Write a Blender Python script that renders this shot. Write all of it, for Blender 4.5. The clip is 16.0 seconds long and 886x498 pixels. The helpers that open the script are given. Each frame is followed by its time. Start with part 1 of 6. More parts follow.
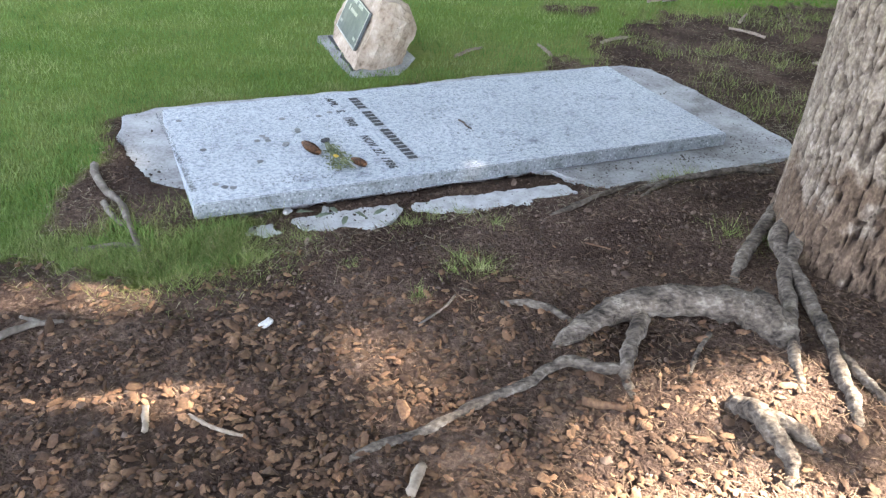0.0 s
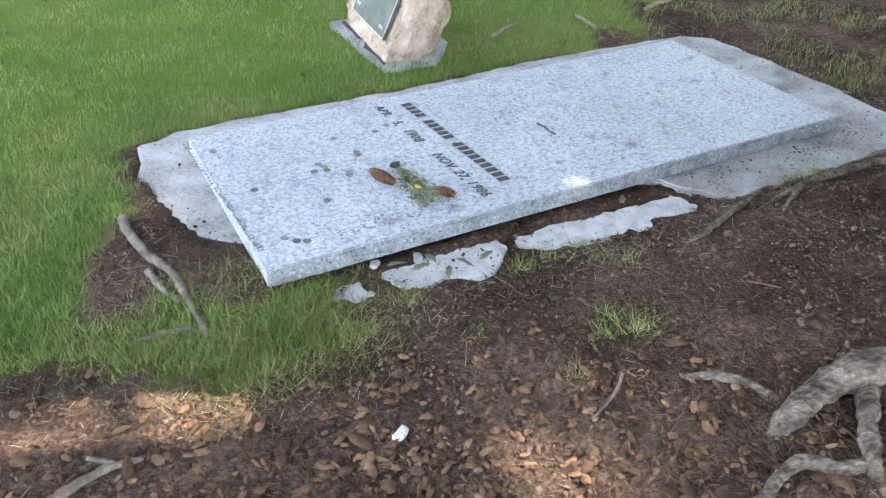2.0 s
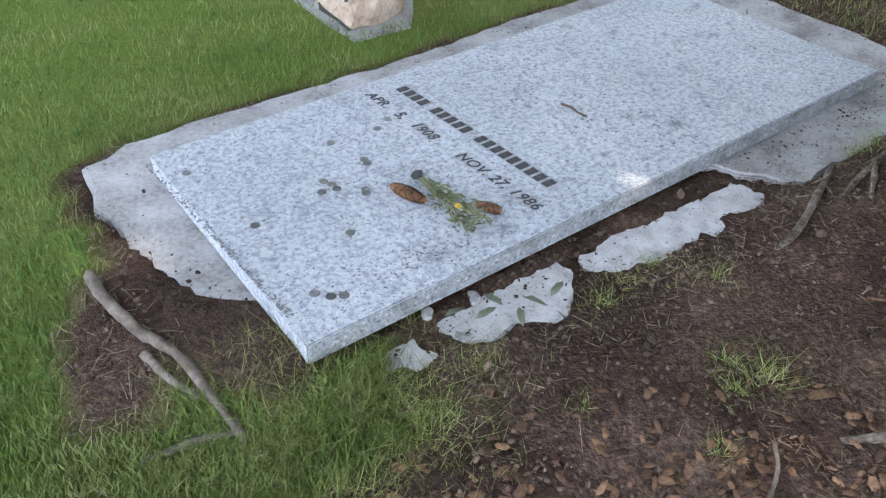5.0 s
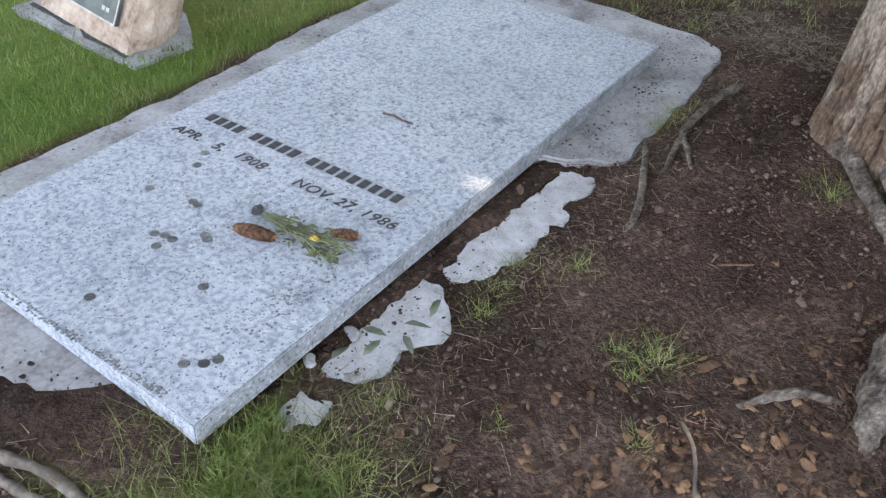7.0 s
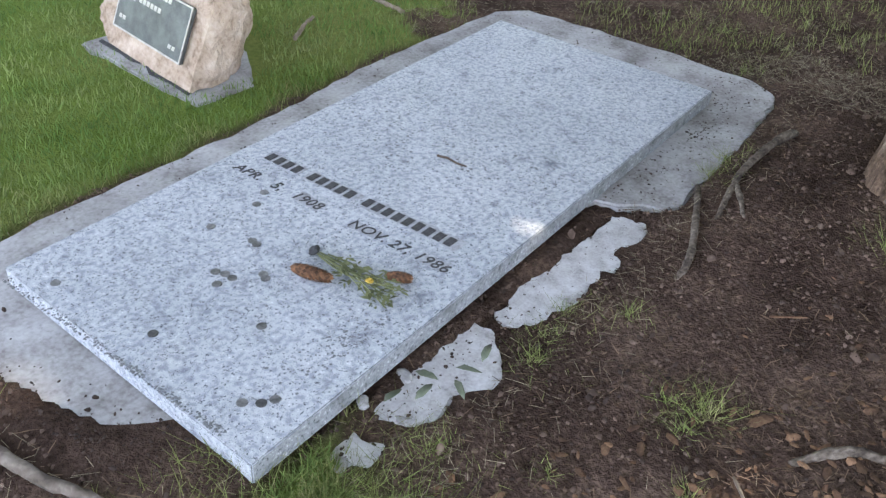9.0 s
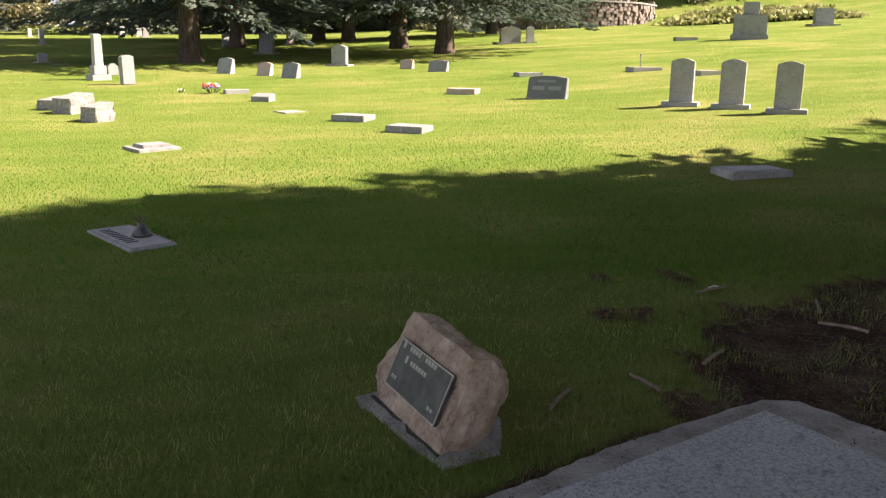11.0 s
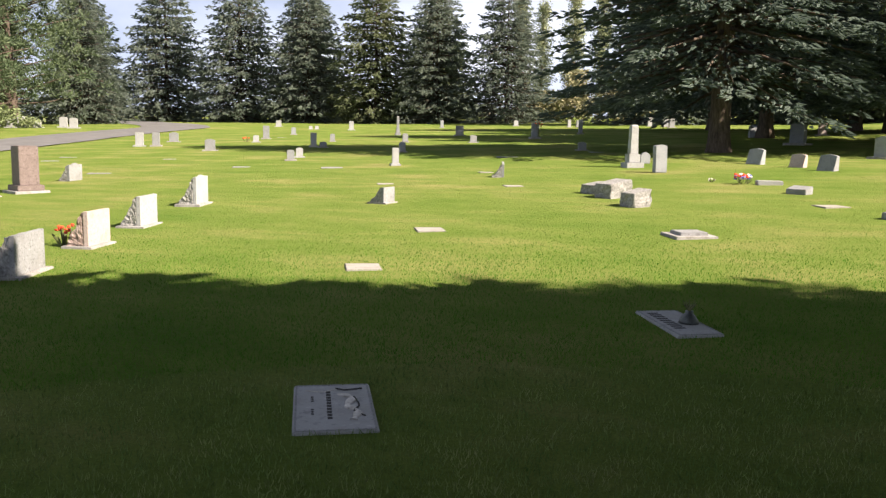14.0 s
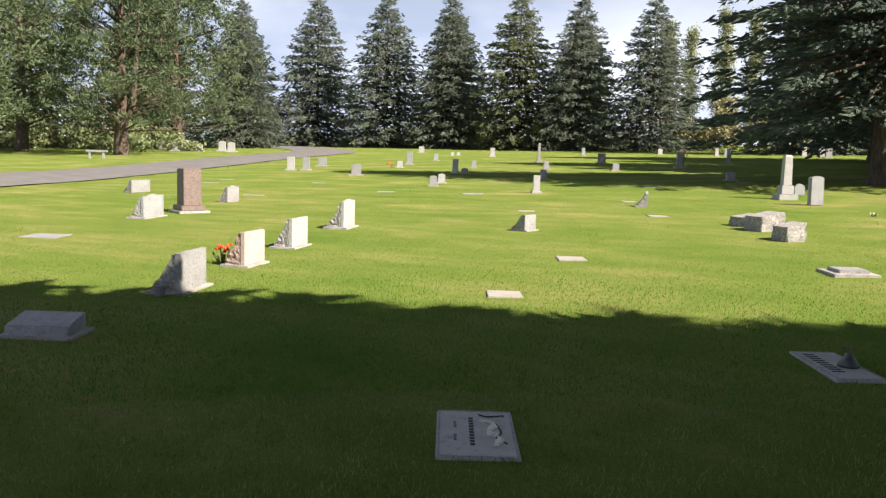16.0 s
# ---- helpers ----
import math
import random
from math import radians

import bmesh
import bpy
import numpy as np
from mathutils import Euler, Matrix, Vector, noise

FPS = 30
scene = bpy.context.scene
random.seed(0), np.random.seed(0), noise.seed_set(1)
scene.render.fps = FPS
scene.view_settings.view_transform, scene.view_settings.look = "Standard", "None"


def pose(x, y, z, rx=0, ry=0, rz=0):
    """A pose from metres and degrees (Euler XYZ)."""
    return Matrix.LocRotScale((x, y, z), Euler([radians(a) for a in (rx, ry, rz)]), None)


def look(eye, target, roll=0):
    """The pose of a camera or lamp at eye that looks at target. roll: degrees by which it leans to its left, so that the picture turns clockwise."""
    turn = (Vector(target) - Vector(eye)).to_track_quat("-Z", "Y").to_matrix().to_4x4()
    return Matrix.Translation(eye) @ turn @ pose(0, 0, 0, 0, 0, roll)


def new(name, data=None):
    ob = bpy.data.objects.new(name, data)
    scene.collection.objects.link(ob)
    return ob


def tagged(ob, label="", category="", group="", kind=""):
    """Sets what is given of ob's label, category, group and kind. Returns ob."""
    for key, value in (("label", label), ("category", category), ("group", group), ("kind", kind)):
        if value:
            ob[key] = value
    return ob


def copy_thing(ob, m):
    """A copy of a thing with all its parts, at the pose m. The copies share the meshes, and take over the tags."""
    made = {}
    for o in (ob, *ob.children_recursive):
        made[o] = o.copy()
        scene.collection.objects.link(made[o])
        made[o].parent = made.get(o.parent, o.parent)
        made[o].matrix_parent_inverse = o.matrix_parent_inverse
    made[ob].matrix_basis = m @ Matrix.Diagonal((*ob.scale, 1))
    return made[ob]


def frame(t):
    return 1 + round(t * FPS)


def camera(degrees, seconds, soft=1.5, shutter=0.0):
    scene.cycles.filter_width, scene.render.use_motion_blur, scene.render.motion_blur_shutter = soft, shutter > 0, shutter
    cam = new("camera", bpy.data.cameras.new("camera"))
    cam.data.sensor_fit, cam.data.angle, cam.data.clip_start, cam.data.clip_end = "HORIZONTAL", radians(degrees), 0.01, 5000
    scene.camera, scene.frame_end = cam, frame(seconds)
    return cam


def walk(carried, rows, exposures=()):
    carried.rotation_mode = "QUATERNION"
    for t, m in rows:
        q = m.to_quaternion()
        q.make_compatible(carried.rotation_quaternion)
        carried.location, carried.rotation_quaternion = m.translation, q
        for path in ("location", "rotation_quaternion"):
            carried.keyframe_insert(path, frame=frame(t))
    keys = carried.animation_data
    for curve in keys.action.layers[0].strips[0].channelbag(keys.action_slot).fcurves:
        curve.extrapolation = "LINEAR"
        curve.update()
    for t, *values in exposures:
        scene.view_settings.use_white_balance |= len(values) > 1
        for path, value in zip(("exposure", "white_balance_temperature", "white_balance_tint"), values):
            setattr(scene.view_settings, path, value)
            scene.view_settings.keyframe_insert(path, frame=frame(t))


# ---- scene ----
cam = camera(54.3, 16.0, soft=1.35)
PATH = [
    (0, (-0.185, 0.14, 1.364), (-0.061, 1.88, 0.386), 4.0),
    (0.5, (-0.255, 0.327, 1.373), (-0.12, 2.052, 0.37), 4.1),
    (1, (-0.359, 0.458, 1.369), (-0.208, 2.167, 0.341), 3.9),
    (1.5, (-0.523, 0.598, 1.355), (-0.332, 2.29, 0.307), 2.2),
    (2, (-0.601, 0.73, 1.341), (-0.372, 2.403, 0.27), 1.6),
    (2.5, (-0.617, 0.907, 1.339), (-0.339, 2.546, 0.228), 1.4),
    (3, (-0.673, 0.99, 1.343), (-0.364, 2.614, 0.216), 1.4),
    (3.5, (-0.72, 1.042, 1.351), (-0.379, 2.637, 0.194), 1.4),
    (4, (-0.725, 1.063, 1.337), (-0.357, 2.633, 0.153), 1.8),
    (4.2, (-0.76, 1.102, 1.335), (-0.38, 2.659, 0.139), 2.1),
    (6.3, (-0.995, 1.515, 1.304), (-0.212, 2.907, 0.101), 2.8),
    (6.5, (-1.011, 1.512, 1.304), (-0.151, 2.864, 0.107), 3.6),
    (7, (-1.053, 1.512, 1.313), (-0.108, 2.798, 0.107), 4.6),
    (7.5, (-1.081, 1.532, 1.311), (-0.149, 2.81, 0.087), 4.2),
    (8, (-1.105, 1.543, 1.316), (-0.202, 2.845, 0.096), 3.7),
    (8.2, (-1.115, 1.543, 1.321), (-0.21, 2.848, 0.104), 4.0),
    (10.3, (-1.0, 1.496, 1.424), (-0.281, 3.187, 0.634), 1.9),
    (10.5, (-1.004, 1.51, 1.422), (-0.342, 3.268, 0.735), 1.6),
    (11, (-0.962, 1.519, 1.44), (-0.56, 3.423, 0.982), 0.8),
    (11.5, (-0.975, 1.508, 1.459), (-0.812, 3.476, 1.141), 1.5),
    (12, (-1.007, 1.572, 1.451), (-1.079, 3.551, 1.172), 1.5),
    (12.5, (-1.074, 1.587, 1.463), (-1.315, 3.554, 1.192), 1.2),
    (13, (-1.158, 1.581, 1.456), (-1.59, 3.512, 1.169), 1.0),
    (13.5, (-1.255, 1.582, 1.444), (-1.854, 3.468, 1.153), 0.9),
    (14, (-1.308, 1.555, 1.446), (-2.018, 3.404, 1.168), 1.0),
    (14.5, (-1.343, 1.519, 1.45), (-2.107, 3.351, 1.21), 1.2),
    (15, (-1.366, 1.483, 1.451), (-2.166, 3.302, 1.218), 1.6),
    (15.5, (-1.365, 1.465, 1.458), (-2.269, 3.232, 1.217), 1.6),
    (16, (-1.339, 1.498, 1.465), (-2.338, 3.216, 1.24), 1.6),
]
EXPOSURES = [(0, 4.75, 6350, 11), (0.5, 5.0, 6350, 11), (3, 4.8, 6450, 11), (6.3, 4.6, 6600, 14), (8.2, 4.6, 6600, 14), (10.3, 4.3, 6550, 13), (10.5, 3.75, 6550, 13), (11.0, 2.1, 7150, 22), (11.6, 2.15, 7150, 22), (12.5, 2.05, 7000, 20), (13.2, 1.75, 6850, 18), (16, 1.5, 6700, 15)]
walk(cam, [(t, look(eye, target, roll)) for t, eye, target, roll in PATH], EXPOSURES)

# ---- world and sun ----
SUN_AZ, SUN_EL = -3.0, 40.0  # towards the sun: degrees from +x, and above the horizon
world = bpy.data.worlds.new("world")
scene.world = world
world.use_nodes = True
wn, wl = world.node_tree.nodes, world.node_tree.links
sky = wn.new("ShaderNodeTexSky")
sky.sky_type = "NISHITA"
sky.sun_disc = False
sky.sun_elevation = radians(SUN_EL)
sky.sun_rotation = radians(90 - SUN_AZ)
coord = wn.new("ShaderNodeTexCoord")
stretch = wn.new("ShaderNodeMapping")
stretch.inputs["Scale"].default_value = (1, 1, 2.6)
cloud = wn.new("ShaderNodeTexNoise")
cloud.inputs["Scale"].default_value = 2.6
cloud.inputs["Detail"].default_value = 6
cramp = wn.new("ShaderNodeValToRGB")
cramp.color_ramp.elements[0].position, cramp.color_ramp.elements[1].position = 0.20, 0.38
ccol = wn.new("ShaderNodeValToRGB")
ccol.color_ramp.elements[0].color = (1.62, 1.98, 2.62, 1)
ccol.color_ramp.elements[1].color = (3.2, 3.5, 4.0, 1)
ccol.color_ramp.elements[0].position, ccol.color_ramp.elements[1].position = 0.42, 0.68
mixc = wn.new("ShaderNodeMixRGB")
wl.new(coord.outputs["Generated"], stretch.inputs["Vector"])
wl.new(stretch.outputs["Vector"], cloud.inputs["Vector"])
wl.new(cloud.outputs["Fac"], cramp.inputs["Fac"])
wl.new(cloud.outputs["Fac"], ccol.inputs["Fac"])
wl.new(cramp.outputs["Color"], mixc.inputs["Fac"])
wl.new(sky.outputs["Color"], mixc.inputs["Color1"])
# clouds are brighter low down, thinner and darker overhead
split, lowness, glow = wn.new("ShaderNodeSeparateXYZ"), wn.new("ShaderNodeMapRange"), wn.new("ShaderNodeVectorMath")
lowness.inputs["From Max"].default_value, lowness.inputs["To Min"].default_value, lowness.inputs["To Max"].default_value = 0.7, 2.9, 0.45
glow.operation = "SCALE"
wl.new(coord.outputs["Generated"], split.inputs["Vector"])
wl.new(split.outputs["Z"], lowness.inputs["Value"])
wl.new(ccol.outputs["Color"], glow.inputs[0])
wl.new(lowness.outputs["Result"], glow.inputs["Scale"])
wl.new(glow.outputs["Vector"], mixc.inputs["Color2"])
wl.new(mixc.outputs["Color"], wn["Background"].inputs["Color"])
wn["Background"].inputs["Strength"].default_value = 0.05

sun = new("sun", bpy.data.lights.new("sun", "SUN"))
sun.data.energy, sun.data.angle, sun.data.color = 5.0, radians(0.55), (1.0, 0.895, 0.735)
SUN_WAY = Vector((math.cos(radians(SUN_AZ)) * math.cos(radians(SUN_EL)), math.sin(radians(SUN_AZ)) * math.cos(radians(SUN_EL)), math.sin(radians(SUN_EL))))
sun.matrix_world = look((30, 5, 30), Vector((30, 5, 30)) - SUN_WAY)


# ---- materials ----
def material(name, stops, scale=8.0, fine=60.0, rough=0.8, bump=0.3, metal=0.0, island=0.0, per_object=0.0, spread=(0.3, 0.7), fine_mix=0.35, stretch_v=(1, 1, 1), dist=0.01, spec=0.3, through_light=None):
    """Noise at two scales into a colour ramp, with bump; island or per_object vary the brightness from piece to piece."""
    m = bpy.data.materials.new(name)
    m.use_nodes = True
    n, l = m.node_tree.nodes, m.node_tree.links
    p = n["Principled BSDF"]
    p.inputs["Roughness"].default_value, p.inputs["Metallic"].default_value = rough, metal
    p.inputs["Specular IOR Level"].default_value = spec
    tc = n.new("ShaderNodeTexCoord")
    mp = n.new("ShaderNodeMapping")
    mp.inputs["Scale"].default_value = stretch_v
    l.new(tc.outputs["Object"], mp.inputs["Vector"])
    a, b = n.new("ShaderNodeTexNoise"), n.new("ShaderNodeTexNoise")
    a.inputs["Scale"].default_value, b.inputs["Scale"].default_value = scale, fine
    a.inputs["Detail"].default_value, b.inputs["Detail"].default_value = 5, 3
    for q in (a, b):
        l.new(mp.outputs["Vector"], q.inputs["Vector"])
    mx = n.new("ShaderNodeMixRGB")
    mx.inputs["Fac"].default_value = fine_mix
    l.new(a.outputs["Fac"], mx.inputs["Color1"])
    l.new(b.outputs["Fac"], mx.inputs["Color2"])
    r = n.new("ShaderNodeValToRGB")
    e = r.color_ramp.elements
    while len(e) < len(stops):
        e.new(0.5)
    for k, c in enumerate(stops):
        e[k].position = spread[0] + (spread[1] - spread[0]) * k / max(1, len(stops) - 1)
        e[k].color = (*c, 1)
    l.new(mx.outputs["Color"], r.inputs["Fac"])
    out = r.outputs["Color"]
    for amount, node, socket in ((island, "ShaderNodeNewGeometry", "Random Per Island"), (per_object, "ShaderNodeObjectInfo", "Random")):
        if amount:
            rnd, hsv, mr = n.new(node), n.new("ShaderNodeHueSaturation"), n.new("ShaderNodeMapRange")
            mr.inputs["To Min"].default_value, mr.inputs["To Max"].default_value = 1 - amount, 1 + amount
            l.new(rnd.outputs[socket], mr.inputs["Value"])
            l.new(mr.outputs["Result"], hsv.inputs["Value"])
            l.new(out, hsv.inputs["Color"])
            out = hsv.outputs["Color"]
    l.new(out, p.inputs["Base Color"])
    if bump:
        bp = n.new("ShaderNodeBump")
        bp.inputs["Strength"].default_value, bp.inputs["Distance"].default_value = bump, dist
        l.new(mx.outputs["Color"], bp.inputs["Height"])
        l.new(bp.outputs["Normal"], p.inputs["Normal"])
    if through_light:
        t, add = n.new("ShaderNodeBsdfTranslucent"), n.new("ShaderNodeMixShader")
        add.inputs["Fac"].default_value = through_light
        l.new(out, t.inputs["Color"])
        l.new(p.outputs["BSDF"], add.inputs[1])
        l.new(t.outputs["BSDF"], add.inputs[2])
        l.new(add.outputs["Shader"], n["Material Output"].inputs["Surface"])
    return m


def granite(name, base, dark, light, stain, speck=260.0, cloud=5.0, edge=(0.48, 0.70)):
    """Speckled granite: fine crystals over a soft cloud of stains."""
    m = material(name, [dark, base, base, light], scale=speck, fine=speck * 2.3, rough=0.62, bump=0.12, spread=(0.36, 0.66), dist=0.002)
    n, l = m.node_tree.nodes, m.node_tree.links
    p = n["Principled BSDF"]
    old = p.inputs["Base Color"].links[0].from_socket
    tc = n.new("ShaderNodeTexCoord")
    big, ramp, mix = n.new("ShaderNodeTexNoise"), n.new("ShaderNodeValToRGB"), n.new("ShaderNodeMixRGB")
    big.inputs["Scale"].default_value, big.inputs["Detail"].default_value = cloud, 8
    big.inputs["Roughness"].default_value = 0.7
    ramp.color_ramp.elements[0].position, ramp.color_ramp.elements[1].position = edge
    mix.blend_type = "MULTIPLY"
    mix.inputs["Color2"].default_value = (*stain, 1)
    l.new(tc.outputs["Object"], big.inputs["Vector"])
    l.new(big.outputs["Fac"], ramp.inputs["Fac"])
    l.new(ramp.outputs["Color"], mix.inputs["Fac"])
    l.new(old, mix.inputs["Color1"])
    l.new(mix.outputs["Color"], p.inputs["Base Color"])
    return m


def mottle(m, scale, edge, tint):
    """A further layer of soft blotches over a material's colour."""
    n, l = m.node_tree.nodes, m.node_tree.links
    p = n["Principled BSDF"]
    old = p.inputs["Base Color"].links[0].from_socket
    tc, big, ramp, mix = (n.new("ShaderNode" + k) for k in ("TexCoord", "TexNoise", "ValToRGB", "MixRGB"))
    big.inputs["Scale"].default_value, big.inputs["Detail"].default_value, big.inputs["Roughness"].default_value = scale, 6, 0.65
    ramp.color_ramp.elements[0].position, ramp.color_ramp.elements[1].position = edge
    mix.blend_type = "MULTIPLY"
    mix.inputs["Color2"].default_value = (*tint, 1)
    l.new(tc.outputs["Object"], big.inputs["Vector"])
    l.new(big.outputs["Fac"], ramp.inputs["Fac"])
    l.new(ramp.outputs["Color"], mix.inputs["Fac"])
    l.new(old, mix.inputs["Color1"])
    l.new(mix.outputs["Color"], p.inputs["Base Color"])


M_SLAB = granite("slab_granite", (0.425, 0.446, 0.472), (0.045, 0.052, 0.07), (0.68, 0.695, 0.715), (0.40, 0.42, 0.45), 150.0, 9.0, (0.57, 0.74))
mottle(M_SLAB, 75.0, (0.50, 0.61), (0.56, 0.58, 0.63))
mottle(M_SLAB, 2.2, (0.40, 0.66), (0.84, 0.85, 0.86))
mottle(M_SLAB, 16.0, (0.60, 0.70), (0.62, 0.63, 0.64))
# coarse slab side, made darker to put its shade into the colour
M_SHADEDSIDE = granite("shaded_rough_slab_side", (0.19, 0.20, 0.205), (0.05, 0.055, 0.055), (0.42, 0.43, 0.43), (0.40, 0.41, 0.38), 120.0, 14.0, (0.46, 0.70))
M_GREY = granite("grey_granite", (0.26, 0.27, 0.285), (0.13, 0.135, 0.145), (0.38, 0.39, 0.41), (0.75, 0.73, 0.70), 40.0)
M_WHITE = granite("white_marble", (0.36, 0.37, 0.385), (0.25, 0.255, 0.27), (0.45, 0.46, 0.475), (0.80, 0.78, 0.74), 20.0)
M_ROUGH = material("rock_pitched_granite", [(0.12, 0.12, 0.12), (0.27, 0.27, 0.27), (0.42, 0.42, 0.42)], scale=26, fine=60, rough=0.9, bump=0.9, dist=0.03)
M_ROUGHPINK = material("rock_pitched_pink_granite", [(0.17, 0.12, 0.11), (0.33, 0.25, 0.23), (0.50, 0.41, 0.38)], scale=14, fine=60, rough=0.9, bump=0.9, dist=0.03)
M_TAN = granite("tan_stone", (0.33, 0.32, 0.30), (0.22, 0.21, 0.195), (0.42, 0.41, 0.385), (0.7, 0.66, 0.62), 40.0)
M_PINK = granite("pink_granite", (0.46, 0.38, 0.36), (0.28, 0.22, 0.21), (0.60, 0.52, 0.50), (0.75, 0.70, 0.68), 40.0)
M_BROWN = granite("brown_granite", (0.17, 0.135, 0.13), (0.10, 0.075, 0.072), (0.26, 0.215, 0.21), (0.8, 0.78, 0.76), 40.0)
M_DARK = granite("dark_polished_granite", (0.17, 0.19, 0.20), (0.09, 0.10, 0.11), (0.26, 0.28, 0.29), (0.8, 0.8, 0.8), 60.0)
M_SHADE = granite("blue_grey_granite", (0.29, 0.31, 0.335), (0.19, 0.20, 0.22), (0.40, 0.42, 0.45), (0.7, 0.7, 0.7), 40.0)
M_PAD = material("old_concrete", [(0.17, 0.16, 0.15), (0.34, 0.335, 0.335), (0.46, 0.46, 0.465)], scale=7, fine=90, rough=0.92, bump=0.4, dist=0.006)
mottle(M_PAD, 4.0, (0.46, 0.66), (0.74, 0.72, 0.72))
mottle(M_PAD, 60.0, (0.52, 0.66), (0.78, 0.76, 0.76))
M_SHARD = material("broken_concrete", [(0.22, 0.205, 0.20), (0.46, 0.45, 0.455), (0.60, 0.60, 0.61)], scale=22, fine=140, rough=0.92, bump=0.6, dist=0.006, spread=(0.26, 0.62))
M_BOULDER = material("boulder_stone", [(0.13, 0.092, 0.064), (0.30, 0.225, 0.165), (0.40, 0.315, 0.245), (0.50, 0.41, 0.33)], scale=11, fine=60, rough=0.95, bump=1.0, dist=0.018, spread=(0.30, 0.68))
M_BRONZE = material("bronze_plate", [(0.055, 0.06, 0.06), (0.10, 0.11, 0.11), (0.15, 0.16, 0.16)], scale=20, fine=200, rough=0.42, bump=0.1, metal=0.6)
M_RAISED = material("worn_raised_metal", [(0.32, 0.31, 0.29), (0.5, 0.48, 0.45)], scale=60, rough=0.4, bump=0.1, metal=0.6)
M_INK = material("dark_letter_recess", [(0.03, 0.03, 0.032), (0.075, 0.075, 0.078)], scale=60, fine=200, rough=0.9, bump=0.3)
M_FLECK = material("lichen_fleck", [(0.10, 0.105, 0.11), (0.20, 0.205, 0.215)], scale=60, fine=200, rough=0.95, bump=0.3)
M_STAIN = material("lichen_stain", [(0.16, 0.165, 0.17), (0.30, 0.31, 0.33), (0.42, 0.43, 0.45)], scale=45, fine=220, rough=0.9, bump=0.2)
M_BARK = material("bark", [(0.032, 0.024, 0.019), (0.095, 0.072, 0.058), (0.18, 0.145, 0.118)], scale=9, fine=45, rough=0.95, bump=1.0, stretch_v=(1.6, 1.6, 0.35), dist=0.02)
M_ROOT = material("root_wood", [(0.016, 0.012, 0.009), (0.066, 0.051, 0.040), (0.125, 0.101, 0.080), (0.225, 0.19, 0.155)], scale=26, fine=95, rough=0.95, bump=1.0, stretch_v=(0.7, 1.1, 1.1), dist=0.014, fine_mix=0.45, spread=(0.34, 0.66))
M_STICK = material("dry_stick", [(0.16, 0.12, 0.09), (0.32, 0.26, 0.20)], scale=30, fine=120, rough=0.9, bump=0.4)
M_CHIP = material("bark_chip", [(0.040, 0.021, 0.013), (0.098, 0.054, 0.031), (0.21, 0.125, 0.070)], scale=14, fine=120, rough=0.9, bump=0.4, island=0.55)
M_CRUMB = material("soil_crumb", [(0.03, 0.021, 0.017), (0.075, 0.052, 0.042)], scale=20, fine=90, rough=0.95, bump=0, island=0.4)
M_GRIT = material("soil_grit", [(0.028, 0.018, 0.014), (0.085, 0.057, 0.044), (0.19, 0.135, 0.105)], scale=9, fine=60, rough=0.95, bump=0, island=0.5)
M_LITTER = material("needle_litter", [(0.060, 0.037, 0.024), (0.165, 0.112, 0.073)], scale=5, fine=60, rough=0.9, bump=0, island=0.5)
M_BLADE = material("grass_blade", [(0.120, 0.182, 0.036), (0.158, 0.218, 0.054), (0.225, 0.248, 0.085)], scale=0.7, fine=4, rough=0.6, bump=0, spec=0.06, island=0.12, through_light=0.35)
M_NEARGRASS = material("green_grass_blade", [(0.070, 0.138, 0.034), (0.122, 0.196, 0.052), (0.195, 0.250, 0.085), (0.255, 0.27, 0.12)], scale=3.5, fine=18, rough=0.6, bump=0, spec=0.06, island=0.32, through_light=0.35)
# blades for the shaded lawn, the shade's deep green put into their colour
M_SHADYBLADE = material("shade_tinted_grass_blade", [(0.044, 0.148, 0.014), (0.072, 0.192, 0.020), (0.118, 0.228, 0.030)], scale=0.9, fine=7, rough=0.6, bump=0, spec=0.04, island=0.10, through_light=0.35)
M_DRYBLADE = material("dry_grass_blade", [(0.10, 0.13, 0.036), (0.21, 0.20, 0.085)], scale=3, fine=20, rough=0.7, bump=0, spec=0.06, island=0.35, through_light=0.3)
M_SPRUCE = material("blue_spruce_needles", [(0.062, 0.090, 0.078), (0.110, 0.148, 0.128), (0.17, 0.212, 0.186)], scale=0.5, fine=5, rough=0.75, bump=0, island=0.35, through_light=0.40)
# lighter needle copies for the back row, sunlight and haze put into the colour
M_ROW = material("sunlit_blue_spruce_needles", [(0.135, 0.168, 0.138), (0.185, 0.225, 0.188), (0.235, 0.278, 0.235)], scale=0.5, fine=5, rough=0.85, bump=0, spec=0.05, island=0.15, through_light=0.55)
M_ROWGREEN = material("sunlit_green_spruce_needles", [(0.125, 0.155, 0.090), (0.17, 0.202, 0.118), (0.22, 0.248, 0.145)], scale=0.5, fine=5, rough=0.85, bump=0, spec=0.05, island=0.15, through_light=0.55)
M_SPRUCE2 = material("green_spruce_needles", [(0.10, 0.14, 0.07), (0.18, 0.225, 0.11), (0.27, 0.31, 0.16)], scale=0.5, fine=5, rough=0.75, bump=0, island=0.35, through_light=0.28)
M_DROOP = material("drooping_spruce_needles", [(0.08, 0.11, 0.045), (0.14, 0.175, 0.07), (0.22, 0.25, 0.10)], scale=1.5, fine=9, rough=0.7, bump=0, island=0.3, through_light=0.25)
M_WEED = material("tall_weeds", [(0.17, 0.20, 0.07), (0.29, 0.31, 0.13), (0.40, 0.39, 0.21)], scale=0.6, fine=4, rough=0.8, bump=0, island=0.35, through_light=0.3)
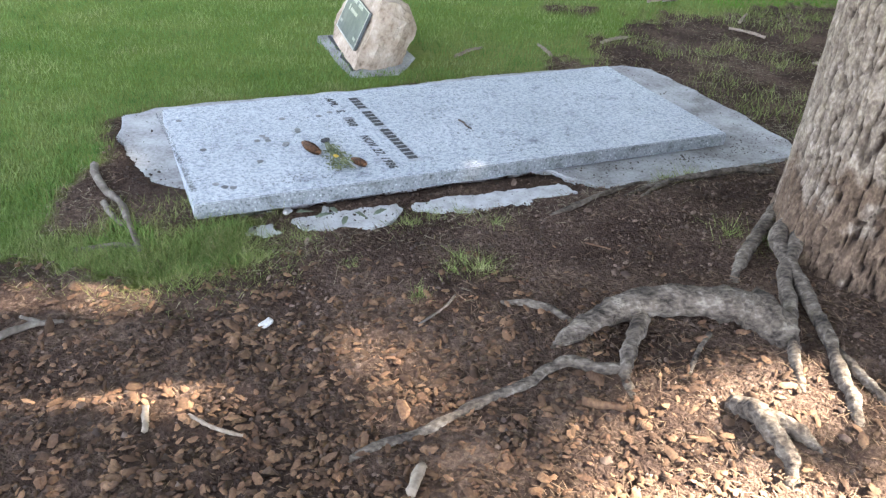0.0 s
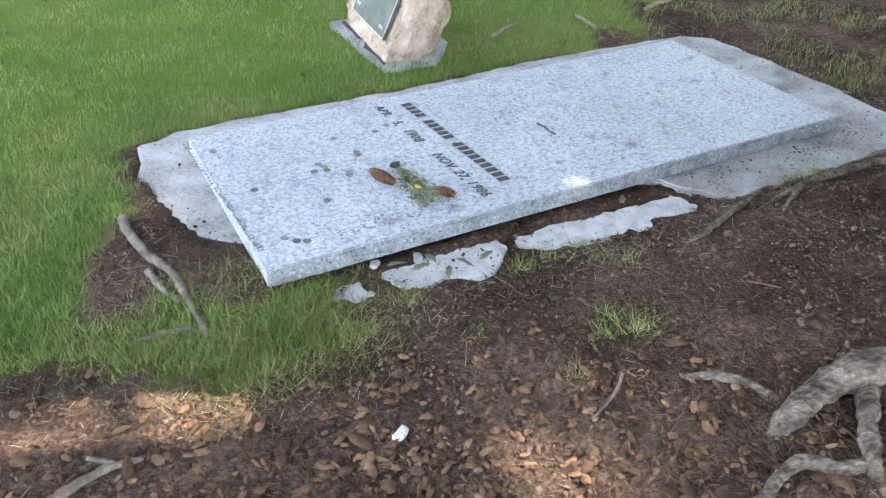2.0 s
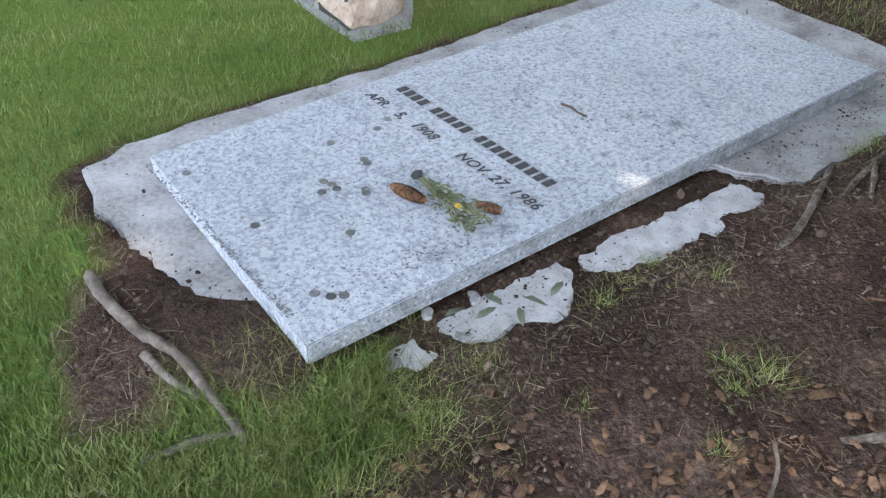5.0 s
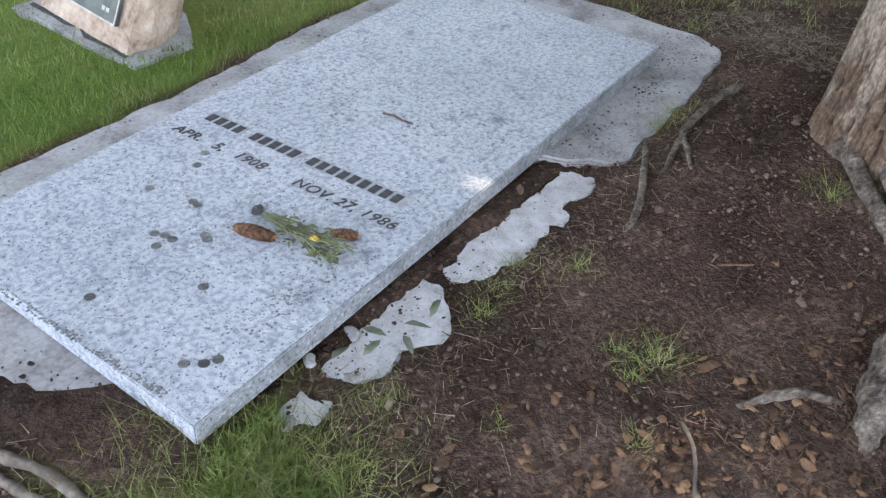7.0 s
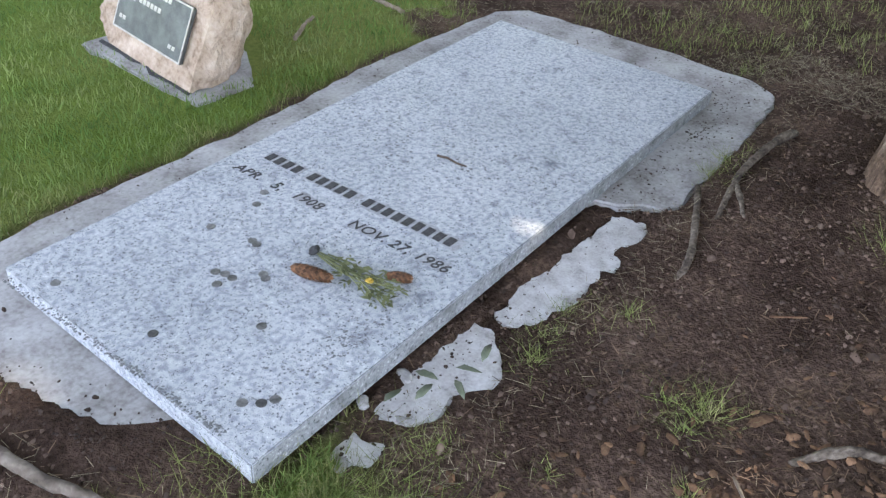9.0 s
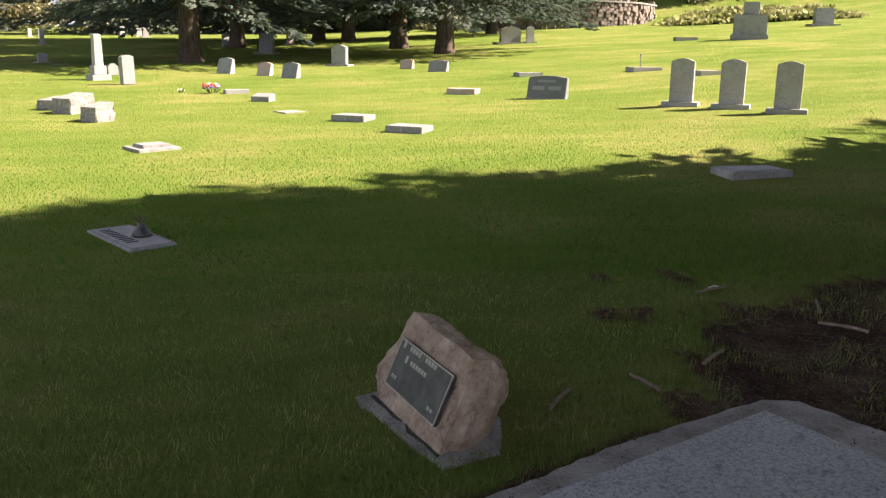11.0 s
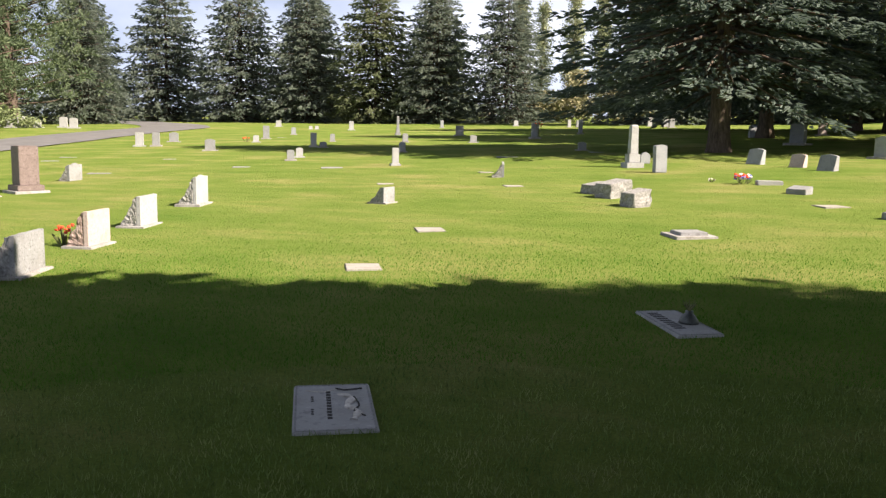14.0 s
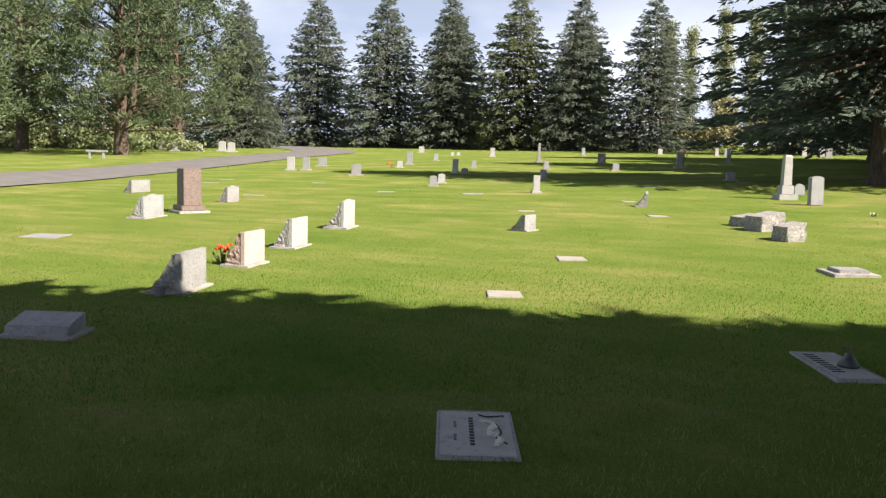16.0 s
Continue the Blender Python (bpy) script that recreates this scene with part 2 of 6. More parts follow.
M_FIR = material("fir_needles", [(0.050, 0.082, 0.046), (0.094, 0.132, 0.072), (0.155, 0.198, 0.108)], scale=0.4, fine=5, rough=0.75, bump=0, island=0.35, through_light=0.3)
M_LEAF = material("poplar_leaves", [(0.22, 0.26, 0.15), (0.36, 0.39, 0.25)], scale=0.4, fine=3, rough=0.7, bump=0, island=0.3, through_light=0.3)
M_BRUSH = material("sagebrush", [(0.17, 0.18, 0.10), (0.29, 0.28, 0.165), (0.41, 0.37, 0.235)], scale=0.5, fine=4, rough=0.85, bump=0, island=0.35, through_light=0.2)
M_ASPHALT = material("asphalt", [(0.10, 0.10, 0.105), (0.14, 0.14, 0.145), (0.18, 0.18, 0.185)], scale=1.2, fine=90, rough=0.9, bump=0.3)
M_REDWALL = material("wall_stone", [(0.13, 0.105, 0.10), (0.24, 0.20, 0.19), (0.36, 0.31, 0.29)], scale=3, fine=20, rough=0.9, bump=0.6, per_object=0.35)
M_CONE = material("pine_cone_scale", [(0.045, 0.020, 0.010), (0.19, 0.095, 0.048)], scale=60, fine=200, rough=0.8, bump=0.2, island=0.6)
M_DRYROOT = material("dry_grey_root", [(0.055, 0.043, 0.034), (0.125, 0.102, 0.083), (0.24, 0.21, 0.18)], scale=18, fine=80, rough=0.92, bump=0.8, dist=0.006)
M_STRAW = material("dry_straw", [(0.16, 0.13, 0.085), (0.33, 0.285, 0.20)], scale=20, fine=90, rough=0.9, bump=0, island=0.4)
M_DULLLEAF = material("grey_green_leaf", [(0.12, 0.15, 0.10), (0.24, 0.26, 0.19)], scale=40, fine=160, rough=0.7, bump=0.1, island=0.3)
M_COIN = material("tarnished_coin", [(0.10, 0.10, 0.10), (0.22, 0.22, 0.22)], scale=60, fine=300, rough=0.5, bump=0.1, metal=0.7, per_object=0.4)
M_YELLOW = material("yellow_petals", [(0.40, 0.27, 0.04), (0.55, 0.40, 0.08)], scale=90, rough=0.7, bump=0)
M_RED = material("red_petals", [(0.50, 0.03, 0.02), (0.65, 0.09, 0.03)], scale=30, rough=0.7, bump=0, island=0.3)
M_BLUEPETAL = material("blue_petals", [(0.08, 0.10, 0.45), (0.16, 0.18, 0.55)], scale=30, rough=0.7, bump=0, island=0.3)
M_PALE = material("pale_petals", [(0.70, 0.66, 0.66), (0.80, 0.78, 0.78)], scale=30, rough=0.7, bump=0)
M_TUFT = material("tuft_blade", [(0.12, 0.17, 0.045), (0.20, 0.235, 0.08), (0.33, 0.31, 0.16)], scale=20, fine=60, rough=0.65, bump=0, spec=0.06, island=0.35, through_light=0.3)
M_SCRAP = material("crumpled_paper", [(0.36, 0.34, 0.32), (0.58, 0.56, 0.54)], scale=50, fine=160, rough=0.8, bump=0.6)
M_STEM = material("sprig_stem", [(0.075, 0.09, 0.038), (0.19, 0.20, 0.095)], scale=60, rough=0.7, bump=0, island=0.3)


# ---- mesh helpers ----
def mesh_of(name, verts, faces):
    """A mesh out of an (n, 3) array and an (m, k) array of vertex indices."""
    verts, faces = np.asarray(verts, np.float32), np.asarray(faces, np.int32)
    me = bpy.data.meshes.new(name)
    k = faces.shape[1]
    me.vertices.add(len(verts))
    me.vertices.foreach_set("co", verts.ravel())
    me.loops.add(faces.size)
    me.loops.foreach_set("vertex_index", faces.ravel())
    me.polygons.add(len(faces))
    me.polygons.foreach_set("loop_start", np.arange(0, faces.size, k, dtype=np.int32))
    me.update(calc_edges=True)
    return me


def part(name, bm, mat, parent=None, label="", smooth=False, pose_m=None):
    """One mesh object out of a bmesh or a mesh, under a thing if one is given."""
    if isinstance(bm, bmesh.types.BMesh):
        me = bpy.data.meshes.new(name)
        bm.to_mesh(me)
        bm.free()
    else:
        me = bm
    for m in (mat if isinstance(mat, (list, tuple)) else [mat]):
        me.materials.append(m)
    if smooth:
        me.polygons.foreach_set("use_smooth", [True] * len(me.polygons))
    ob = new(name, me)
    if parent is not None:
        ob.parent = parent
    if pose_m is not None:
        ob.matrix_local = pose_m
    if label:
        ob["label"] = label
    return ob


def empty(name, m):
    ob = new(name)
    ob.empty_display_size = 0.1
    ob.matrix_world = m
    return ob


def box(bm, size, at=(0, 0, 0), bevel=0.0, turn=None, mat=0):
    """A bevelled box whose foot's middle is at the given place."""
    r = bmesh.ops.create_cube(bm, size=1.0)["verts"]
    m = Matrix.Translation(at) @ (turn or Matrix()) @ Matrix.Diagonal((*size, 1)) @ Matrix.Translation((0, 0, 0.5))
    bmesh.ops.transform(bm, matrix=m, verts=r)
    if bevel:
        bmesh.ops.bevel(bm, geom=list({e for v in r for e in v.link_edges}), offset=bevel, segments=2, affect="EDGES")
    return bm


def prism(bm, outline, depth, bevel=0.0):
    """An upright prism: an outline in x and z, as deep as given along y, around y = 0."""
    front = [bm.verts.new((x, -depth / 2, z)) for x, z in outline]
    back = [bm.verts.new((x, depth / 2, z)) for x, z in outline]
    n = len(outline)
    faces = [bm.faces.new(front), bm.faces.new(back[::-1])]
    for i in range(n):
        faces.append(bm.faces.new((front[i], back[i], back[(i + 1) % n], front[(i + 1) % n])))
    bmesh.ops.recalc_face_normals(bm, faces=bm.faces[:])
    if bevel:
        bmesh.ops.bevel(bm, geom=[e for e in bm.edges if e.calc_face_angle(0) > 0.6], offset=bevel, segments=2, affect="EDGES")
    return bm


def roughen(bm, amount, size, cuts=0, keep=None):
    """Cuts the mesh finer and pushes its vertices about by noise, as a broken face is."""
    if cuts:
        bmesh.ops.triangulate(bm, faces=bm.faces[:])
        for _ in range(cuts):
            bmesh.ops.subdivide_edges(bm, edges=bm.edges[:], cuts=1, use_grid_fill=True)
    bm.normal_update()
    moves = []
    for v in bm.verts:
        if keep is None or not keep(v.co):
            moves.append((v, v.normal * (noise.noise(v.co * size + Vector((7.3, 1.1, 4.2))) + 0.6 * noise.noise(v.co * size * 2.7)) * amount))
    for v, d in moves:
        v.co += d
    return bm


def tube(bm, points, radii, sides=8, wobble=0.0, seed=0):
    """A tapered, slightly uneven tube along points."""
    rnd = random.Random(seed)
    pts = [Vector(p) for p in points]
    rings = []
    for i, p in enumerate(pts):
        d = (pts[min(i + 1, len(pts) - 1)] - pts[max(i - 1, 0)]).normalized()
        a = d.orthogonal().normalized() if abs(d.z) > 0.95 else d.cross(Vector((0, 0, 1))).normalized()
        b = d.cross(a)
        rings.append([bm.verts.new(p + (a * math.cos(k * 6.2832 / sides) + b * math.sin(k * 6.2832 / sides)) * radii[i] * (1 + rnd.uniform(-wobble, wobble))) for k in range(sides)])
    for r, s in zip(rings, rings[1:]):
        for k in range(sides):
            bm.faces.new((r[k], r[(k + 1) % sides], s[(k + 1) % sides], s[k]))
    bm.faces.new(rings[0][::-1])
    bm.faces.new(rings[-1])
    return bm


def smooth_line(points, n):
    """n points on a soft curve through the given ones (Catmull-Rom)."""
    p = [Vector(q) for q in points]
    p = [p[0] * 2 - p[1]] + p + [p[-1] * 2 - p[-2]]
    out = []
    for k in range(n):
        u = k / (n - 1) * (len(p) - 3)
        i = min(int(u), len(p) - 4)
        f = u - i
        a, b, c, d = p[i:i + 4]
        out.append(0.5 * ((2 * b) + (c - a) * f + (2 * a - 5 * b + 4 * c - d) * f * f + (3 * b - a - 3 * c + d) * f ** 3))
    return out


def scatter(verts, faces, mats):
    """Copies of a small template at many (n, 4, 4) poses, as one array of vertices and one of faces."""
    verts, faces = np.asarray(verts, float), np.asarray(faces, int)
    v = np.einsum("nij,kj->nki", mats[:, :3, :3], verts) + mats[:, None, :3, 3]
    f = faces[None] + (np.arange(len(mats)) * len(verts))[:, None, None]
    return v.reshape(-1, 3), f.reshape(-1, faces.shape[1])


def poses(at, ax, ay, az):
    """Poses out of places and three axes with their lengths, each an (n, 3) array."""
    m = np.zeros((len(at), 4, 4))
    m[:, :3, 0], m[:, :3, 1], m[:, :3, 2], m[:, :3, 3], m[:, 3, 3] = ax, ay, az, at, 1
    return m


# ---- the lie of the land ----
SLAB_AT, SLAB_TURN, SLAB_L, SLAB_W = (-0.79, 2.55), 22.7, 2.12, 0.875
PAD_TOP, SLAB_LOW, SLAB_TOP, SHARD_TOP = 0.070, 0.078, 0.130, 0.045
SU = np.array([math.cos(radians(SLAB_TURN)), math.sin(radians(SLAB_TURN))])
SV = np.array([-SU[1], SU[0]])
SOIL = [(-9, 2.15), (-1.32, 2.33), (-1.09, 2.30), (-0.9, 2.22), (-0.62, 2.36), (-0.70, 2.60), (0.0, 3.4), (0.45, 4.05), (0.70, 4.45), (0.92, 4.85), (1.2, 5.3), (1.5, 5.65), (1.9, 5.8), (2.44, 5.95), (3.0, 6.1), (4.2, 6.4), (6.5, 5.5), (8, 0), (7, -5), (-9, -5)]
PAD = [(-0.10, 1.00), (-0.13, 0.80), (-0.14, 0.60), (-0.17, 0.36), (-0.16, 0.15), (-0.06, 0.02), (0.06, 0.06), (0.60, 0.07), (1.28, 0.06), (1.335, -0.06), (1.40, -0.17), (1.45, -0.20), (1.70, -0.19), (1.95, -0.19), (2.12, -0.18), (2.30, -0.17), (2.38, -0.13), (2.45, -0.04), (2.47, 0.15), (2.48, 0.45), (2.485, 0.75), (2.47, 0.96), (2.36, 1.06), (1.9, 1.08), (1.5, 1.085), (0.95, 1.05), (0.5, 1.07), (0.05, 1.05)]
# broken pieces of concrete along the front edge of the slab
SHARDS = [[(0.155, -0.02), (0.16, -0.09), (0.20, -0.115), (0.24, -0.10), (0.25, -0.03)], [(0.30, -0.02), (0.31, -0.11), (0.37, -0.14), (0.44, -0.13), (0.50, -0.18), (0.57, -0.165), (0.63, -0.14), (0.67, -0.10), (0.66, -0.02)], [(0.70, -0.03), (0.71, -0.12), (0.80, -0.15), (0.93, -0.17), (1.03, -0.17), (1.09, -0.195), (1.20, -0.18), (1.285, -0.175), (1.33, -0.155), (1.29, -0.05)]]


def soft(v):
    return 0.5 * (v + np.sqrt(v * v + 4))


def inside(px, py, poly):
    """Signed distance to a polygon: positive inside."""
    d = np.full(np.shape(px), 1e9)
    odd = np.zeros(np.shape(px), bool)
    for (ax, ay), (bx, by) in zip(poly, poly[1:] + poly[:1]):
        ex, ey = bx - ax, by - ay
        t = np.clip(((px - ax) * ex + (py - ay) * ey) / (ex * ex + ey * ey), 0, 1)
        d = np.minimum(d, np.hypot(px - ax - t * ex, py - ay - t * ey))
        odd ^= ((ay > py) != (by > py)) & (px < (by - ay and (py - ay) * ex / (by - ay + 1e-12) + ax))
    return np.where(odd, d, -d)


def waves(px, py, size, seed):
    """Cheap smooth unevenness out of a few crossed waves."""
    r = np.random.RandomState(seed)
    out = 0
    for k in range(7):
        a, f, ph = r.uniform(0, 6.28), size * r.uniform(0.5, 2.2), r.uniform(0, 6.28)
        out = out + np.sin((px * math.cos(a) + py * math.sin(a)) * f + ph) / 7
    return out


def off_stone(u, v):
    """How far a place lies outside the pad and its broken pieces."""
    return -np.maximum.reduce([inside(u, v, q) for q in [PAD] + SHARDS])


def slab_uv(px, py):
    dx, dy = px - SLAB_AT[0], py - SLAB_AT[1]
    return dx * SU[0] + dy * SU[1], dx * SV[0] + dy * SV[1]


def lawn_z(px, py):
    p = 0.030 * (py - 8) + 0.017 * (px + 3)
    k = np.clip((py - 5) / 7, 0, 1)
    k = k * k * (3 - 2 * k)
    far = np.clip((np.hypot(px, py) - 130) / 300, 0, 1)
    h1, h2 = np.clip((0.5 * px + py - 75) / 48, 0, 1), np.clip((px - 13) / 16, 0, 1)
    hill = 13.0 * h1 * h1 * (3 - 2 * h1) * h2 * h2 * (3 - 2 * h2)
    return (0.5 * (p + np.sqrt(p * p + 0.0036)) + k * 0.045 * soft(px - 3) + 0.012 * soft(-px - 40) + hill) * (1 - far) + 2.2 * far


def bare(px, py):
    """1 where the ground is bare soil, 0 under turf."""
    u, v = slab_uv(px, py)
    far_off = 1 + 1.3 * np.clip(py - 3.6, 0, 1)
    s = inside(px, py, SOIL) + far_off * (0.10 * waves(px, py, 9, 3) + 0.06 * waves(px, py, 31, 4))
    s = np.maximum(s, inside(u, v, PAD) + 0.07 + 0.06 * waves(px, py, 17, 8))
    s = np.maximum(s, 0.16 - np.hypot((px + 1.15) * 1.1, (py - 2.75) * 0.55) + 0.05 * waves(px, py, 25, 5))
    for cx, cy, r in ((0.92, 5.70, 0.26), (1.1, 6.45, 0.12), (1.55, 6.3, 0.14), (3.3, 7.8, 0.26), (4.1, 7.7, 0.32)):
        s = np.maximum(s, r * 0.6 - np.hypot(px - cx, (py - cy) * 1.6) + 0.22 * waves(px, py, 14, 6) + 0.12 * waves(px, py, 37, 7))
    return np.clip(0.5 + s / 0.09, 0, 1)


def ground_z(px, py):
    px, py = np.asarray(px, float), np.asarray(py, float)
    b = bare(px, py)
    u, v = slab_uv(px, py)
    near = np.clip(1 - np.hypot(px - 0.4, py - 2.0) / 6, 0, 1)
    mound = 0.052 + 0.020 * waves(px, py, 6, 1) + 0.010 * waves(px, py, 23, 2)
    rise = 0.13 * np.exp(-((px - 1.3) ** 2 + (py - 2.4) ** 2) / 1.2) * np.clip(np.maximum(-v, u - 2.45) / 0.4, 0, 1) + 0.08 * np.exp(-((px - 3.1) ** 2 + (py - 5.3) ** 2) / 0.9)
    gap = inside(u, v, PAD)
    shard = np.maximum.reduce([inside(u, v, q) for q in SHARDS])
    low = np.clip(0.5 + (gap - 0.01) / 0.05, 0, 1)
    # dark soil washed over the near corner of the pad
    wash = 0.29 + 0.08 * waves(px, py, 14, 9) - 0.9 * u - v + 0.35 * np.clip((-0.09 - u) / 0.06, 0, 1)
    cover = np.clip((wash + 0.12) / 0.05, 0, 1) * np.clip((0.16 - u) / 0.04, 0, 1) * np.clip(1 + gap / 0.15, 0, 1)
    z = lawn_z(px, py) + b * near * (mound * (1 - low) + rise) + (1 - b) * 0.012 * near
    rim = np.clip(1 + gap / 0.40, 0, 1) * (1 - b) * (u < 2.6)
    z = z + 0.030 * rim * rim * (1 - low)
    z = z + cover * np.clip(PAD_TOP + np.clip(0.10 * wash, -0.012, 0.016) - z, 0, 1)
    # a shallow gutter of soil between the slab and the broken pieces
    front = np.clip((0.05 - np.abs(v + 0.02)) / 0.03, 0, 1) * np.clip(u / 0.05, 0, 1) * np.clip((1.36 - u) / 0.05, 0, 1)
    z = z + front * (0.058 + 0.012 * waves(px, py, 40, 15) - z)
    chip = np.clip((shard + 0.012) / 0.02, 0, 1)
    z = z - chip * np.clip(z - SHARD_TOP + 0.014, 0, 1) * np.clip(0.75 + 0.9 * waves(px, py, 33, 16), 0, 1)
    return z + 0.02 * waves(px, py, 1.3, 12) * np.clip((np.hypot(px - 0.3, py - 3.2) - 3) / 6, 0, 1)


def gz(px, py):
    return float(ground_z(np.array([px]), np.array([py]))[0])


def spaced(lo, hi, step, reach, growth=1.13):
    mid = list(np.arange(lo, hi + step / 2, step))
    up, s = [hi], step
    while up[-1] < reach:
        s *= growth
        up.append(up[-1] + s)
    down, s = [lo], step
    while down[-1] > -reach:
        s *= growth
        down.append(down[-1] - s)
    return np.array(down[:0:-1] + mid + up[1:])


gx, gy = spaced(-2.2, 2.6, 0.03, 1500), spaced(0.9, 5.2, 0.03, 1500)
mx, my = np.meshgrid(gx, gy)
mz = ground_z(mx, my)
grit = np.random.RandomState(77).normal(0, 1, mx.shape)
mz = mz + 0.004 * grit * bare(mx, my) * (inside(*slab_uv(mx, my), PAD) < -0.01) * (np.abs(mx) < 4) * (np.abs(my - 3) < 4)
gv = np.stack([mx.ravel(), my.ravel(), mz.ravel()], 1)
ii = np.arange(len(gx) * len(gy)).reshape(len(gy), len(gx))
gf = np.stack([ii[:-1, :-1].ravel(), ii[:-1, 1:].ravel(), ii[1:, 1:].ravel(), ii[1:, :-1].ravel()], 1)
ground_me = mesh_of("ground", gv, gf)
ground_me.attributes.new("bare", "FLOAT", "POINT").data.foreach_set("value", bare(mx, my).ravel().astype(np.float32))


def ground_material():
    m = bpy.data.materials.new("turf_and_soil")
    m.use_nodes = True
    n, l = m.node_tree.nodes, m.node_tree.links
    p = n["Principled BSDF"]
    p.inputs["Roughness"].default_value = 0.95
    p.inputs["Specular IOR Level"].default_value = 0.03
    tc, at = n.new("ShaderNodeTexCoord"), n.new("ShaderNodeAttribute")
    at.attribute_name = "bare"

    def tex(scale, detail=5, rough=0.6, stretch=None):
        q = n.new("ShaderNodeTexNoise")
        q.inputs["Scale"].default_value, q.inputs["Detail"].default_value, q.inputs["Roughness"].default_value = scale, detail, rough
        if stretch:
            mp = n.new("ShaderNodeMapping")
            mp.inputs["Scale"].default_value, mp.inputs["Rotation"].default_value = stretch, (0, 0, radians(-30))
            l.new(tc.outputs["Object"], mp.inputs["Vector"])
            l.new(mp.outputs["Vector"], q.inputs["Vector"])
        else:
            l.new(tc.outputs["Object"], q.inputs["Vector"])
        return q.outputs["Fac"]

    def ramp(fac, *stops):
        r = n.new("ShaderNodeValToRGB")
        e = r.color_ramp.elements
        while len(e) < len(stops):
            e.new(0.5)
        for k, (pos, c) in enumerate(stops):
            e[k].position, e[k].color = pos, (*c, 1)
        l.new(fac, r.inputs["Fac"])
        return r.outputs["Color"]

    def mix(fac, a, b, kind="MIX"):
        q = n.new("ShaderNodeMixRGB")
        q.blend_type = kind
        if isinstance(fac, float):
            q.inputs["Fac"].default_value = fac
        else:
            l.new(fac, q.inputs["Fac"])
        l.new(a, q.inputs["Color1"])
        l.new(b, q.inputs["Color2"])
        return q.outputs["Color"]

    patches = tex(0.35, 6)
    stripes = tex(0.9, 5, 0.6, (0.5, 1.3, 1))
    blades = tex(45, 4, 0.7)
    turf = ramp(mix(0.45, patches, stripes), (0.34, (0.094, 0.163, 0.028)), (0.50, (0.152, 0.207, 0.048)), (0.66, (0.262, 0.254, 0.100)))
    turf = mix(0.5, turf, ramp(blades, (0.30, (0.45, 0.48, 0.40)), (0.55, (0.92, 0.95, 0.88)), (0.72, (1.25, 1.22, 1.15))), "MULTIPLY")
    soil = ramp(mix(0.5, tex(3.2, 7), tex(60, 5, 0.7)), (0.34, (0.025, 0.0160, 0.0125)), (0.50, (0.070, 0.0465, 0.0360)), (0.64, (0.165, 0.115, 0.088)))
    l.new(mix(at.outputs["Fac"], turf, soil), p.inputs["Base Color"])
    b = n.new("ShaderNodeBump")
    b.inputs["Strength"].default_value, b.inputs["Distance"].default_value = 0.9, 0.03
    l.new(mix(0.5, blades, tex(120, 3)), b.inputs["Height"])
    l.new(b.outputs["Normal"], p.inputs["Normal"])
    return m


tagged(part("ground", ground_me, ground_material(), smooth=True), "mown cemetery lawn with bare brown soil under the trees", "ground", kind="structure")

# ---- road beyond the lawn ----
road_line = smooth_line([(-16, -12, 0), (-24, 6, 0), (-30.5, 20, 0), (-37.5, 34, 0), (-44.0, 47, 0), (-48.5, 58, 0), (-52, 66, 0), (-62, 76, 0), (-80, 86, 0), (-110, 92, 0)], 90)
rv, rf = [], []
for i, p in enumerate(road_line):
    d = (road_line[min(i + 1, 89)] - road_line[max(i - 1, 0)]).normalized()
    for k in range(5):
        q = p + Vector((-d.y, d.x, 0)) * (k - 2) * 1.5
        rv.append((q.x, q.y, gz(q.x, q.y) + 0.04 + 0.02 * (2 - abs(k - 2))))
for i in range(89):
    for k in range(4):
        rf.append((i * 5 + k + 1, i * 5 + k, i * 5 + 5 + k, i * 5 + 6 + k))
tagged(part("road", mesh_of("road", rv, rf), M_ASPHALT, smooth=True), "narrow grey asphalt lane curving through the cemetery", "road", kind="structure")


# ---- the ledger slab and its footing ----
SLAB_M = pose(SLAB_AT[0], SLAB_AT[1], 0, 0, 0, SLAB_TURN)


def ragged(poly, step, amount, seed):
    """A polygon cut into short steps with a broken outline."""
    rnd = random.Random(seed)
    out = []
    for (ax, ay), (bx, by) in zip(poly, poly[1:] + poly[:1]):
        n = max(1, int(math.hypot(bx - ax, by - ay) / step))
        for k in range(n):
            out.append((ax + (bx - ax) * k / n + rnd.uniform(-amount, amount), ay + (by - ay) * k / n + rnd.uniform(-amount, amount)))
    return out


def plate(outline, low, high, bevel=0.0, cuts=0):
    """A flat plate with a free outline between two heights."""
    bm = bmesh.new()
    top = bm.faces.new([bm.verts.new((x, y, high)) for x, y in outline])
    if top.normal.z < 0 or sum((a[0] * b[1] - b[0] * a[1]) for a, b in zip(outline, outline[1:] + outline[:1])) < 0:
        top.normal_flip()
    r = bmesh.ops.extrude_face_region(bm, geom=[top])
    bmesh.ops.translate(bm, vec=(0, 0, low - high), verts=[v for v in r["geom"] if isinstance(v, bmesh.types.BMVert)])
    bmesh.ops.recalc_face_normals(bm, faces=bm.faces[:])
    if bevel:
        bmesh.ops.bevel(bm, geom=[e for e in bm.edges if all(abs(v.co.z - high) < 1e-5 for v in e.verts)], offset=bevel, segments=2, affect="EDGES")
    return bm


footing = part("footing_pad", plate(ragged(PAD, 0.06, 0.012, 5), -0.10, PAD_TOP, 0.008), M_PAD, pose_m=SLAB_M)
tagged(footing, "weathered concrete footing with a broken edge under the ledger slab", "footing")
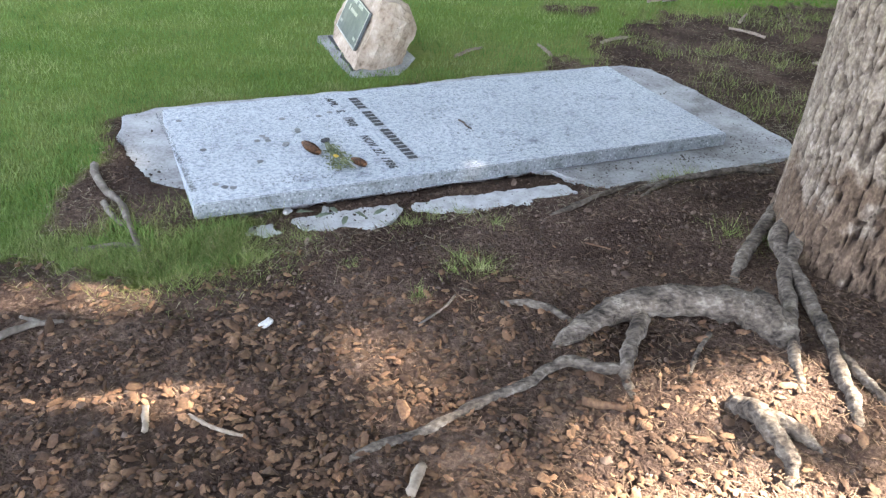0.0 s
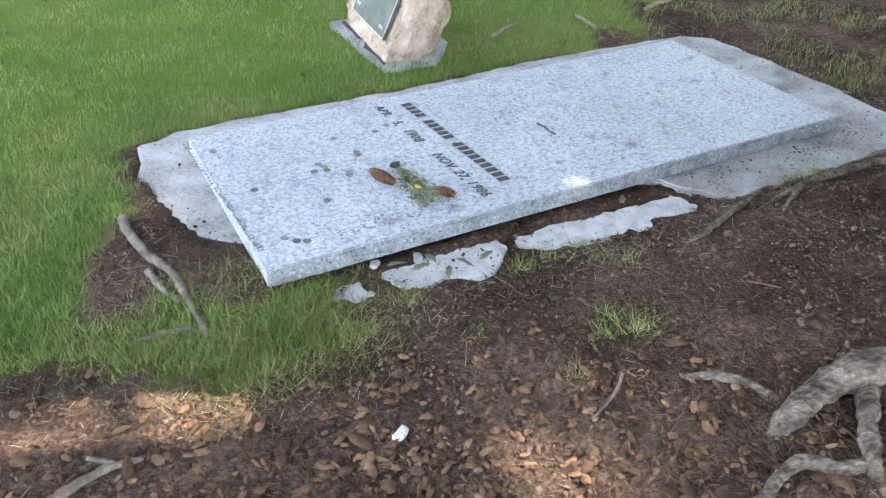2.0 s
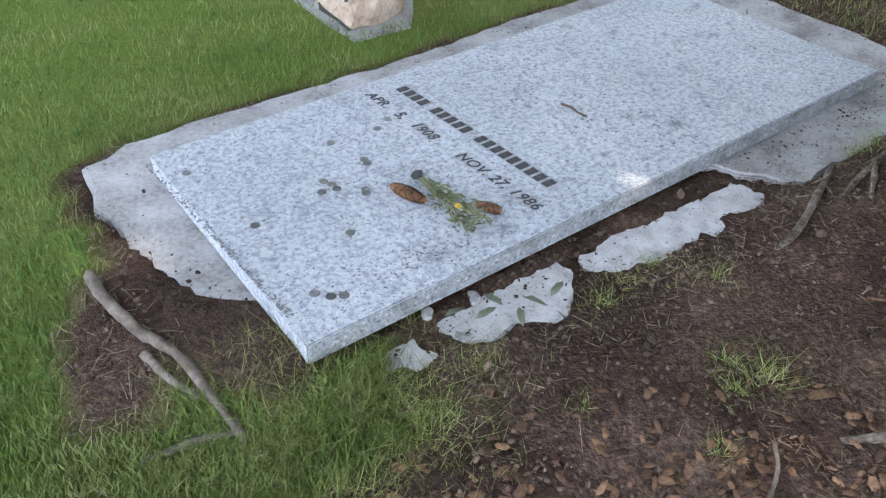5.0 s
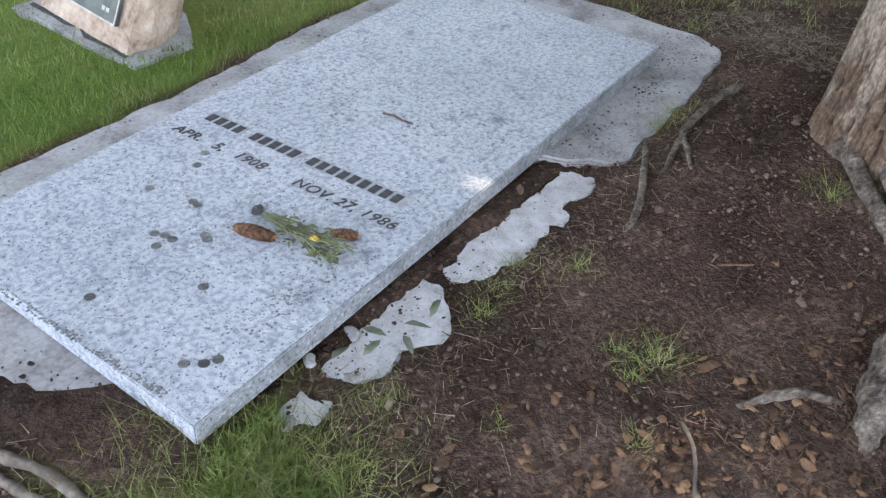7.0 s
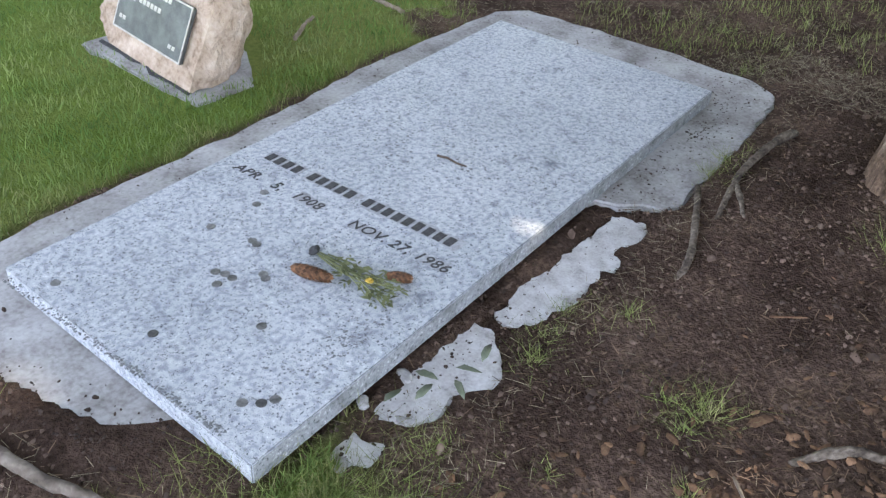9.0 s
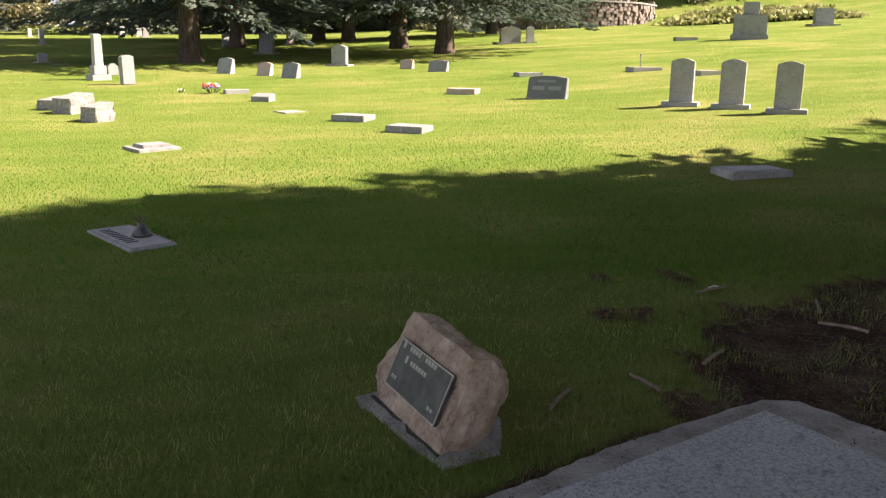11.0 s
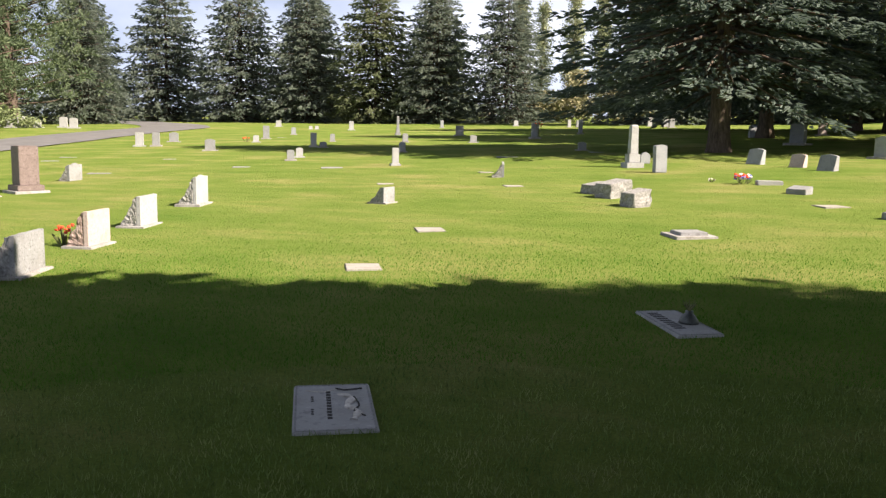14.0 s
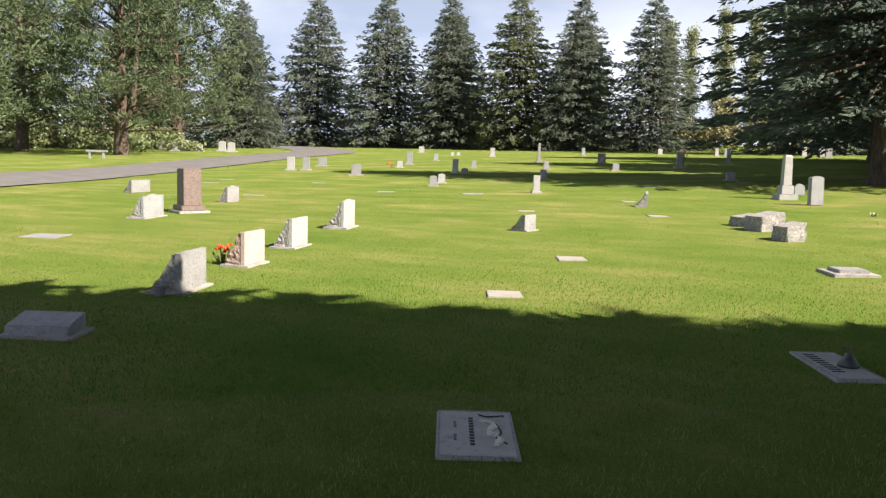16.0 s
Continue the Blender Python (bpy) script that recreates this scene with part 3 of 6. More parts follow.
for k, q in enumerate(SHARDS):
    tagged(part("concrete_shard", plate(ragged(ragged(q, 0.035, 0.016, 40 + k), 0.012, 0.005, 50 + k), -0.04, SHARD_TOP + 0.003 * k, 0.003), M_SHARD, pose_m=SLAB_M), "broken piece of pale concrete footing half sunk in soil", "concrete", "broken pieces along the slab")

slab_bm = bmesh.new()
box(slab_bm, (SLAB_L, SLAB_W, SLAB_TOP - SLAB_LOW), (SLAB_L / 2, SLAB_W / 2, SLAB_LOW))
bmesh.ops.subdivide_edges(slab_bm, edges=slab_bm.edges[:], cuts=24, use_grid_fill=True)
bmesh.ops.bevel(slab_bm, geom=[e for e in slab_bm.edges if e.calc_face_angle(0) > 1], offset=0.003, segments=2, affect="EDGES")
for v in slab_bm.verts:
    if min(v.co.x, SLAB_L - v.co.x, v.co.y, SLAB_W - v.co.y) < 0.004 and v.co.z > SLAB_LOW + 0.01:
        v.co += Vector((0.5 - (v.co.x < 1) * 1.0, 0.5 - (v.co.y < 0.4) * 1.0, 0)) * -0.004 * max(0, noise.noise(v.co * 22))
for v in slab_bm.verts:
    # the slab is a little out of square
    a, b = v.co.x / SLAB_L, v.co.y / SLAB_W
    v.co.x += 0.042 * b * (1 - a) + 0.032 * a * b
    v.co.y += 0.006 - 0.022 * b * (1 - a) + 0.024 * a * b
slab = empty("ledger_gravestone", SLAB_M)
tagged(slab, "long pale grey granite ledger slab lying flat on concrete", "gravestone")
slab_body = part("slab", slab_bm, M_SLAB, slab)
# front faces only take the side colour with shade in it
slab_body.data.materials.append(M_SHADEDSIDE)
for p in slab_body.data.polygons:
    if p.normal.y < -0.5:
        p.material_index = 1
lean = bmesh.new()
box(lean, (0.10, SLAB_W - 0.1, SLAB_LOW - PAD_TOP), (0.16, SLAB_W / 2, PAD_TOP))
part("bearer", lean, M_PAD, slab)
lean = bmesh.new()
box(lean, (0.10, SLAB_W - 0.1, SLAB_LOW - PAD_TOP), (SLAB_L - 0.2, SLAB_W / 2, PAD_TOP))
part("bearer", lean, M_PAD, slab)


def words(name, text, size, mat, parent, m, label="", thick=0.0012, shear=0.0):
    """Flat letters of the built-in font as a mesh part; the text starts at the pose m and runs along its x."""
    cu = bpy.data.curves.new(name, "FONT")
    cu.body, cu.size, cu.extrude, cu.shear, cu.space_character = text, size, thick, shear, 1.08
    ob = bpy.data.objects.new(name, cu)
    scene.collection.objects.link(ob)
    bpy.context.view_layer.update()
    me = bpy.data.meshes.new_from_object(ob.evaluated_get(bpy.context.evaluated_depsgraph_get()))
    bpy.data.objects.remove(ob)
    bpy.data.curves.remove(cu)
    me.materials.clear()
    return part(name, me, mat, parent, label, pose_m=m)


def bar(name, w, h, mat, parent, m, label="", thick=0.0016):
    bm = bmesh.new()
    box(bm, (w, h, thick), (w / 2, h / 2, 0), 0.0)
    return part(name, bm, mat, parent, label, pose_m=m)


# lines run across the slab, from its far edge to its near one
def slab_line(u, v):
    return pose(u, v, SLAB_TOP + 0.0008, 0, 0, -90)


def stain(u0, u1, v0, v1, seed):
    """A thin dark growth round cut letters."""
    return part("stain", plate(ragged([(u0, v0), (u1, v0), (u1, v1), (u0, v1)], 0.025, 0.006, seed), SLAB_TOP - 0.002, SLAB_TOP + 0.0005), M_STAIN, slab, "dark lichen stain round the letters")


stain(0.772, 0.822, 0.115, 0.430, 1)
stain(0.776, 0.820, 0.450, 0.640, 2)
stain(0.778, 0.822, 0.655, 0.800, 3)
stain(0.682, 0.722, 0.500, 0.590, 4)
stain(0.680, 0.718, 0.090, 0.175, 5)
stain(0.680, 0.716, 0.300, 0.385, 6)
for v, n in ((0.789, 4), (0.627, 5), (0.430, 9)):
    for k in range(n):
        bar("name_bar", 0.022, 0.036, M_INK, slab, slab_line(0.778, v - k * 0.0335), "dark inscription bar")
for text, v in (("APR.", 0.815), ("5,", 0.672), ("1908", 0.595), ("NOV.", 0.395), ("27,", 0.262), ("1986", 0.184)):
    words("date", text, 0.047, M_INK, slab, slab_line(0.684, v), "dark cut date", shear=0.2)


# ---- things lying on the slab ----
def on_slab(u, v, turn=0.0, lift=0.0):
    return SLAB_M @ pose(u, v, SLAB_TOP + lift, 0, 0, turn)


def spruce_cone(m, length=0.105, radius=0.019):
    cone = empty("spruce_cone", m)
    core = bmesh.new()
    n = 12
    tube(core, [((i / (n - 1) - 0.5) * length, 0, radius) for i in range(n)], [radius * 0.8 * math.sin(0.25 + 2.7 * i / (n - 1)) + 0.002 for i in range(n)], 10)
    part("core", core, M_CONE, cone, smooth=True)
    sv = [(-0.5, 0, 0), (0.1, -0.5, 0.12), (0.7, 0, 0.35), (0.1, 0.5, 0.12), (0.1, 0, 0.3)]
    sf = [(0, 1, 4), (1, 2, 4), (2, 3, 4), (3, 0, 4)]
    at, ax, ay, az = [], [], [], []
    for k in range(150):
        f = (k + 0.5) / 150
        a = k * 2.39996
        r = radius * (0.35 + 0.65 * math.sin(0.3 + 2.6 * f))
        out = np.array([0.25, math.cos(a), math.sin(a)])
        out /= np.linalg.norm(out)
        fw = np.cross(np.array([0, -math.sin(a), math.cos(a)]), out)
        at.append((((f - 0.5) * length), r * math.cos(a), radius + r * math.sin(a)))
        ax.append((fw * -1 + out * 0.5) * 0.011)
        ay.append(np.array([0, -math.sin(a), math.cos(a)]) * 0.010)
        az.append(out * 0.008)
    part("husk", mesh_of("husk", *scatter(sv, sf, poses(*map(np.array, (at, ax, ay, az))))), M_CONE, cone)
    tagged(cone, "closed brown spruce cone lying on the granite slab", "cone")
    return cone


spruce_cone(on_slab(0.468, 0.310, -75), 0.095, 0.0145)
spruce_cone(on_slab(0.590, 0.150, -62), 0.055, 0.011)

sprig = empty("flower_sprig", on_slab(0.534, 0.232, -96))
rs = random.Random(4)
for k in range(9):
    st = bmesh.new()
    y0, y1 = rs.uniform(-0.012, 0.012), rs.uniform(-0.05, 0.05)
    x1 = rs.uniform(0.05, 0.15)
    tube(st, smooth_line([(-0.13 + rs.uniform(0, 0.03), y0, 0.006), (-0.02, y0 * 2, 0.014), (x1, y1, 0.008 + rs.uniform(0, 0.02))], 7), [0.0022] * 4 + [0.0016] * 3, 5)
    part("stem", st, M_STEM, sprig, smooth=True)
lv = [(0, 0, 0), (0.5, 0.18, 0.1), (1, 0, 0), (0.5, -0.18, 0.1)]
at, ax, ay, az = [], [], [], []
for k in range(130):
    a = rs.gauss(0, 0.9)
    s = rs.uniform(0.012, 0.032)
    at.append((rs.uniform(-0.07, 0.13), rs.gauss(0, 0.022), rs.uniform(0.004, 0.025)))
    ax.append((math.cos(a) * s, math.sin(a) * s, rs.uniform(-0.2, 0.3) * s))
    ay.append((-math.sin(a) * s, math.cos(a) * s, rs.uniform(-0.4, 0.4) * s))
    az.append((0, 0, s))
part("leaves", mesh_of("leaves", *scatter(lv, [(0, 1, 2, 3)], poses(*map(np.array, (at, ax, ay, az))))), M_STEM, sprig, "wilted grey-green leaves")
for fx, fy, mat, r in ((0.060, -0.012, M_YELLOW, 0.013),):
    bl = bmesh.new()
    for k in range(14):
        a = k * 2.4
        box(bl, (r * 0.8, r * 0.34, 0.002), (0, 0, 0), 0.0, pose(fx, fy, 0.026, 0, -25 - 20 * (k % 3), math.degrees(a)) @ pose(r * 0.5, 0, 0))
    part("flower", bl, mat, sprig, "yellow blossom")
tagged(sprig, "wilted sprig of stems with a yellow flower", "flowers")
clump = bmesh.new()
bmesh.ops.create_icosphere(clump, subdivisions=2, radius=0.012, matrix=pose(0, 0, 0.008) @ Matrix.Diagonal((1.6, 1, 0.7, 1)))
tagged(part("seed_clump", roughen(clump, 0.004, 90), M_INK, pose_m=on_slab(0.545, 0.372, 20)), "small dark dried seed clump on the slab", "plant debris")

coin_bm = bmesh.new()
bmesh.ops.create_cone(coin_bm, cap_ends=True, segments=20, radius1=0.0115, radius2=0.0115, depth=0.0018, matrix=pose(0, 0, 0.0012))
bmesh.ops.bevel(coin_bm, geom=coin_bm.edges[:], offset=0.0003, segments=1, affect="EDGES")
coin = tagged(part("coin", coin_bm, M_COIN, pose_m=on_slab(0.456, 0.639)), "small tarnished coin lying on the granite slab", "coin", "coins on the slab")
for u, v in ((0.481, 0.518), (0.477, 0.499), (0.349, 0.467), (0.349, 0.443), (0.340, 0.490), (0.311, 0.452), (0.405, 0.401), (0.397, 0.385), (0.113, 0.424), (0.095, 0.134), (0.142, 0.092), (0.118, 0.105), (0.275, 0.270), (0.082, 0.723), (0.653, 0.658), (0.60, 0.63)):
    copy_thing(coin, on_slab(u, v, u * 900))

tw = bmesh.new()
tube(tw, [(-0.05, 0, 0.004), (-0.015, 0.004, 0.006), (0.02, -0.002, 0.005), (0.05, 0.003, 0.004)], [0.0035, 0.003, 0.0028, 0.002], 6, 0.2)
tagged(part("twig", tw, M_BARK, pose_m=on_slab(1.118, 0.384, -88)), "short dark dry twig on the granite slab", "twig")

# dark lichen flecks and dirt on the slab
rs = random.Random(9)
fleck = bmesh.new()
spots = [(0.012 + 0.016 * rs.random() ** 2 + 0.042 * (0.02 + 0.0), 0.10 + 0.72 * rs.random(), 0.0015 + 0.003 * rs.random()) for _ in range(300)]
spots += [(0.34 + rs.gauss(0, 0.08), 0.07 + abs(rs.gauss(0, 0.04)), 0.0015 + 0.003 * rs.random()) for _ in range(110)]
for k in range(860):
    u = rs.choice((rs.gauss(1.15, 0.13), rs.gauss(0.5, 0.3), rs.uniform(0.05, 2.0)))
    v = 0.62 + rs.gauss(0, 0.08) if rs.random() < 0.35 else rs.uniform(0.05, 0.86)
    if k >= 450:
        u, v = spots[k - 450][:2]
    if not (0.012 < u < 2.06 and 0.012 < v < 0.86):
        continue
    s = spots[k - 450][2] if k >= 450 else rs.uniform(0.001, 0.0036) * (1.7 if 1.0 < u < 1.4 else 1)
    n = 6
    c = [fleck.verts.new((u + s * rs.uniform(0.5, 1.3) * math.cos(k + j * 6.283 / n), v + s * rs.uniform(0.5, 1.2) * math.sin(k + j * 6.283 / n), SLAB_TOP + 0.0012)) for j in range(n)]
    top = fleck.verts.new((u, v, SLAB_TOP + 0.0025))
    for j in range(n):
        fleck.faces.new((c[j], c[(j + 1) % n], top))
tagged(part("lichen_flecks", fleck, M_FLECK, pose_m=SLAB_M), "dark lichen and dirt flecks on the slab", "debris", kind="stuff")


# ---- the boulder with its plate ----
def boulder_stone():
    # front outline: along the foot (0.58 m) and up the leaning face
    outline = [(0.0, 0.0), (-0.10, 0.10), (-0.19, 0.27), (-0.13, 0.40), (-0.11, 0.60), (-0.04, 0.86), (0.02, 0.95), (0.14, 0.97), (0.40, 0.93), (0.62, 0.93), (0.82, 0.93), (0.96, 0.90), (1.02, 0.76), (1.01, 0.5), (1.0, 0.25), (1.0, 0.0)]
    foot, face = 0.56, 0.40
    tilt = radians(24)

    def ring(back, k_s, k_h, lift):
        out = []
        for s, h in outline:
            s2, h2 = 0.5 + (s - 0.5) * k_s, h * k_h + lift
            y = -back - h * face * k_h * math.sin(tilt)
            out.append(Vector((s2 * foot, -y, max(-0.02, h2 * face * math.cos(tilt)))))
        return out

    bm = bmesh.new()
    rings = [[bm.verts.new(p) for p in ring(*a)] for a in ((0.0, 1.0, 1.0, 0), (0.07, 1.02, 0.97, 0), (0.17, 0.94, 0.82, 0), (0.27, 0.66, 0.52, 0))]
    n = len(outline)
    for a, b in zip(rings, rings[1:]):
        for k in range(n):
            bm.faces.new((a[k], a[(k + 1) % n], b[(k + 1) % n], b[k]))
    front = bm.faces.new(rings[0][::-1])
    bm.faces.new(rings[-1])
    bmesh.ops.recalc_face_normals(bm, faces=bm.faces[:])
    bmesh.ops.triangulate(bm, faces=bm.faces[:])
    for _ in range(3):
        bmesh.ops.subdivide_edges(bm, edges=[e for e in bm.edges if e.calc_length() > 0.035], cuts=1)
        bmesh.ops.triangulate(bm, faces=bm.faces[:])
    roughen(bm, 0.016, 9)
    roughen(bm, 0.006, 30)
    # the foot runs from (-0.50, 4.79) to (-0.36, 4.23); the face looks towards -x
    way = math.degrees(math.atan2(4.23 - 4.79, -0.36 + 0.50))
    stone = empty("memorial_boulder", pose(-0.53, 4.80, 0.03, 0, 0, way))
    tagged(stone, "rough tan boulder with a dark bronze plate", "memorial stone")
    part("boulder", bm, M_BOULDER, stone)
    m = pose(0.06 * foot, 0.0, 0, 0, 0, 0) @ pose(0, 0, 0, 90 - 24, 0, 0)
    pb = bmesh.new()
    box(pb, (0.82 * foot, 0.50 * face, 0.016), (0.41 * foot, 0.25 * face + 0.20 * face, 0.004), 0.004)
    pl = part("plate", pb, M_BRONZE, stone, "dark bronze plate", pose_m=m)
    rnd = random.Random(3)
    for x, y, w, h in ((0.06, 0.62, 0.05, 0.085), (0.17, 0.63, 0.20, 0.045), (0.42, 0.63, 0.22, 0.045), (0.16, 0.50, 0.055, 0.075), (0.24, 0.51, 0.30, 0.045), (0.05, 0.30, 0.11, 0.035), (0.66, 0.28, 0.11, 0.035)):
        for k in range(max(1, int(w / 0.045))):
            wb = min(0.032, w)
            bar("text_bar", wb * foot, h * face, M_RAISED, pl, pose((x + k * 0.045) * foot, y * face, 0.020), "raised pale lettering bar")
    part("rim", plate_rim(0.82 * foot, 0.50 * face, 0.006), M_RAISED, pl, pose_m=pose(0, 0.20 * face, 0.0195))
    return stone


def plate_rim(w, h, t):
    bm = bmesh.new()
    for x, y, a, b in ((w / 2, t / 2, w, t), (w / 2, h - t / 2, w, t), (t / 2, h / 2, t, h - 2 * t), (w - t / 2, h / 2, t, h - 2 * t)):
        box(bm, (a, b, 0.003), (x, y, 0))
    return bm


boulder_stone()
bp = plate(ragged([(-0.63, 4.84), (-0.40, 4.17), (-0.16, 4.24), (-0.08, 4.55), (-0.28, 4.98)], 0.08, 0.01, 2), -0.08, 0.03, 0.008)
footing = tagged(part("boulder_footing", bp, M_PAD), "cracked small concrete footing under the memorial boulder", "footing")
crack = plate([(-0.560, 4.83), (-0.535, 4.74), (-0.516, 4.69), (-0.500, 4.61), (-0.462, 4.55), (-0.470, 4.47), (-0.425, 4.36), (-0.398, 4.25), (-0.372, 4.27), (-0.400, 4.37), (-0.436, 4.48), (-0.425, 4.54), (-0.470, 4.62), (-0.496, 4.70), (-0.515, 4.75), (-0.545, 4.84)], 0.024, 0.0345, 0.0006)
part("crack", crack, M_INK, footing, "dark open crack along the stone's foot")


# ---- gravestones ----
GRID = 30.0


def place(x, y, turn=GRID, lift=0.0):
    return pose(x, y, gz(x, y) + lift, 0, 0, turn)


def rock_headstone(x, y, w, h, mat=M_GREY, crown=0.02, turn=109.0, d=0.27, base=True, label="grey granite headstone with a rough back sloping down", seed=1):
    """A headstone with a smooth upright face and a rock-pitched body that slopes away behind it; x and y name the middle of its face."""
    st = empty("headstone", place(x, y, turn) @ pose(0, d / 2, 0))
    b = 0.10 * h if base else 0.0
    if base:
        bb = bmesh.new()
        box(bb, (w * 1.14, d * 1.45, b * 0.6 + 0.15), (0, 0, -0.15), 0.008)
        part("base", bb, M_PAD, st, "pale concrete base")
        b *= 0.6
    rnd = random.Random(seed)
    out = [(-w / 2, b)]
    for k in range(9):
        f = k / 8
        out.append((-w / 2 + w * f, h - crown * (1 - math.sin(f * math.pi)) + 0.35 * crown * math.cos(f * 4 * math.pi)))
    out.append((w / 2, b))
    face = prism(bmesh.new(), out, 0.055, 0.004)
    bmesh.ops.translate(face, vec=(0, -d / 2 + 0.0275, 0), verts=face.verts)
    part("die", face, mat, st)
    side = [(-d / 2 + 0.05, b - 0.01), (-d / 2 + 0.05, h * 0.985 - crown), (-d / 2 + 0.085, h * 0.96 - crown)]
    for k in range(1, 5):
        f = k / 5
        side.append((-d / 2 + 0.085 + (d - 0.085) * f + rnd.uniform(-0.012, 0.012), h * (0.95 - 0.80 * f ** 0.85) - crown + rnd.uniform(-0.012, 0.012)))
    side += [(d / 2, h * 0.16), (d / 2 + 0.01, b - 0.01)]
    body = prism(bmesh.new(), side, w * 0.985)
    bmesh.ops.transform(body, matrix=pose(0, 0, 0, 0, 0, 90), verts=body.verts)
    roughen(body, 0.020 * min(1, h * 1.8), 22, 3)
    part("rough_back", body, M_ROUGH if mat is not M_PINK else M_ROUGHPINK, st, "rock-pitched sloping back")
    return tagged(st, label, "gravestone")


def tablet(x, y, w, h, d=0.10, mat=M_WHITE, top="round", turn=GRID, base=True, label="white marble upright tablet headstone", lean=0.0):
    st = empty("headstone", place(x, y, turn) @ pose(0, 0, 0, lean, 0, 0))
    b = 0.0
    if base:
        b = 0.09 * h
        bb = bmesh.new()
        box(bb, (w * 1.55, d * 2.6, b + 0.15), (0, 0, -0.15), 0.008)
        part("base", bb, M_PAD if mat is not M_WHITE else M_WHITE, st, "pale stone base")
    k = {"round": 0.14, "arch": 0.30, "flat": 0.02, "peak": 0.0}[top]
    out = [(-w / 2, b)]
    if top == "peak":
        out += [(-w / 2, h * 0.9), (0, h), (w / 2, h * 0.9)]
    else:
        for j in range(9):
            f = j / 8
            out.append((-w / 2 + w * f, h - k * w * (1 - math.sin(math.pi * f)) ** 1.0))
    out.append((w / 2, b))
    part("tablet", prism(bmesh.new(), out, d, 0.006), mat, st)
    return tagged(st, label, "gravestone")


def flat_marker(x, y, w, d, mat=M_GREY, rise=0.03, turn=GRID, border=0.0, label="flat pale stone grave marker set in the turf", texts=0, tilt=0.0, kerb=0.03):
    """A low marker: a plate in the turf, with a concrete border where it has one."""
    st = empty("grave_marker", place(x, y, turn))
    if border:
        bb = bmesh.new()
        box(bb, (w + 2 * border, d + 2 * border, 0.10 + kerb), (0, 0, -0.10), 0.006)
        part("border", bb, M_PAD, st, "pale concrete border")
    bm = bmesh.new()
    box(bm, (w, d, rise + 0.1), (0, 0, -0.1), 0.008)
    for v in bm.verts:
        if v.co.z > 0:
            v.co.z += tilt * v.co.y
    part("plate", roughen(bm, 0.003, 14), mat, st)
    for k in range(texts):
        bar("text_bar", w * 0.6, d * 0.08, M_INK, st, pose(-w * 0.3, d * (0.2 - 0.22 * k), rise + 0.002 + tilt * d * 0.1, 0, 0, 0), "dark inscription bar")
    return tagged(st, label, "gravestone")


def block(x, y, w, d, h, mat=M_ROUGH, turn=GRID, label="low rock-faced granite block marker"):
    bm = bmesh.new()
    box(bm, (w, d, h + 0.08), (0, 0, -0.08), 0.01)
    for v in bm.verts:
        if v.co.z > h * 0.6:
            v.co.z -= 0.25 * h * (0.5 - v.co.y / d)
    keep = lambda c: c.z > h * 0.72
    roughen(bm, 0.030, 12, 2, keep)
    return tagged(part("block_marker", bm, mat, pose_m=place(x, y, turn)), label, "gravestone")


def bevel_marker(x, y, w, d, h, mat, turn=GRID, base=True, label="low sloping granite marker on a pale base", texts=2):
    st = empty("grave_marker", place(x, y, turn))
    if base:
        bb = bmesh.new()
        box(bb, (w * 1.2, d * 1.3, 0.12), (0, 0, -0.10), 0.006)
        part("base", bb, M_PAD, st, "pale concrete base")
    bm = bmesh.new()
    box(bm, (w, d, h + 0.05), (0, 0, -0.05))
    for v in bm.verts:
        if v.co.z > 0 and v.co.y < 0:
            v.co.z *= 0.62
    bmesh.ops.bevel(bm, geom=bm.edges[:], offset=0.008, segments=2, affect="EDGES")
    part("die", bm, mat, st)
    return tagged(st, label, "gravestone")


def slant(x, y, w, h, d=0.25, mat=M_DARK, turn=GRID, label="dark slanted granite headstone with pale panels", panels=0):
    st = empty("headstone", place(x, y, turn))
    bm = bmesh.new()
    n = 8
    out = []
    for j in range(n + 1):
        f = j / n
        out.append((-w / 2 + w * f, h - 0.10 * h * (2 * f - 1) ** 2))
    prism(bm, [(-w / 2, 0)] + out + [(w / 2, 0)], d, 0.006)
    for v in bm.verts:
        if v.co.y < 0:
            v.co.y += 0.62 * d * max(0, v.co.z) / h
    part("die", bm, mat, st)
    bb = bmesh.new()
    box(bb, (w * 1.06, d * 1.1, 0.10), (0, 0, -0.09), 0.004)
    part("base", bb, M_PAD, st)
    for k in range(panels):
        bar("text_bar", w * 0.32, h * 0.18, M_SHADE, st, pose(-w * 0.38 + k * w * 0.42, -d / 2 + 0.62 * d * 0.38 - 0.004, h * 0.38, 90 - 22, 0, 0), "pale inscription panel")
    if panels:
        bar("text_bar", w * 0.45, h * 0.12, M_SHADE, st, pose(-w * 0.25, -d / 2 + 0.62 * d * 0.70 - 0.004, h * 0.70, 90 - 22, 0, 0), "pale inscription panel")
    return tagged(st, label, "gravestone")


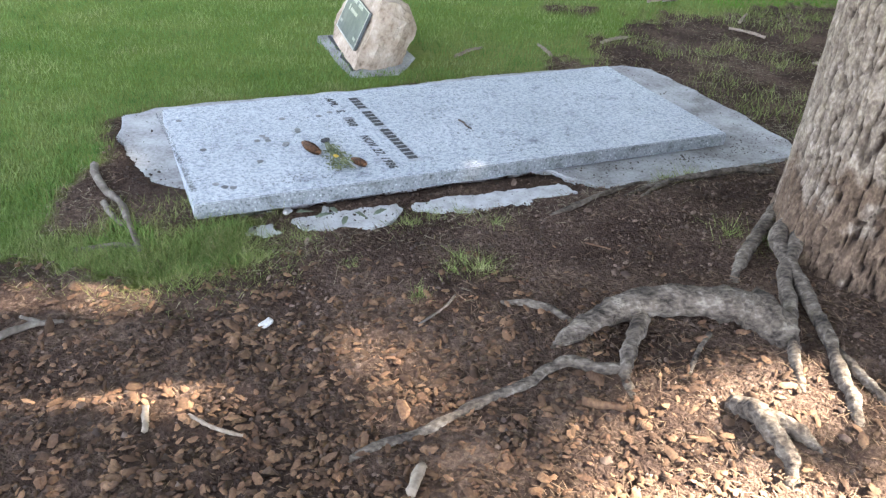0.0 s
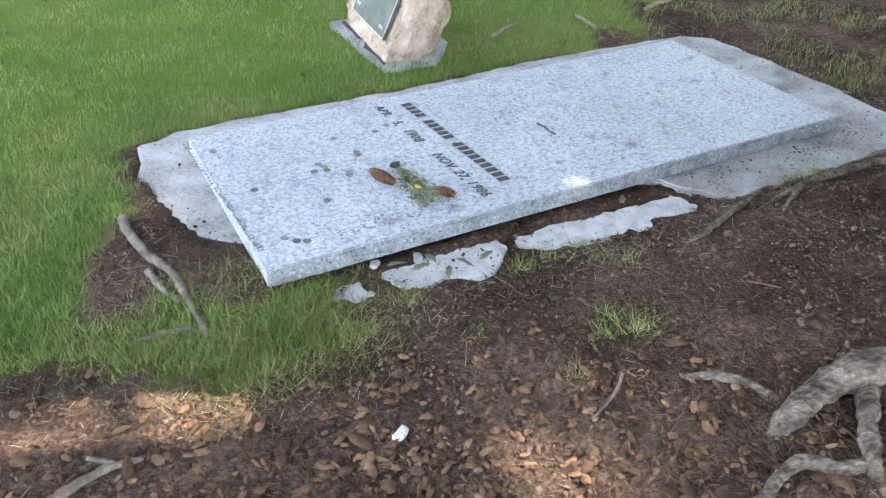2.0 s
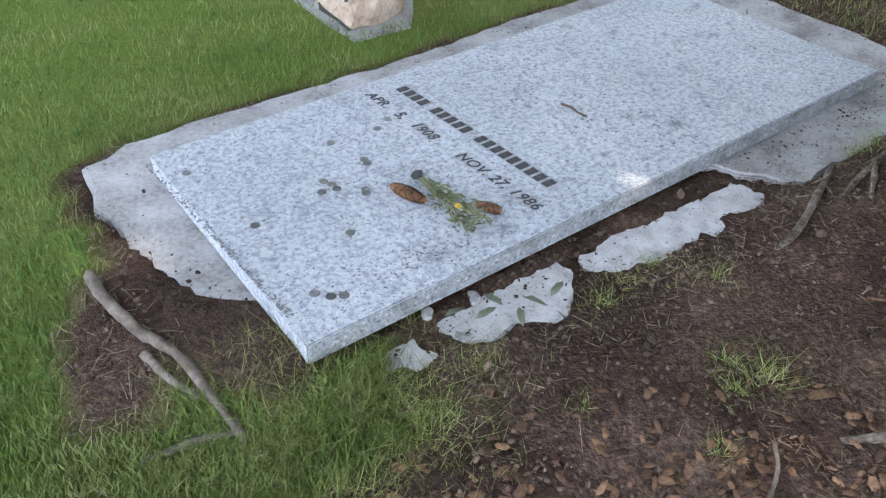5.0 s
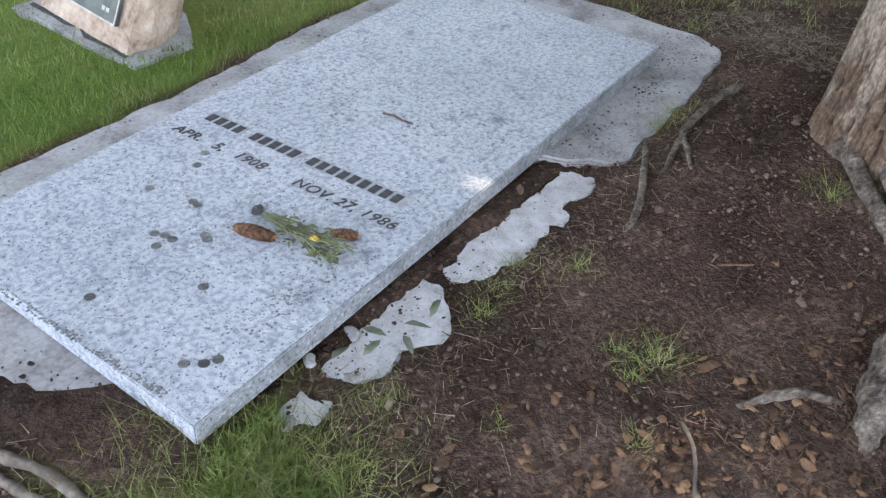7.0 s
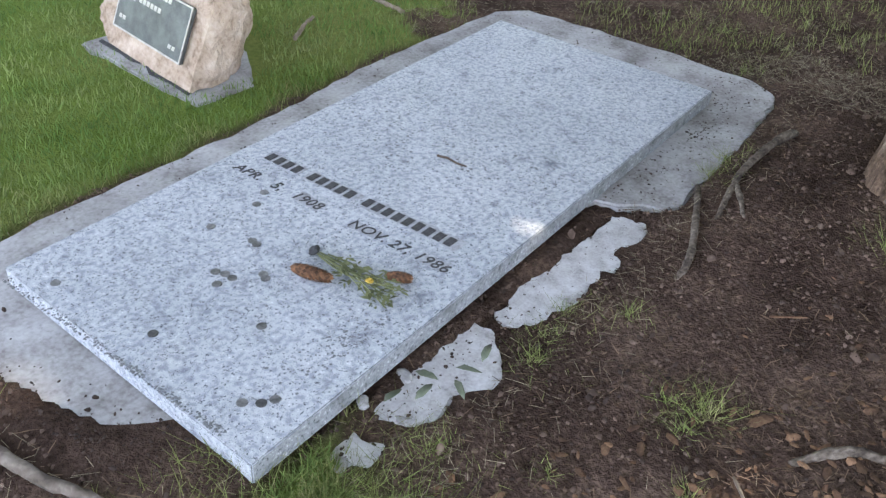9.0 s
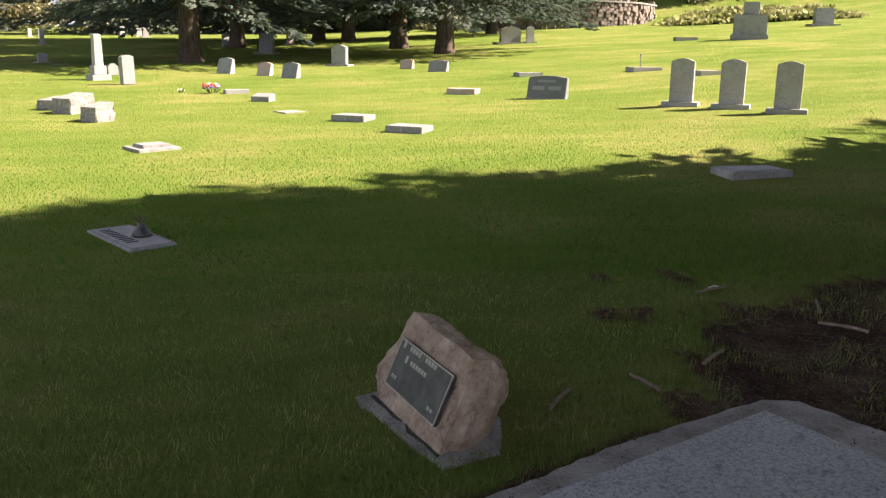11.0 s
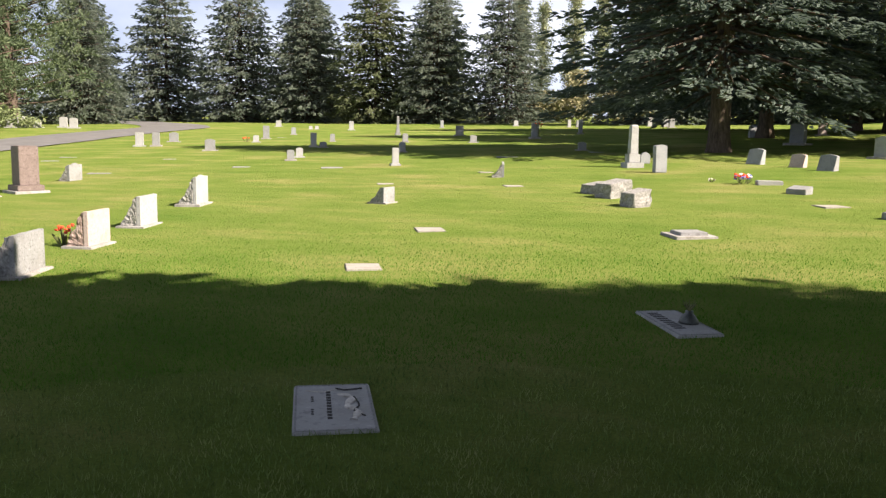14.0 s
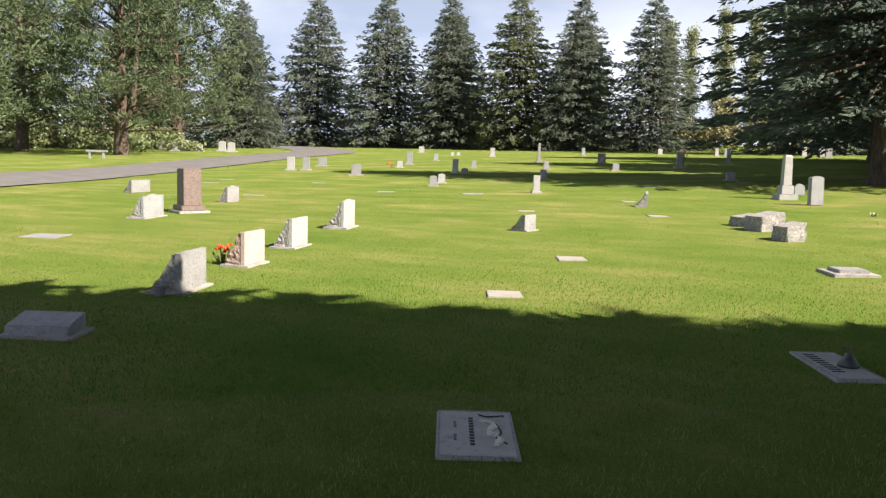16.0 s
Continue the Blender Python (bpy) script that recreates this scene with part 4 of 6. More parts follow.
def obelisk(x, y, w, h, mat=M_WHITE, label="tall pale marble obelisk on a stepped base", turn=GRID):
    st = empty("obelisk", place(x, y, turn))
    for k, (bw, z0, z1) in enumerate(((w, -0.15, 0.12 * h), (w * 0.66, 0.12 * h, 0.32 * h))):
        bb = bmesh.new()
        box(bb, (bw, bw, z1 - z0), (0, 0, z0), 0.012)
        part("base", bb, mat, st)
    bm = bmesh.new()
    box(bm, (w * 0.46, w * 0.46, 0.65 * h), (0, 0, 0.32 * h), 0.0)
    for v in bm.verts:
        if v.co.z > 0.5 * h:
            v.co.x *= 0.85
            v.co.y *= 0.85
    tip = [f for f in bm.faces if f.normal.z > 0.9]
    r = bmesh.ops.extrude_face_region(bm, geom=tip)
    for v in r["geom"]:
        if isinstance(v, bmesh.types.BMVert):
            v.co = Vector((v.co.x * 0.70, v.co.y * 0.70, v.co.z + 0.03 * h))
    bmesh.ops.delete(bm, geom=tip, context="FACES")
    bmesh.ops.bevel(bm, geom=bm.edges[:], offset=0.008, segments=1, affect="EDGES")
    part("shaft", bm, mat, st)
    return tagged(st, label, "gravestone")


def pillar(x, y, w, h, d, mat, label, turn=GRID):
    st = empty("headstone", place(x, y, turn))
    for bw, z0, z1, m in ((1.75, -0.15, 0.05, M_PAD), (1.35, 0.05, 0.17 * h, mat)):
        bb = bmesh.new()
        box(bb, (w * bw, d * bw, z1 - z0), (0, 0, z0), 0.01)
        part("base", bb, m, st)
    bm = bmesh.new()
    box(bm, (w, d, h * 0.81), (0, 0, 0.17 * h), 0.008)
    part("die", bm, mat, st)
    cap = bmesh.new()
    box(cap, (w * 0.94, d * 0.94, h * 0.02), (0, 0, 0.98 * h), 0.004)
    part("cap", cap, mat, st)
    return tagged(st, label, "gravestone")


# row beside the lawn's shade
rock_headstone(-7.84, 7.69, 0.62, 0.40, M_GREY, 0.0, 112, d=0.29, seed=1)
rock_headstone(-8.59, 9.40, 0.50, 0.42, M_PINK, 0.0, 104, d=0.26, seed=2, label="pinkish granite headstone with a rough back sloping down")
rock_headstone(-9.41, 11.24, 0.58, 0.43, M_WHITE, 0.0, 107, d=0.28, seed=3)
rock_headstone(-10.42, 13.80, 0.58, 0.50, M_WHITE, 0.03, 107, d=0.30, seed=4, label="pale granite headstone with a curved top and rough back")
rock_headstone(-14.70, 13.2, 0.78, 0.45, M_SHADE, 0.035, 110, d=0.28, seed=5, label="blue-grey granite headstone with a curved top and rough back")
pillar(-15.11, 14.5, 0.38, 0.92, 0.38, M_BROWN, "tall polished brown granite pillar on a pale base", 68)
rock_headstone(-21.55, 18.74, 0.80, 0.36, M_GREY, 0.0, 100, base=False, seed=6)
rock_headstone(-16.6, 17.35, 0.50, 0.40, M_GREY, 0.04, 100, base=False, seed=7)
rock_headstone(-7.45, 14.95, 0.33, 0.27, M_GREY, 0.0, 80, seed=8, label="small rock-backed granite headstone")
pot = bmesh.new()
tube(pot, [(0, 0, -0.02), (0, 0, 0.01), (0, 0, 0.105), (0, 0, 0.11), (0, 0, 0.04)], [0.035, 0.045, 0.06, 0.05, 0.035], 14)
tagged(part("flower_pot", pot, M_DARK, pose_m=place(-7.80, 7.22)), "empty grey flower pot beside the headstone", "pot")
rock_headstone(-7.28, 21.0, 0.30, 0.34, M_GREY, 0.06, seed=9, base=False, label="small leaning pointed stone")
for x, y, w, h, m in ((-28.93, 34.07, 0.36, 0.65, M_WHITE), (-28.2, 34.33, 0.33, 0.64, M_GREY), (-31.02, 39.17, 0.46, 0.50, M_GREY), (-22.83, 31.05, 0.40, 0.48, M_GREY), (-28.22, 43.63, 0.35, 0.74, M_GREY), (-26.25, 39.60, 0.29, 0.36, M_WHITE), (-30.95, 51.17, 0.30, 0.48, M_SHADE), (-45.0, 72.0, 0.50, 0.60, M_WHITE), (-15.93, 25.83, 0.24, 0.34, M_GREY), (-16.55, 27.43, 0.24, 0.33, M_WHITE), (-20.22, 34.86, 0.26, 0.62, M_WHITE), (-22.38, 40.59, 0.24, 0.40, M_GREY), (-32.53, 62.47, 0.36, 0.70, M_WHITE), (-18.19, 40.17, 0.26, 0.43, M_GREY), (-14.55, 31.57, 0.24, 0.38, M_SHADE), (-19.07, 50.23, 0.46, 0.60, M_GREY), (-14.77, 40.35, 0.31, 0.36, M_GREY), (-27.46, 68.91, 0.27, 0.64, M_SHADE), (-23.18, 76.0, 0.39, 0.50, M_WHITE), (-17.27, 71.16, 0.26, 0.61, M_WHITE), (-16.6, 71.28, 0.26, 0.57, M_GREY), (-12.49, 53.34, 0.22, 0.87, M_SHADE), (-8.21, 33.90, 0.30, 0.32, M_SHADE), (-11.26, 74.0, 0.35, 0.71, M_WHITE), (-9.77, 72.0, 0.43, 0.60, M_SHADE), (-8.92, 68.83, 0.43, 0.69, M_GREY), (-19.6, 34.6, 0.3, 0.25, M_GREY), (-37.3, 64.5, 0.3, 0.3, M_WHITE), (-36.9, 64.8, 0.3, 0.3, M_WHITE)):
    tablet(x, y, w, h, 0.14, m, "flat" if h > 0.55 else "round", label="small weathered upright headstone on the sunny lawn" if m is not M_SHADE else "grey upright headstone in tree shade")
obelisk(-23.28, 50.67, 0.36, 1.15, M_GREY, "slender grey stone obelisk far across the lawn")
tablet(-11.60, 24.40, 0.19, 0.50, 0.17, M_WHITE, "flat", label="narrow pale upright stone post headstone")
tablet(-13.29, 45.91, 0.36, 0.80, 0.2, M_SHADE, "flat", label="grey upright headstone in tree shade")
obelisk(-4.95, 25.1, 0.48, 1.14)
tablet(-4.01, 23.35, 0.29, 0.68, 0.20, M_SHADE, "round", base=False, label="slim grey marble headstone leaning slightly", lean=-3)
tablet(-4.85, 26.7, 0.28, 0.32, 0.1, M_SHADE, "arch", base=False, label="small round-topped grey headstone")
block(-3.42, 15.75, 0.33, 0.38, 0.29, turn=-38)
block(-4.02, 17.05, 0.42, 0.50, 0.33, turn=-38)
block(-4.45, 17.75, 0.40, 0.42, 0.22, turn=-38)
for x, y, w, d in ((-17.79, 19.4, 0.58, 0.3), (-23.78, 23.7, 0.55, 0.35), (-24.94, 25.7, 0.59, 0.35), (-20.40, 25.5, 0.43, 0.3), (-9.21, 18.6, 0.36, 0.3), (-6.39, 18.8, 0.39, 0.4), (-8.15, 22.3, 0.36, 0.3), (-9.59, 28.9, 0.71, 0.4), (-7.42, 32.6, 0.48, 0.4), (-5.59, 12.2, 0.38, 0.42), (-5.14, 9.30, 0.36, 0.40), (-13.14, 9.75, 0.56, 0.6), (-0.48, 16.5, 0.44, 0.4), (-28.5, 45.8, 0.6, 0.3), (-12.9, 23.0, 0.6, 0.5), (-15.6, 22.6, 0.5, 0.4)):
    flat_marker(x, y, w, d, M_TAN if w < 0.45 else M_GREY, 0.012)
flat_marker(-2.28, 12.6, 0.36, 0.32, M_GREY, 0.07, border=0.09, label="low grey marker on a pale concrete border")
bevel_marker(-7.15, 5.55, 0.48, 0.32, 0.15, M_SHADE, label="low sloping grey granite marker on a pale base")
flat_marker(1.08, 13.6, 0.56, 0.42, M_GREY, 0.09, turn=-34, label="low pale granite marker raised above the turf")
flat_marker(0.45, 15.1, 0.56, 0.42, M_GREY, 0.09, turn=-34, label="low grey granite marker raised above the turf")
flat_marker(3.13, 19.1, 0.60, 0.4, M_PINK, 0.11, turn=-30, label="low grey-pink granite marker raised above the turf")
flat_marker(5.69, 22.9, 0.64, 0.4, M_SHADE, 0.08, turn=5)
flat_marker(8.54, 22.3, 0.78, 0.5, M_WHITE, 0.09, turn=0)
flat_marker(9.27, 20.4, 0.52, 0.4, M_WHITE, 0.09, turn=0)
bevel_marker(-0.91, 18.55, 0.38, 0.26, 0.15, M_GREY, -30, False, "small low sloping grey marker")
flat_marker(3.87, 9.38, 0.56, 0.32, M_SHADE, 0.070, turn=2, border=0.055, kerb=0.064, label="large rectangular marker with a blue-grey plate in a pale border")

slant(4.34, 17.3, 0.74, 0.42, 0.30, M_DARK, -32, panels=2)
slant(-1.89, 27.04, 0.45, 0.43, 0.25, M_SHADE, -32, "grey slanted headstone in tree shade")
slant(-0.82, 25.93, 0.40, 0.35, 0.22, M_PINK, -32, "small pinkish slanted headstone in tree shade")
slant(-0.17, 24.68, 0.44, 0.40, 0.25, M_GREY, -32, "grey slanted headstone with a rough side")
slant(3.36, 27.6, 0.39, 0.26, 0.2, M_PINK, -32, "small pinkish slanted headstone in tree shade")
slant(3.98, 25.9, 0.54, 0.32, 0.25, M_GREY, -32, "low grey slanted headstone at the shade's edge")
tablet(1.57, 29.92, 0.50, 0.66, 0.2, M_SHADE, "round", -30, label="broad grey headstone in tree shade")
tablet(-0.62, 39.4, 0.60, 0.85, 0.25, M_SHADE, "flat", -30, label="broad grey headstone in deep tree shade")
slant(-2.47, 48.2, 0.6, 0.65, 0.3, M_SHADE, 15, "grey slanted headstone in deep tree shade")
tablet(0.76, 51.3, 0.4, 0.7, 0.2, M_PINK, "peak", 15, label="pink headstone in deep tree shade")
for x, y in ((5.93, 15.05), (6.47, 14.38), (6.89, 13.48)):
    tablet(x, y, 0.38, 0.78, 0.12, M_WHITE, "round", -36, label="white marble upright tablet headstone on a pale base")["group"] = "row of white headstones"
tablet(10.45, 41.2, 0.95, 0.78, 0.3, M_GREY, "round", 0, label="broad pale grey monument with a small statue beside it")
tablet(11.35, 41.0, 0.35, 0.75, 0.2, M_WHITE, "peak", 0, label="small white marble monument")
big = empty("family_monument", place(18.53, 34.3, -32))
for name, w, d, z0, z1 in (("base", 1.45, 0.9, -0.3, 0.18), ("die", 1.30, 0.7, 0.18, 0.95), ("cap", 0.62, 0.45, 0.95, 1.45)):
    bm = bmesh.new()
    box(bm, (w, d, z1 - z0), (0, 0, z0), 0.02)
    part(name, bm, M_SHADE, big)
tagged(big, "large stepped grey granite family monument on the slope", "gravestone")
tablet(28.2, 43.5, 0.95, 0.90, 0.4, M_SHADE, "flat", -15, label="grey granite monument high on the slope")
flat_marker(16.6, 36.0, 0.9, 0.6, M_WHITE, 0.12, turn=-15)
post = bmesh.new()
tube(post, [(0, 0, -0.1), (0, 0, 0.34)], [0.012, 0.010], 6)
box(post, (0.07, 0.02, 0.07), (0, 0, 0.32), 0.004)
tagged(part("marker_stake", post, M_DARK, pose_m=place(8.56, 22.55)), "thin dark metal stake in the lawn", "stake")
for x, y, h in ((-77.3, 67.3, 1.0), (-75.5, 67.0, 0.9), (-70.3, 63.0, 1.0), (-64.3, 59.3, 0.85), (-63.4, 59.6, 1.0), (-62.0, 60.0, 0.7), (-58.0, 60.1, 0.9), (-60.8, 61.8, 0.95), (-82, 62, 0.9), (-84, 60, 0.9)):
    tablet(x, y, 0.65, h, 0.25, M_WHITE, "round", 30, label="white headstone beyond the lane under trees")
bench = empty("stone_bench", place(-52.4, 41.3, 40))
for name, sx, sy, z0, z1, ox in (("seat", 1.4, 0.45, 0.42, 0.55, 0), ("leg", 0.16, 0.36, -0.05, 0.42, -0.45), ("leg", 0.16, 0.36, -0.05, 0.42, 0.45)):
    bm = bmesh.new()
    box(bm, (sx, sy, z1 - z0), (ox, 0, z0), 0.02)
    part(name, bm, M_GREY, bench)
tagged(bench, "pale stone bench on the grass beyond the lane", "bench")


# flush plaques in the shaded turf
def flush_plaque(x, y, w, d, turn, label, figure):
    """A flat plaque in a grassy recess, with inscription bars and a raised picture."""
    st = empty("flush_plaque", place(x, y, turn, -0.008))
    bm = bmesh.new()
    box(bm, (w, d, 0.08), (0, 0, -0.055), 0.006)
    part("plate", bm, M_WHITE, st)
    bm = bmesh.new()
    for cx, cy, a, b in ((0, d / 2 - 0.012, w * 0.94, 0.010), (0, -d / 2 + 0.012, w * 0.94, 0.010), (-w / 2 + 0.014, 0, 0.010, d * 0.93), (w / 2 - 0.014, 0, 0.010, d * 0.93)):
        box(bm, (a, b, 0.003), (cx, cy, 0.0252))
    part("rim", bm, M_GREY, st)
    if figure:
        for k in range(10):
            bar("text_bar", 0.030, 0.024, M_INK, st, pose(-0.035, d * 0.33 - k * 0.046, 0.0255, 0, 0, -90), "dark inscription bar")
        for k in (0, 1, 2, 6, 7, 8):
            bar("text_bar", 0.016, 0.014, M_INK, st, pose(-0.115, d * 0.22 - k * 0.034, 0.0255, 0, 0, -90), "dark inscription bar")
        rb = bmesh.new()
        tube(rb, smooth_line([(0.03, 0.20, 0.026), (0.10, 0.12, 0.027), (0.07, 0.0, 0.028), (0.12, -0.10, 0.027), (0.09, -0.22, 0.026)], 16), [0.012 + 0.018 * math.sin(i * 0.9) ** 2 for i in range(16)], 8)
        tube(rb, smooth_line([(-0.14, 0.27, 0.026), (-0.05, 0.24, 0.026), (0.04, 0.29, 0.026), (0.15, 0.27, 0.026)], 12), [0.008] * 12, 6)
        for v in rb.verts:
            v.co.z = 0.025 + max(0, v.co.z - 0.025) * 0.35
        part("relief", rb, M_RAISED, st, "raised relief of twigs and a hill")
        lb = bmesh.new()
        tube(lb, smooth_line([(0.11, 0.14, 0.027), (0.13, 0.0, 0.027), (0.10, -0.09, 0.027), (0.15, -0.17, 0.027)], 12), [0.005] * 12, 5)
        tube(lb, smooth_line([(0.02, 0.29, 0.027), (0.07, 0.26, 0.027), (0.16, 0.28, 0.027)], 9), [0.007] * 9, 5)
        part("relief", lb, M_INK, st, "dark relief line")
    else:
        for k in range(9):
            bar("text_bar", 0.085, 0.030, M_INK, st, pose(-0.11, d * 0.36 - k * 0.062, 0.0255, 0, 0, 0), "dark inscription bar")
    return tagged(st, label, "gravestone")


flush_plaque(-3.34, 5.33, 0.41, 0.74, 30, "flush pale metal plaque with raised twig relief in turf", True)
flush_plaque(-1.92, 7.98, 0.34, 0.80, 30, "flush pale plaque with dark inscription sunk in turf", False)
vb = bmesh.new()
tube(vb, [(0, 0, 0), (0, 0, 0.02), (0, 0, 0.05), (0, 0, 0.075), (0, 0, 0.09)], [0.075, 0.07, 0.05, 0.028, 0.03], 14)
vase = empty("vase", place(-1.84, 7.98, 30, 0.018))
part("bowl", vb, M_BRONZE, vase, smooth=True)
fb = bmesh.new()
rs = random.Random(8)
for k in range(14):
    a, r = k * 2.4, 0.03 + 0.05 * rs.random()
    tube(fb, [(0, 0, 0.08), (r * 0.5 * math.cos(a), r * 0.5 * math.sin(a), 0.12), (r * math.cos(a), r * math.sin(a), 0.12 + 0.05 * rs.random())], [0.004, 0.005, 0.002], 4)
part("stems", fb, M_STEM, vase)
tagged(vase, "small dark bronze vase with withered stems on the plaque", "vase")


def bouquet(x, y, mats, r, h, n, label, seed):
    """Cut flowers in a low bunch: leaves below, one part for each colour of blossom."""
    b = empty("flower_bouquet", place(x, y))
    rnd = random.Random(seed)
    lf = bmesh.new()
    for k in range(n):
        a, q = rnd.uniform(0, 6.28), r * math.sqrt(rnd.random())
        tube(lf, [(q * 0.3 * math.cos(a), q * 0.3 * math.sin(a), -0.02), (q * math.cos(a), q * math.sin(a), h * rnd.uniform(0.4, 0.9))], [0.006, 0.012], 4)
    part("stems", lf, M_STEM, b)
    for mat in mats:
        fm = bmesh.new()
        for k in range(n):
            a, q = rnd.uniform(0, 6.28), r * math.sqrt(rnd.random())
            bmesh.ops.create_icosphere(fm, subdivisions=1, radius=r * 0.2, matrix=pose(q * math.cos(a), q * math.sin(a), h * rnd.uniform(0.55, 1), rnd.uniform(0, 90), 0, 0) @ Matrix.Diagonal((1, 1, 0.6, 1)))
        part("blossoms", roughen(fm, r * 0.06, 40), mat, b)
    return tagged(b, label, "flowers")


bouquet(-8.98, 9.25, [M_RED], 0.12, 0.24, 12, "bunch of red flowers beside a pinkish headstone", 1)
bouquet(-1.95, 20.4, [M_RED, M_BLUEPETAL, M_PALE], 0.18, 0.20, 10, "red blue and white flowers on a grave", 2)
bouquet(-2.6, 20.7, [M_PALE], 0.08, 0.08, 6, "small pale flowers on the lawn", 5)
bouquet(-26.9, 39.7, [M_RED], 0.2, 0.25, 8, "red flowers beside a small headstone", 3)
bouquet(-13.1, 45.8, [M_RED, M_PALE], 0.22, 0.95, 8, "red and pale flowers on an upright headstone", 4)
flat_marker(-1.45, 20.4, 0.5, 0.25, M_WHITE, 0.08, turn=15)

# ---- trees ----
def bough_frames(rnd, height, radius, clear, levels, per, droop, top_r=0.03, power=0.85, skip=0.0, poor=None):
    """Where boughs leave the trunk: foot, heading, length, droop."""
    out = []
    for i in range(levels):
        f = i / (levels - 1)
        z = clear + (height - clear) * f ** 0.92
        reach = radius * (1 - f) ** power + top_r * radius
        if f < 0.08:
            reach *= 0.86 + f
        n = max(3, int(round(per * (1 - 0.55 * f))))
        a0 = rnd.uniform(0, 6.28)
        for k in range(n):
            if rnd.random() < skip:
                continue
            a = a0 + k * 6.283 / n + rnd.uniform(-0.25, 0.25)
            c = math.cos(a - radians(poor[0])) if poor else 0
            thin = 1 - poor[1] * max(0.0, c) + 0.13 * max(0.0, -c) if poor else 1
            out.append((z + rnd.uniform(-0.75, 0.75) * (height / levels), a, thin * reach * rnd.uniform(0.72, 1.12), droop * (1 - 1.6 * f) + rnd.uniform(-0.08, 0.08)))
    return out


FAR_V = [(0, 0, 0), (0.42, 0.17, 0.04), (1, 0, -0.04), (0.34, -0.18, 0.04)]
FAR_F = [(0, 1, 2), (0, 2, 3)]


def conifer(name, height, radius, clear, seed, mat, label, levels=26, per=9, twigs=13, droop=0.25, trunk_r=0.3, spray=0.62, needles=0, power=0.85, skip=0.0, limb_r=0.012, reach_min=0.12, poor=None, hang=0.0):
    """A conifer: a tapered trunk with limbs, and a crown of many small needle sprays along drooping boughs."""
    rnd = random.Random(seed)
    tree = empty(name, Matrix())
    tb = bmesh.new()
    tube(tb, [(0, 0, -0.3), (0, 0, 0.15), (0, 0, 0.7), (0, 0, 0.3 * height), (0, 0, 0.7 * height), (0, 0, 0.98 * height)], [trunk_r * 1.5, trunk_r * 1.25, trunk_r, trunk_r * 0.78, trunk_r * 0.35, 0.02], 12, 0.06, seed)
    at, ax, ay, az = [], [], [], []
    hanging = []
    for z, a, length, dr in bough_frames(rnd, height, radius, clear, levels, per, droop, power=power, skip=skip, poor=poor):
        if needles and z < clear + 0.9:
            hanging.append((z, a, length, dr))
        h = np.array([math.cos(a), math.sin(a), 0])
        side = np.array([-h[1], h[0], 0])
        if length > 0.5:
            tube(tb, [Vector(h * q * length) + Vector((0, 0, z - dr * length * q ** 1.2 + 0.22 * dr * length * q ** 3)) for q in (0.0, 0.35, 0.75)], [limb_r * length + 0.01, limb_r * 0.7 * length + 0.006, 0.008], 4)
        n = max(4, int(twigs * (0.35 + 0.65 * length / radius)))
        for k in range(n):
            q = reach_min + (1.02 - reach_min) * ((k + rnd.random()) / n) ** 0.8
            w = (rnd.random() - 0.5) * 2
            width = 0.30 * length * (1.05 - q) + 0.12
            p = h * (q * length) + side * (w * width) + np.array([0, 0, z - dr * length * q ** 1.2 + 0.22 * dr * length * q ** 3 + rnd.uniform(-0.10 - 0.30 * hang, 0.05 + 0.05 * hang)])
            d = h * (1 - 0.35 * abs(w)) + side * (w * 0.85) + np.array([0, 0, -0.30 * dr - rnd.uniform(-0.25 * hang, 0.45 + 0.55 * hang) + 0.15])
            d /= np.linalg.norm(d)
            s = spray * rnd.uniform(0.65, 1.25) * (0.55 + 0.45 * min(1, length / (0.5 * radius)))
            roll = rnd.uniform(-0.7, 0.7)
            up = np.array([0, 0, 1.0])
            y = np.cross(up, d)
            y /= np.linalg.norm(y) + 1e-9
            up2 = np.cross(d, y)
            y2 = y * math.cos(roll) + up2 * math.sin(roll)
            for turn in ((y2, np.cross(d, y2)), (np.cross(d, y2), -y2)):
                at.append(p - d * s * 0.3)
                ax.append(d * s)
                ay.append(turn[0] * s * (1.0 if turn[0] is y2 else 0.75))
                az.append(turn[1] * s)
    part("trunk", tb, M_BARK, tree, smooth=True)
    m = poses(*map(np.array, (at, ax, ay, az)))
    if needles:
        m = m[(m[:, 2, 3] > clear + 0.8) | (np.hypot(m[:, 0, 3], m[:, 1, 3]) < 0.9)]
    for z, a, length, dr in hanging:
        # low boughs over the lawn: curtains of pendulous twigs with single needles
        h, side = np.array([math.cos(a), math.sin(a), 0]), np.array([-math.sin(a), math.cos(a), 0])
        ra = np.random.RandomState(int(1000 * a) % 9973)
        n = int((50 if math.cos(a - 2.4) > 0.4 else 12) * length)
        q = 0.30 + 0.72 * ra.uniform(0, 1, n) ** 0.75
        w = ra.uniform(-1, 1, n)
        p = h * (q * length)[:, None] + side * (w * (0.20 * length * (1.08 - q) + 0.10))[:, None]
        p[:, 2] = z - dr * length * q ** 1.2 + 0.22 * dr * length * q ** 3 + ra.uniform(-0.06, 0.06, n)
        d = h * ra.uniform(0.05, 0.45, (n, 1)) + side * (w * 0.25)[:, None] + np.array([0, 0, -1.0])
        d /= np.linalg.norm(d, axis=1)[:, None]
        y = np.cross(d, ra.normal(size=(n, 3)))
        y /= np.linalg.norm(y, axis=1)[:, None]
        l = ra.uniform(0.25, 0.58, (n, 1)) * (0.85 + 0.15 * np.sin(3 * a))
        tv, tf = needle_spray(needles, seed)
